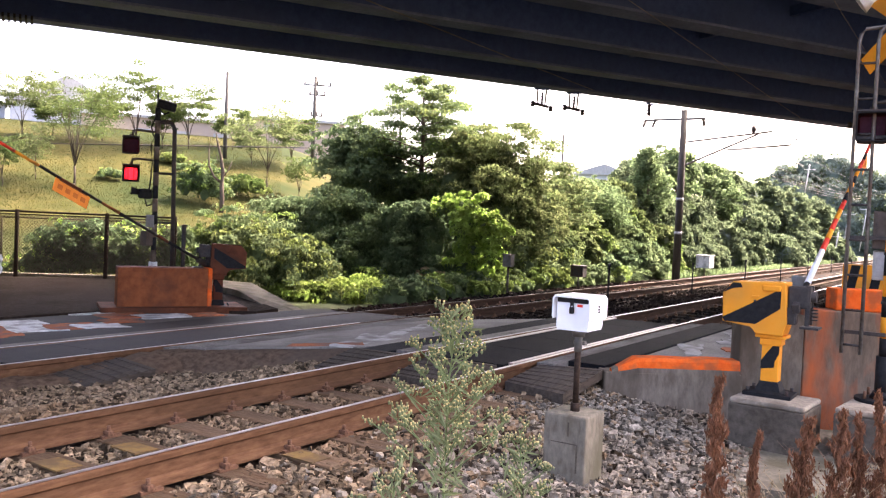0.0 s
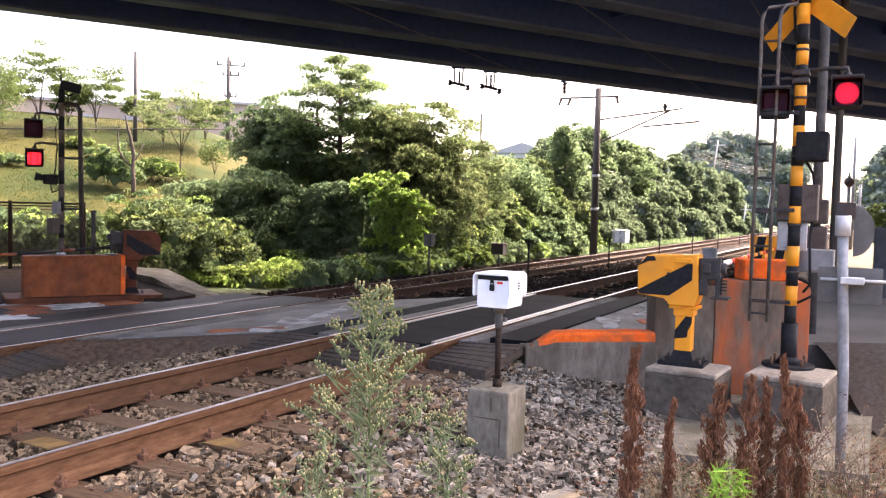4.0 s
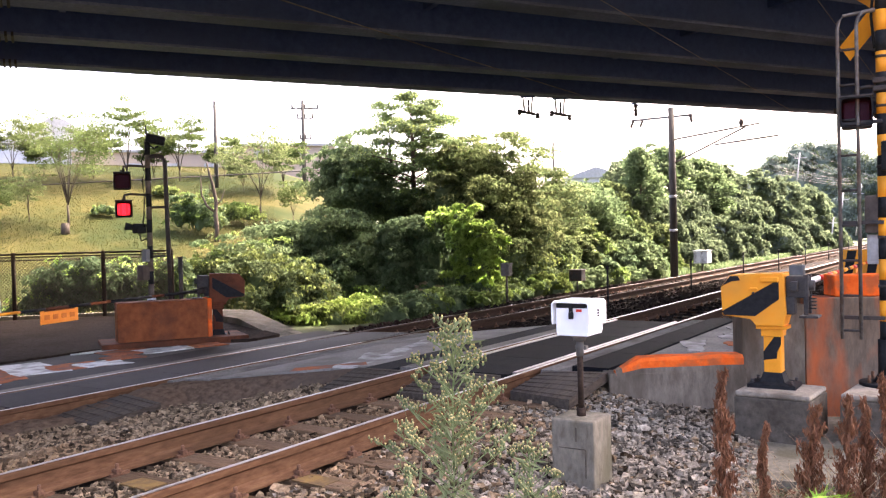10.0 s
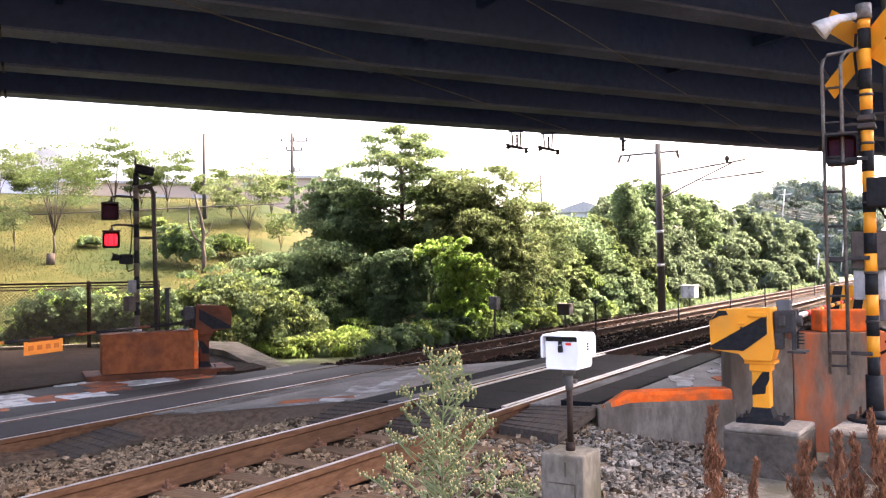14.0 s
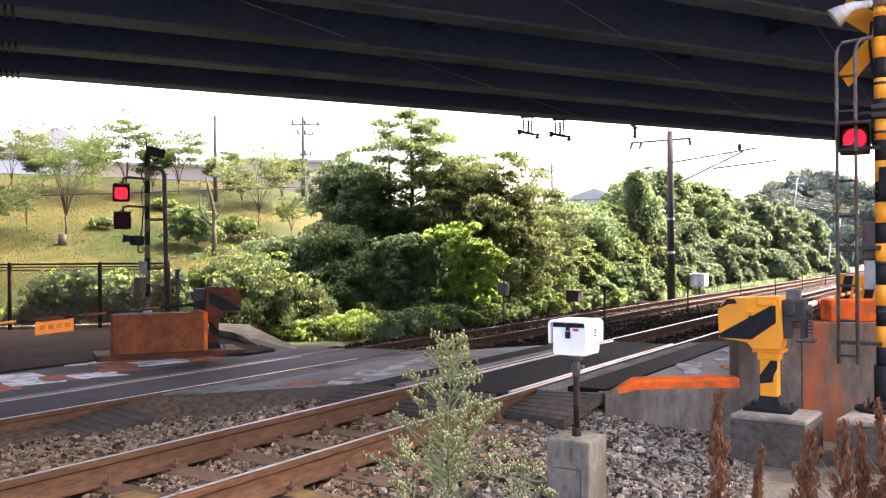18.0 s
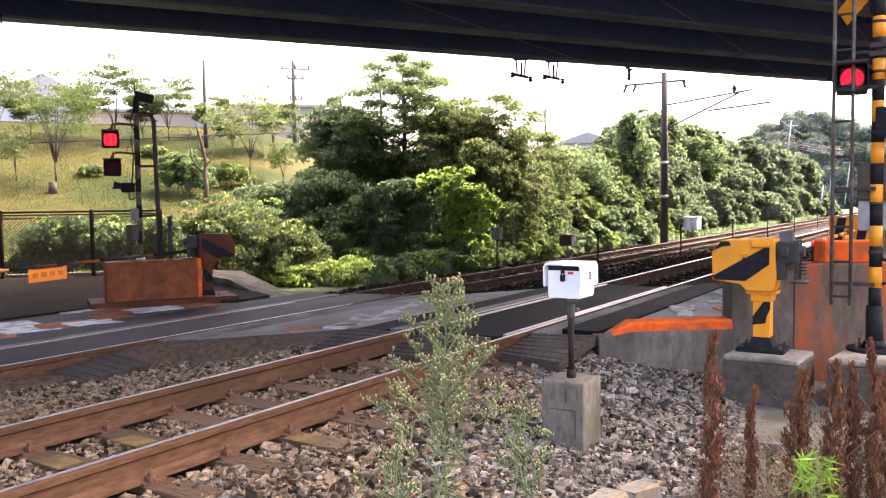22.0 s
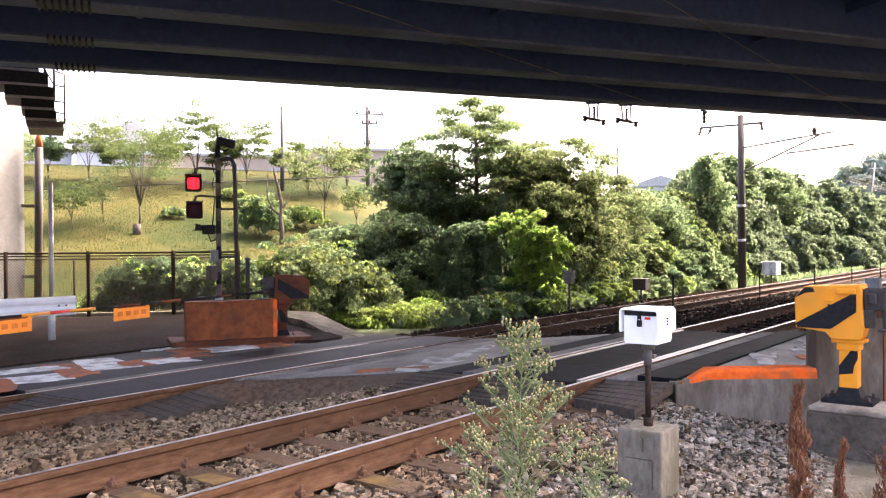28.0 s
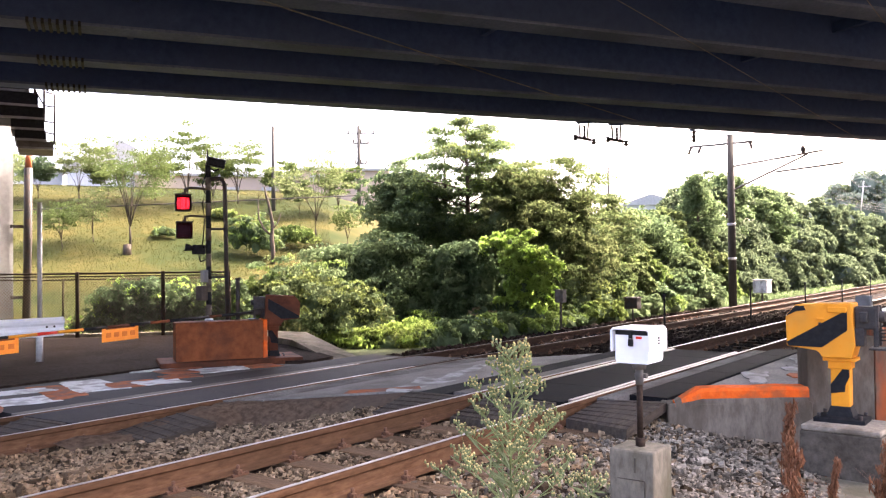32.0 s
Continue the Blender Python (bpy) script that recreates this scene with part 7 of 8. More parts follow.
for k, (az0, az1, el0, el1) in enumerate(((63.15, 61.15, 7.25, 7.75), (63.3, 61.55, 7.75, 8.4), (63.5, 61.65, 8.4, 9.05), (64.4, 61.7, 9.05, 9.8), (65.6, 62.0, 9.8, 10.65), (67.0, 62.5, 10.65, 11.6), (68.0, 63.2, 11.6, 12.6))):
    out = Vector((math.cos(radians(az1)), math.sin(radians(az1)), 0)) * 1.3
    a_, b_, c_, d_ = stair_at(az0, el0), stair_at(az1, el0), stair_at(az1, el1 - 0.02), stair_at(az0, el1 - 0.02)
    bm = bmesh.new()
    prism(bm, [a_, b_, c_, d_], out)
    tread = part("landing" if k == 0 else "tread", bm, M_BROWNGREY if k == 0 else M_BLACK, stair, "dull brown landing" if k == 0 else "")
    e_ = stair_at(az0, el0, STAIR_D - 0.06), stair_at(az1 - 0.02, el0, STAIR_D - 0.06)
    bm = bmesh.new()
    prism(bm, [e_[0], e_[1], e_[1] + Vector((0, 0, 0.05)), e_[0] + Vector((0, 0, 0.05))], out * 0.045)
    part("nosing", bm, M_GREYBOX, tread, "pale lower edge")
for az_, el0, el1 in ((62.75, 11.5, 12.9), (62.2, 10.5, 12.2), (61.68, 8.9, 11.7), (61.1, 7.6, 10.6)):
    bm = bmesh.new()
    tube(bm, [stair_at(az_, el0), stair_at(az_ - 0.03, el1)], 0.03 if az_ > 61.2 else 0.024, 6)
    part("railing_post", bm, M_DARKMETAL, stair)
for (az0, el0), (az1, el1) in (((61.68, 10.75), (61.08, 10.6)), ((61.68, 9.9), (61.08, 9.85)), ((61.68, 8.95), (61.08, 8.9)), ((61.68, 8.3), (61.08, 8.2)), ((62.75, 12.7), (61.68, 10.75)), ((62.75, 11.9), (61.68, 9.9))):
    bm = bmesh.new()
    tube(bm, [stair_at(az0, el0), stair_at(az1, el1)], 0.018, 6)
    part("railing_bar", bm, M_DARKMETAL, stair)
for az_ in (61.68, 62.75):
    bm = bmesh.new()
    tube(bm, [stair_at(az_, 10.7), Vector((*polar(az_, STAIR_D), BRIDGE_Z + 1.55))], 0.02, 6)
    part("hanger", bm, M_DARKMETAL, stair)

# hazy wood at the end of the line, far wires and masts
def far_wood(name, dist, tops, n, leaf, label, mat):
    blobs = []
    rw = random.Random(len(tops))
    for az, el in tops:
        for row in range(4):
            top = ray_z(el, dist) * (1 - 0.24 * row) - rw.uniform(0, 0.6)
            r = dist * rw.uniform(0.014, 0.022)
            x, y = polar(az + rw.uniform(-0.35, 0.35), dist - 2.5 * row + rw.uniform(-1, 1))
            blobs.append((x, y, top - r, r, r, r * rw.uniform(0.85, 1.15)))
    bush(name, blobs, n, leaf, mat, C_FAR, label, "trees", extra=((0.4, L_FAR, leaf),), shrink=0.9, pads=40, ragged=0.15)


# The wood's hazy look is in its leaf and core colours.
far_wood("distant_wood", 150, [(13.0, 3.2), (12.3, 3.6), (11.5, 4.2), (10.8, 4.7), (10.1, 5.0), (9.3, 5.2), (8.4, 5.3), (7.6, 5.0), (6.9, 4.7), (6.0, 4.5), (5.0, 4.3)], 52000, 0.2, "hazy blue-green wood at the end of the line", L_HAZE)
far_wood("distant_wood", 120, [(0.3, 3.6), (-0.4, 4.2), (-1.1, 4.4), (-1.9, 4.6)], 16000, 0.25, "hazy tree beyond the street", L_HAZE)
bush("street_hedge", [(34, -0.4, 0.9, 1.6, 1.0, 1.0), (34, -1.6, 1.0, 1.6, 1.2, 1.1), (33, -3.2, 1.0, 1.6, 1.2, 1.1)], 8000, 0.07, L_BRIGHT, C_DARK, "bright green hedge behind the dark wall", "hedge")
for k, (az0, el0, az1, el1) in enumerate(((11.5, 4.1, 7.0, 2.95), (11.4, 3.9, 6.9, 2.8), (11.3, 3.7, 6.8, 2.65), (11.2, 3.5, 6.8, 2.55), (10.6, 4.9, 8.0, 3.3))):
    wire([(*polar(az0, 95), ray_z(el0, 95)), (*polar(az1, 120), ray_z(el1, 120))], 0.018, "pale distant overhead wire", 0.35, M_GALVDARK)
for az, dist, el0, el1 in ((9.95, 100, 3.1, 4.7), (6.7, 120, -0.3, 2.6), (8.1, 90, -1.0, 0.6), (7.6, 100, 0.0, 2.1)):
    q = thing("line_mast", (*polar(az, dist), ray_z(el0, dist)), "thin pale mast beside the line", "mast", "distant line masts")
    h = ray_z(el1, dist) - ray_z(el0, dist)
    bm = bmesh.new()
    tube(bm, [(0, 0, -0.5), (0, -h * 0.12, h)], 0.07, 6)
    part("pole", bm, M_GALV, q)
    bm = bmesh.new()
    box(bm, (0, -0.4, h * 0.8), (0.08, 1.2, 0.08))
    part("bracket", bm, M_GALV, q)

def on_slope(az, el):
    """How far out a sight line of that bearing and height angle meets the rising ground."""
    dist = 24.0
    while dist < 85 and ray_z(el, dist) > float(ground_height(*polar(az, dist))):
        dist += 0.25
    return dist


L_SLOPE = leafmat("young_tree_leaf", (0.066, 0.0968, 0.0317), (0.106, 0.136, 0.044), (0.0924, 0.11, 0.0396), 0.5)
# slope trees: bearing, distance, top, crown reach
SLOPE = ((56.7, 1.25, 8.0, 2.5, 11), (59.7, 4.0, 7.6, 2.2, 12), (53.2, 3.7, 9.2, 2.2, 13), (50.0, 4.1, 8.1, 2.2, 14), (44.9, 1.6, 7.3, 2.5, 15), (47.2, 4.3, 6.8, 1.7, 16), (62.0, 4.2, 6.6, 1.5, 17),
         (64.5, 3.0, 7.2, 2.2, 18), (55.2, 4.2, 7.2, 1.8, 19), (42.8, 1.05, 3.9, 1.4, 20), (58.9, 1.6, 4.6, 1.3, 21), (58.0, 4.2, 6.6, 1.5, 22), (60.7, 1.0, 3.9, 1.2, 23), (46.0, 3.2, 5.4, 1.3, 24), (51.6, 4.0, 6.8, 1.5, 25), (43.4, 3.2, 6.4, 1.8, 26))


def vase_tree(x, y, z0, height, reach, mat, leaf, per, seed):
    """A short trunk that forks low into stems spreading upwards, with airy flat tiers of leaves."""
    rr = random.Random(seed)
    ob = thing("slope_tree", (x, y, z0), "light open-crowned young tree on the grassy slope", "tree", "young trees on the slope")
    bm = bmesh.new()
    fork = height * rr.uniform(0.16, 0.26)
    r0 = 0.0125 * height
    tube(bm, [(0, 0, 0), (rr.uniform(-0.05, 0.05), 0, fork * 0.5), (0, rr.uniform(-0.05, 0.05), fork)], [r0, r0 * 0.8, r0 * 0.75], 8)
    sprays = []
    n = 6 + seed % 3
    for k in range(n):
        a = 6.283 * k / n + rr.uniform(-0.4, 0.4)
        u, top = rr.uniform(0.25, 1.0), height * rr.uniform(0.7, 1.0)
        if k == 0:
            u, top = 0.12, height
        d, side = Vector((math.cos(a), math.sin(a), 0)), Vector((-math.sin(a), math.cos(a), 0))
        sway = rr.uniform(-0.2, 0.2) * reach
        pts = [Vector((0, 0, fork)) + d * (reach * u * 0.8 * q ** 1.25) + side * sway * q * (1 - q) * 2 + Vector((0, 0, (top - fork) * q ** 0.9)) for q in (0, 0.2, 0.4, 0.6, 0.8, 1.0)]
        tube(bm, pts, [r0 * 0.5, r0 * 0.42, r0 * 0.34, r0 * 0.25, r0 * 0.16, r0 * 0.08], 6)
        sprays.append((pts[5], 0.7))
        for j in (2, 3, 3, 4, 4, 5):
            b = a + rr.uniform(-1.6, 1.6)
            ln = reach * rr.uniform(0.25, 0.55) * (1.15 - 0.1 * j)
            q = pts[j] + Vector((math.cos(b) * ln, math.sin(b) * ln, ln * rr.uniform(0.05, 0.4)))
            tube(bm, [pts[j], pts[j].lerp(q, 0.5) + Vector((0, 0, 0.06 * ln)), q], [r0 * 0.16, r0 * 0.11, r0 * 0.06], 4)
            sprays.append((q, rr.uniform(0.6, 1.0)))
    part("trunk", bm, M_BARK, ob)
    C, Nn = [], []
    for q, k in sprays:
        m = int(per * k * rr.uniform(0.5, 1.4))
        w = reach * 0.34 * k
        o = sphere_dirs(m) * (RNG.uniform(0.05, 1, (m, 1)) ** 0.6) * [w, w, w * 0.3]
        C.append(np.array(q[:]) + o)
        Nn.append(o * 0.5 + [0, 0, 0.8])
    shingled("crown", np.concatenate(C), np.concatenate(Nn), leaf, mat, ob, 0.55, 0.5, 0.3)


for az, foot, top, reach, seed in SLOPE:
    dist = on_slope(az, foot)
    x, y = polar(az, dist)
    z0 = float(ground_height(x, y)) - 0.1
    vase_tree(x, y, z0, max(1.5, ray_z(top, dist) - z0), reach, L_DARK if seed == 17 else L_SLOPE if seed % 3 else L_OLIVE, 0.0014 * dist, 45 if seed in (20, 21, 23) else 120, seed)
# bare trunk with a few shoots, and round shrubs
x, y = polar(47.8, on_slope(47.8, 0.1))
z0 = float(ground_height(x, y))
random.seed(77)
dead = thing("dead_tree", (x, y, z0 - 0.1), "bare grey pruned tree trunk among shrubs", "tree")
bm = bmesh.new()
tube(bm, [(0, 0, 0), (0.04, 0, 0.7), (-0.03, 0, 1.3), (0.03, 0, 1.9), (-0.1, 0.05, 2.7), (-0.28, 0.1, 3.3), (-0.36, 0.12, 3.7)], [0.12, 0.1, 0.095, 0.09, 0.07, 0.05, 0.03], 8)
tube(bm, [(0.0, 0, 1.4), (-0.3, 0.22, 1.7), (-0.5, 0.35, 2.2), (-0.55, 0.35, 2.9), (-0.5, 0.32, 3.5)], [0.06, 0.055, 0.045, 0.035, 0.02], 6)
tube(bm, [(0.02, 0, 1.7), (0.2, -0.15, 2.0), (0.35, -0.25, 2.5)], [0.045, 0.035, 0.018], 6)
tube(bm, [(-0.03, 0, 2.3), (-0.2, 0.12, 2.5), (-0.25, 0.16, 2.75)], [0.04, 0.03, 0.02], 6)
part("trunk", bm, M_BARK, dead)
for az, foot, w, h, nleaf, mt in ((49.2, 0.6, 1.05, 2.1, 3000, L_MID), (48.3, 0.5, 0.7, 1.5, 1400, L_MID), (46.4, 1.1, 1.0, 1.1, 1900, L_BRIGHT), (51.0, 3.0, 0.7, 0.6, 700, L_BRIGHT), (54.6, 1.8, 0.6, 0.5, 500, L_MID)):
    x, y = polar(az, on_slope(az, foot))
    z0 = float(ground_height(x, y))
    bush("slope_shrub", [(x, y, z0 + h * 0.5, w * 0.8, w * 0.8, h * 0.42), (x + 0.4 * w, y - 0.5 * w, z0 + h * 0.35, w * 0.6, w * 0.6, h * 0.34), (x - 0.4 * w, y + 0.4 * w, z0 + h * 0.4, w * 0.55, w * 0.55, h * 0.4)], nleaf, 0.085, mt, C_DARK, "rounded green shrub on the grassy slope", "shrub", "shrubs on the slope", extra=((0.3, L_BRIGHT, 0.07),), pads=24, ragged=0.45)
bm = bmesh.new()
x, y = polar(56.9, on_slope(56.9, 0.8))
z0 = float(ground_height(x, y))
tube(bm, [(x, y, z0 - 0.1), (x, y, z0 + 0.45)], [0.2, 0.17], 10)
solid("tree_stump", bm, M_BARK, "sawn grey tree stump in dry grass", "stump")


# grass blades over the slope and verge
def grass(name, n, pick, size, mat, label):
    x, y = pick(n)
    z = ground_height(x, y) - 0.02
    h = size * RNG.uniform(0.5, 1.3, n)
    a = RNG.uniform(0, 6.28, n)
    w = h * 0.07 + 0.004
    lean = RNG.normal(0, 0.35, (n, 2)) * h[:, None]
    b0 = np.stack([x - np.cos(a) * w, y - np.sin(a) * w, z], 1)
    b1 = np.stack([x + np.cos(a) * w, y + np.sin(a) * w, z], 1)
    tp = np.stack([x + lean[:, 0], y + lean[:, 1], z + h], 1)
    v = np.stack([b0, b1, tp], 1).reshape(-1, 3)
    ob = raw_mesh(name, v, np.arange(3 * n).reshape(-1, 3), mat)
    return tagged(ob, label, "grass", kind="stuff")


L_DRYGRASS = leafmat("dry_grass_blade", (0.04, 0.046, 0.013), (0.08, 0.072, 0.02), (0.025, 0.038, 0.011), 0.3)


def pick_slope(n):
    az, d = RNG.uniform(44, 68, n), RNG.uniform(24, 66, n) ** 1.0
    return d * np.cos(np.radians(az)), d * np.sin(np.radians(az))


def pick_verge(n):
    return RNG.uniform(33, 75, n), RNG.uniform(10.6, 12.0, n)


grass("slope_grass", 120000, pick_slope, 0.075, L_DRYGRASS, "dry yellow-green grass on the slope")
grass("verge_grass", 14000, pick_verge, 0.3, L_MID, "fresh green weeds along the far track")


# ---- foreground weeds ----
def weed(name, at, height, seed, label, spread=0.42, nb=20, tip=None):
    rr = random.Random(seed)
    ob = thing(name, at, label, "weed", "flowering weeds in the gravel")
    bm = bmesh.new()
    lean = (rr.uniform(-0.03, 0.03) * 0.4, rr.uniform(-0.03, 0.03) * 0.4)
    if tip:
        lean = (tip[0] / 16, tip[1] / 16)
    stem = [Vector((lean[0] * k * k * 0.25 + 0.01 * math.sin(k * 1.7), lean[1] * k * k * 0.25 + 0.01 * math.cos(k * 1.3), height * k / 8)) for k in range(9)]
    tube(bm, stem, [0.009 - 0.0008 * k for k in range(9)], 6)
    LC, LN, FC = [], [], []
    for k in range(nb):
        t = 0.36 + 0.62 * (k + rr.random()) / nb
        i = min(int(t * 8), 7)
        p = stem[i].lerp(stem[i + 1], t * 8 - i)
        a = k * 2.399 + rr.uniform(-0.4, 0.4)
        L = spread * (1.08 - t) ** 1.05 * rr.uniform(0.75, 1.15) + 0.025
        d = Vector((math.cos(a), math.sin(a), 0))
        q1 = p + d * L * 0.5 + Vector((0, 0, L * 0.42))
        q2 = p + d * L * 0.98 + Vector((0, 0, L * 0.8))
        tube(bm, [p, q1, q2], [0.004, 0.0032, 0.0022], 4)
        for j in range(int(5 + L * 20)):
            b = q1.lerp(q2, rr.uniform(0.35, 1.05)) if rr.random() < 0.85 else p.lerp(q1, rr.uniform(0.5, 1.0))
            aa = rr.uniform(0, 6.28)
            ln = rr.uniform(0.02, 0.055)
            ee = b + Vector((math.cos(aa) * 0.6, math.sin(aa) * 0.6, rr.uniform(0.5, 1.1))) * ln
            tube(bm, [b, ee], [0.0016, 0.0012], 3, False)
            for _ in range(rr.choice((1, 2, 3, 4))):
                FC.append((ee.x + rr.gauss(0, 0.012), ee.y + rr.gauss(0, 0.012), ee.z + rr.gauss(0, 0.009)))
        for j in range(2):
            b = p.lerp(q2, rr.uniform(0, 1))
            LC.append((b.x + rr.uniform(-0.03, 0.03), b.y + rr.uniform(-0.03, 0.03), b.z))
            LN.append((rr.uniform(-1, 1), rr.uniform(-1, 1), 0.5))
    part("stem", bm, M_WEEDSTEM, ob)
    for k in range(int(150 * height)):
        t = rr.uniform(0.02, 0.7)
        i = min(int(t * 8), 7)
        p = stem[i].lerp(stem[i + 1], t * 8 - i)
        a = rr.uniform(0, 6.28)
        L = rr.uniform(0.04, 0.12)
        LC.append((p.x + math.cos(a) * L * 0.8, p.y + math.sin(a) * L * 0.8, p.z + L * rr.uniform(-0.1, 0.7)))
        LN.append((math.cos(a + 1.57), math.sin(a + 1.57), rr.uniform(0.2, 1)))
    leaves_mesh("leaves", np.array(LC), np.array(LN, float), 0.06, L_GREY, ob, 0.4, 0.12)
    FC = np.array(FC)
    n = len(FC)
    # each head: a green cup below a cream tuft
    for nm, mat, dz, r, rz in (("flower_head", L_FLOWER, 0.005, 0.0048, 1.0), ("bud", L_GREY, -0.004, 0.006, 1.6)):
        v = ICO_V[None] * [r, r, r * rz] * RNG.uniform(0.75, 1.3, (n, 1, 1)) + FC[:, None] + [0, 0, dz]
        f = (ICO_F[None] + (np.arange(n) * len(ICO_V))[:, None, None]).reshape(-1, 3)
        tagged(raw_mesh(nm, v.reshape(-1, 3), f, mat, ob), kind="stuff")


M_LICHEN = surface("lichened_concrete", (0.2, 0.175, 0.14), (0.36, 0.315, 0.25), 0.95, scale=22, bump=0.4, c3=(0.34, 0.23, 0.1), big=6, amount=0.5, spec=0.05)
M_WEEDSTEM = surface("weed_stem", (0.12, 0.17, 0.07), (0.2, 0.25, 0.11), 0.8, scale=30, bump=0.1)
weed("flowering_weed", (3.5, 2.2, -0.46), 1.38, 5, "tall grey-green weed with cream flower heads", 0.52, 42, (0.0, -0.02))
weed("flowering_weed", (3.98, 1.98, -0.5), 0.74, 6, "small grey-green weed with cream flower heads", 0.3, 14)
weed("flowering_weed", (3.2, 2.3, -0.46), 0.72, 9, "short grey-green weed in the gravel", 0.26, 10)


def dry_stalk(at, height, r, seed):
    rr = random.Random(seed)
    ob = thing("dry_weed_stalk", at, "dry red-brown weed stalk thick with dead leaves", "dry weed", "dry weed stalks")
    bm = bmesh.new()
    lean = (rr.uniform(-0.05, 0.05), rr.uniform(-0.05, 0.05))
    pts = [Vector((lean[0] * k / 7 + 0.012 * math.sin(k + seed) * k / 5, lean[1] * k / 7 + 0.012 * math.cos(k * 1.3 + seed) * k / 5, height * k / 7)) for k in range(8)]
    tube(bm, pts, 0.006, 6)
    C, N, S = [], [], []
    k = 0
    while k < int(95 * height):
        t = 0.06 + 0.94 * k / (95 * height)
        i = min(int(t * 7), 6)
        p = pts[i].lerp(pts[i + 1], t * 7 - i)
        a = rr.uniform(0, 6.28)
        L = r * rr.uniform(0.7, 1.1) * (0.45 + 0.75 * math.sin(min(1, t * 1.15) * math.pi) ** 0.5) * (0.9 + 0.15 * math.sin(t * 9 + seed) ** 2)
        e = p + Vector((math.cos(a) * L, math.sin(a) * L, L * rr.uniform(0.2, 1.4)))
        tube(bm, [p, e], [0.002, 0.001], 3, False)
        for j in range(rr.randint(20, 34)):
            q = p.lerp(e, rr.uniform(0.1, 1.05))
            C.append((q.x + rr.gauss(0, 0.005), q.y + rr.gauss(0, 0.005), q.z + rr.gauss(0, 0.006)))
            N.append((math.cos(a), math.sin(a), 0.2))
        k += 1
    part("stem", bm, M_RUST, ob)
    leaves_mesh("dead_leaves", np.array(C), np.array(N), 0.026, L_BROWN, ob, 1.0, 0.2, 0.75)


for i, (az, dist, top, r, base) in enumerate(((14.4, 4.85, -9.07, 0.036, -0.6), (12.0, 5.3, -12.05, 0.018, -0.62), (9.1, 5.5, -10.8, 0.048, -0.62), (6.9, 5.5, -10.3, 0.04, -0.62), (5.9, 5.7, -10.4, 0.032, -0.62), (4.6, 5.7, -8.8, 0.034, -0.62), (3.6, 5.9, -10.7, 0.036, -0.62))):
    x, y = polar(az, dist)
    dry_stalk((x, y, base), ray_z(top, dist) - base, r * 1.5, 30 + i)


# dry twigs, straw and fresh shoots by the foundations
def twig_clump(at, n, h, spread, mat, seed, label, name="dry_twigs"):
    rr = random.Random(seed)
    ob = thing(name, at, label, "weed", "dry weeds by the foundations")
    bm = bmesh.new()
    C, N = [], []
    for k in range(n):
        a = rr.uniform(0, 6.28)
        b = Vector((math.cos(a), math.sin(a), 0)) * rr.uniform(0, spread * 0.4)
        L = h * rr.uniform(0.5, 1.15)
        d = Vector((math.cos(a) * rr.uniform(0, 0.55), math.sin(a) * rr.uniform(0, 0.55), 1))
        p1, p2 = b + d * L * 0.5, b + d * L * 0.9 + Vector((math.cos(a), math.sin(a), -0.2)) * L * 0.18
        tube(bm, [b, p1, p2], [0.003, 0.0022, 0.0012], 3, False)
        for j in range(5):
            q = p1.lerp(p2, rr.uniform(-0.5, 1))
            e = q + Vector((rr.uniform(-1, 1), rr.uniform(-1, 1), rr.uniform(0, 1))) * 0.06
            tube(bm, [q, e], [0.0014, 0.001], 3, False)
            C.append(e[:])
            N.append((0, 0, 1))
    tagged(part("twig", bm, mat, ob), kind="stuff")
    C = np.repeat(np.array(C), 3, 0)
    stuffed = leaves_mesh("seed_tuft", C + RNG.normal(0, 0.01, C.shape), np.zeros_like(C) + [0, 0, 1.0], 0.012, mat, ob, 1.0, 0.4)
    tagged(stuffed, kind="stuff")


for i, (x, y, n, h, s, m) in enumerate(((5.3, 1.0, 26, 0.5, 0.5, L_STRAW), (5.7, 0.75, 30, 0.6, 0.5, L_STRAW), (6.0, 0.5, 34, 0.75, 0.5, L_TWIG), (6.1, 0.2, 34, 0.8, 0.5, L_STRAW), (5.9, 0.0, 30, 0.7, 0.5, L_TWIG), (5.1, 1.25, 20, 0.35, 0.5, L_STRAW), (6.6, 0.55, 26, 0.6, 0.5, L_TWIG))):
    twig_clump((x, y, -0.62), n, h, s, m, 50 + i, "tangle of dry twigs and seed heads")
lime = thing("green_shoot", (4.95, 0.71, -0.74), "fresh lime-green leafy shoot among dry weeds", "weed")
bm = bmesh.new()
tube(bm, [(0, 0, 0), (0.01, 0.0, 0.3), (0.0, -0.02, 0.62)], [0.008, 0.006, 0.003], 6)
part("stem", bm, M_WEEDSTEM, lime)
C, N = [], []
rl = random.Random(4)
for k in range(150):
    t = rl.uniform(0.1, 1) ** 0.5
    a = rl.uniform(0, 6.28)
    L = 0.1 * (1.25 - 0.5 * t)
    C.append((math.cos(a) * L, math.sin(a) * L - 0.02 * t, 0.6 * t + rl.uniform(-0.01, 0.05)))
    N.append((-math.sin(a), math.cos(a), 0.9))
leaves_mesh("leaves", np.array(C), np.array(N), 0.085, L_LIME, lime, 0.3, 0.075)

# cut post, yellow board and broken kerb in the near gravel
bm = bmesh.new()
box(bm, (3.02, 2.62, -0.4), (0.19, 0.19, 0.48), bevel=0.045)
solid("cut_post", bm, M_CONCDARK, "short weathered grey post in the gravel", "post")
bm = bmesh.new()
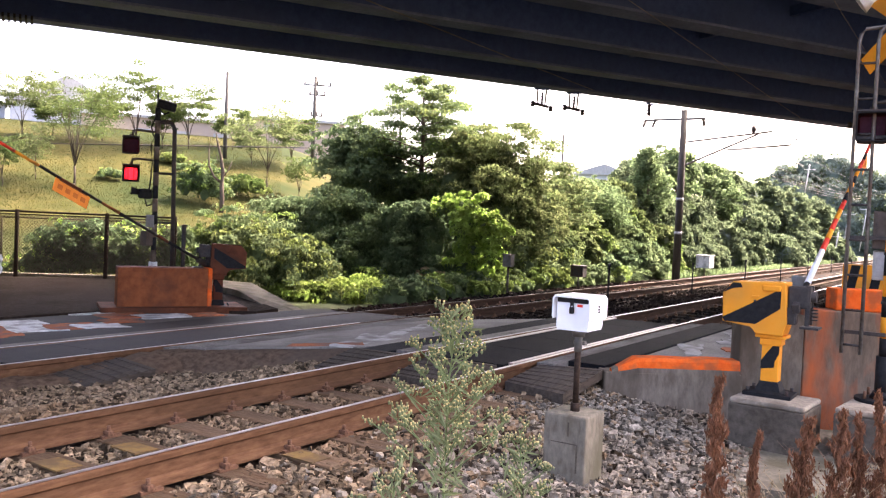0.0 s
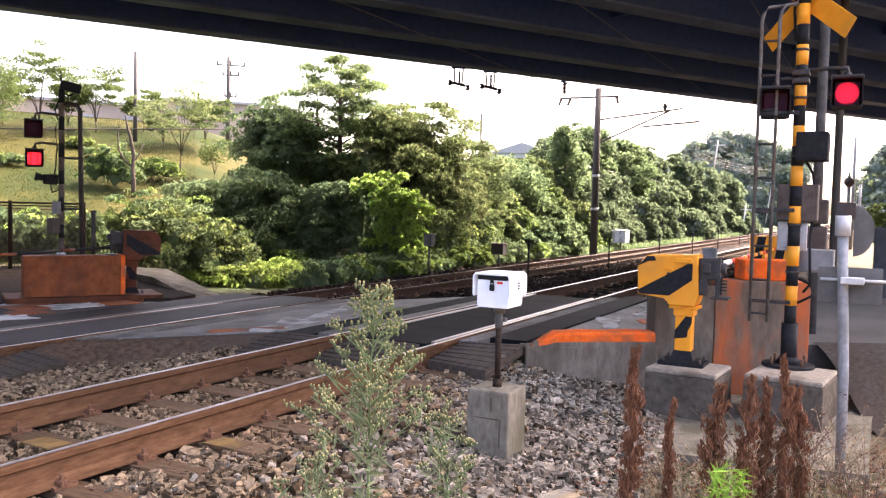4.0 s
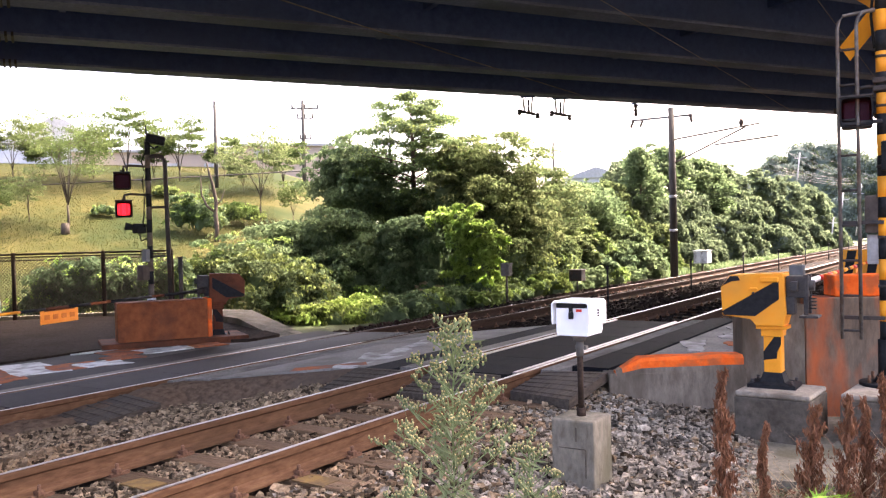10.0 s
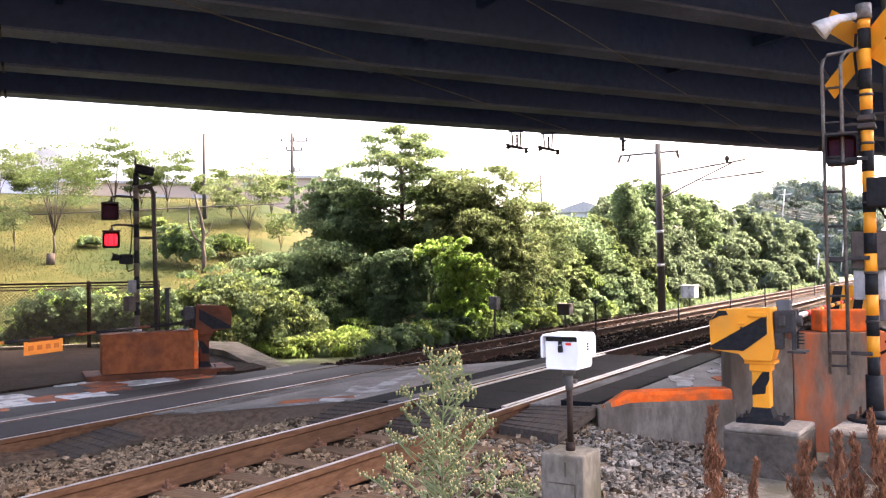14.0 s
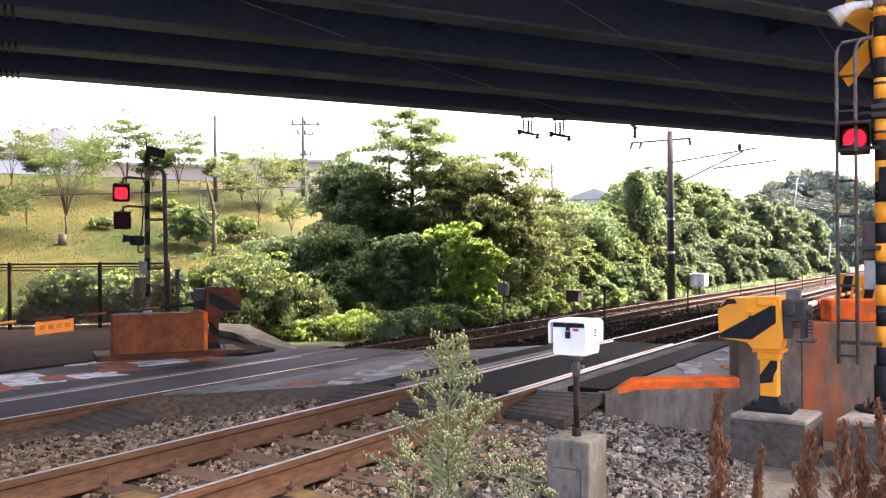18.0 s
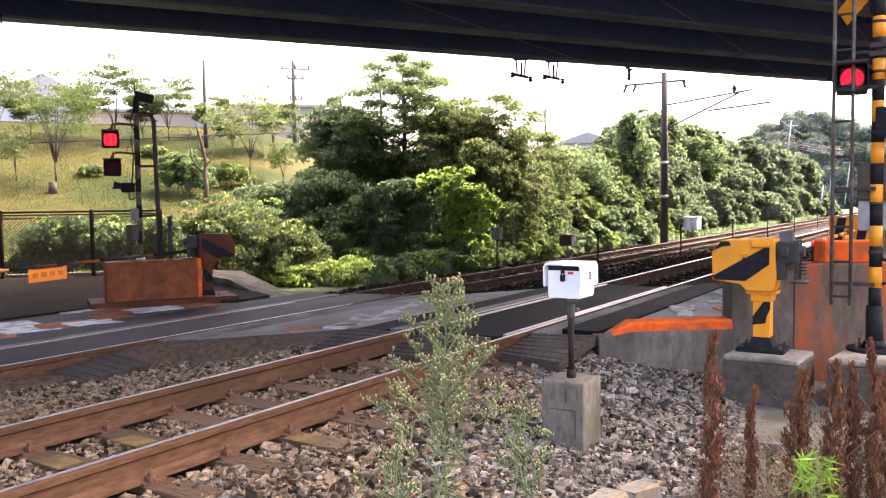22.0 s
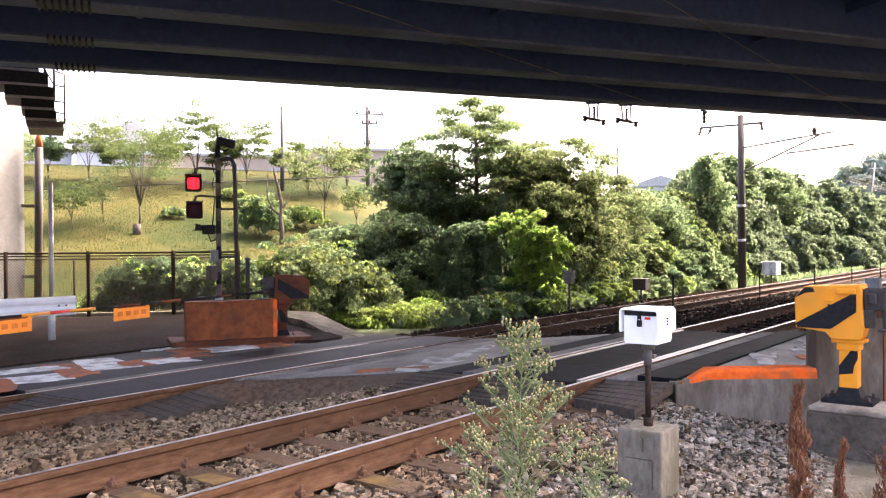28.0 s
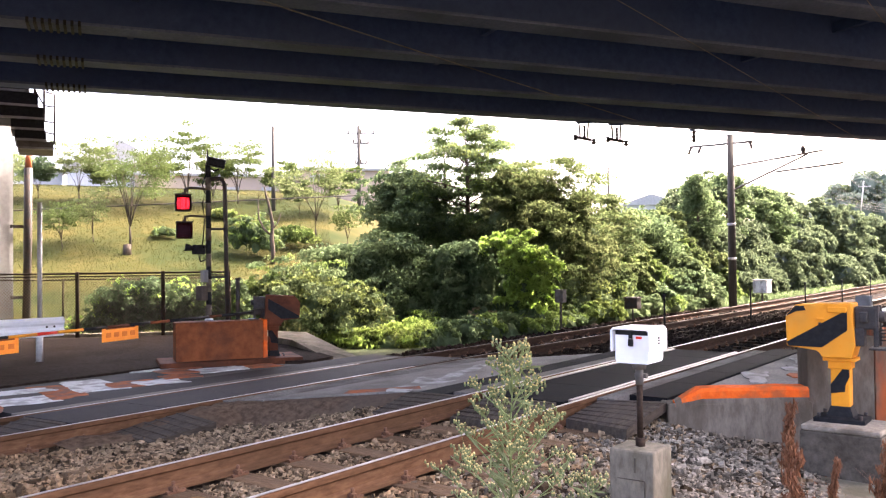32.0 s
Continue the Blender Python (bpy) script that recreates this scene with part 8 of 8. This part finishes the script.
box(bm, (0, 0, 0), (0.03, 0.34, 0.3), pose(3.42, 2.42, -0.42, -20, -24, 30), 0.006)
solid("yellow_board", bm, M_YELLOW, "yellow painted board leaning in the gravel", "board")
rk = random.Random(12)
for k, (x, y, ln) in enumerate(((4.1, 2.0, 0.3), (4.42, 1.93, 0.26), (4.72, 1.84, 0.3), (5.03, 1.74, 0.24))):
    bm = bmesh.new()
    box(bm, (0, 0, -0.03), (ln, 0.17, 0.14), bevel=0.02)
    for v in bm.verts:
        v.co += Vector((rk.uniform(-0.02, 0.02), rk.uniform(-0.02, 0.02), rk.uniform(-0.012, 0.012)))
    ob = solid("broken_kerb", bm, M_LICHEN, "broken kerb stone with yellow lichen in the gravel", "kerb", "broken kerb stones")
    ob.matrix_world = pose(x, y, -0.495, rk.uniform(-9, 9), rk.uniform(-8, 8), -16 + rk.uniform(-12, 12))


# dead leaves and straw on the soil
def litter(name, n, x0, x1, y0, y1, size, mat, label, aspect):
    x, y = RNG.uniform(x0, x1, n), RNG.uniform(y0, y1, n)
    c = np.stack([x, y, ground_height(x, y) + RNG.uniform(-0.01, 0.035, n)], 1)
    ob = leaves_mesh(name, c, np.zeros((n, 3)) + [0, 0, 1.0], size, mat, None, 0.45, aspect)
    tagged(ob, label, "litter", kind="stuff")


litter("straw", 9000, 3.6, 8.0, -0.9, 1.55, 0.05, L_STRAW, "dry straw lying on the soil", 0.05)
litter("dead_leaves", 5000, 3.6, 8.0, -0.9, 1.75, 0.022, L_BROWN, "dead brown leaves lying on the soil", 0.5)
litter("grass_tufts", 2500, 4.2, 7.2, -0.6, 1.3, 0.06, L_GREY, "sparse grey-green grass in the soil", 0.06)
st = stones("ballast_stones", 3.6, 7.6, -0.6, 1.5, 130, 0.017)
tagged(st, "loose stones scattered on the soil", "gravel", kind="stuff")


# ---- what moves ----
def motions():
    r = [(0, 23), (0.25, 19), (0.5, 14), (0.75, 10), (1.0, 6.5), (1.25, 3.6), (1.5, 1.6), (1.75, 0.5), (2.1, 0), (32, 0)]
    base = pose(8.2, 1.63, -0.1, 0, 0, -90).inverted()
    walk(arm_right, [(t, base @ pose(8.32, 1.42, 0.84, 0, -a, 0)) for t, a in r])
    l = [(0, 20), (0.25, 16.5), (0.5, 13), (0.75, 10), (1.0, 7.2), (1.25, 4.8), (1.5, 2.8), (1.75, 1.3), (2.0, 0.4), (2.4, 0), (32, 0)]
    base = pose(9.62, 10.62, -0.2, 0, 0, 140).inverted()
    walk(arm_left, [(t, base @ pose(9.3, 10.72, 0.58, 0, 0, ARM_L_RZ) @ pose(0, 0, 0, 0, -a, 0)) for t, a in l])
    start, half = 0.315, 0.6266
    for lens, m, phase in LAMPS:
        lit = phase == 1
        keys = [(0.0, 178 if lit else 0)]
        t = start
        while t < 31.8:
            lit = not lit
            f = 1 + FPS * t
            n = math.ceil(f)
            if (n - 2) % FPS == 0:
                n += 1 if not lit or f % 1 > 0.5 else -1
            new_a = 178 if lit else 0
            keys += [((n - 3) / FPS, 178 - new_a), ((n - 2) / FPS, 89), ((n - 1) / FPS, new_a)]
            t += half
        keys.append((32.0, keys[-1][1]))
        walk(lens, [(tt, m @ pose(0, 0, 0, 0, 0, a)) for tt, a in keys])


motions()
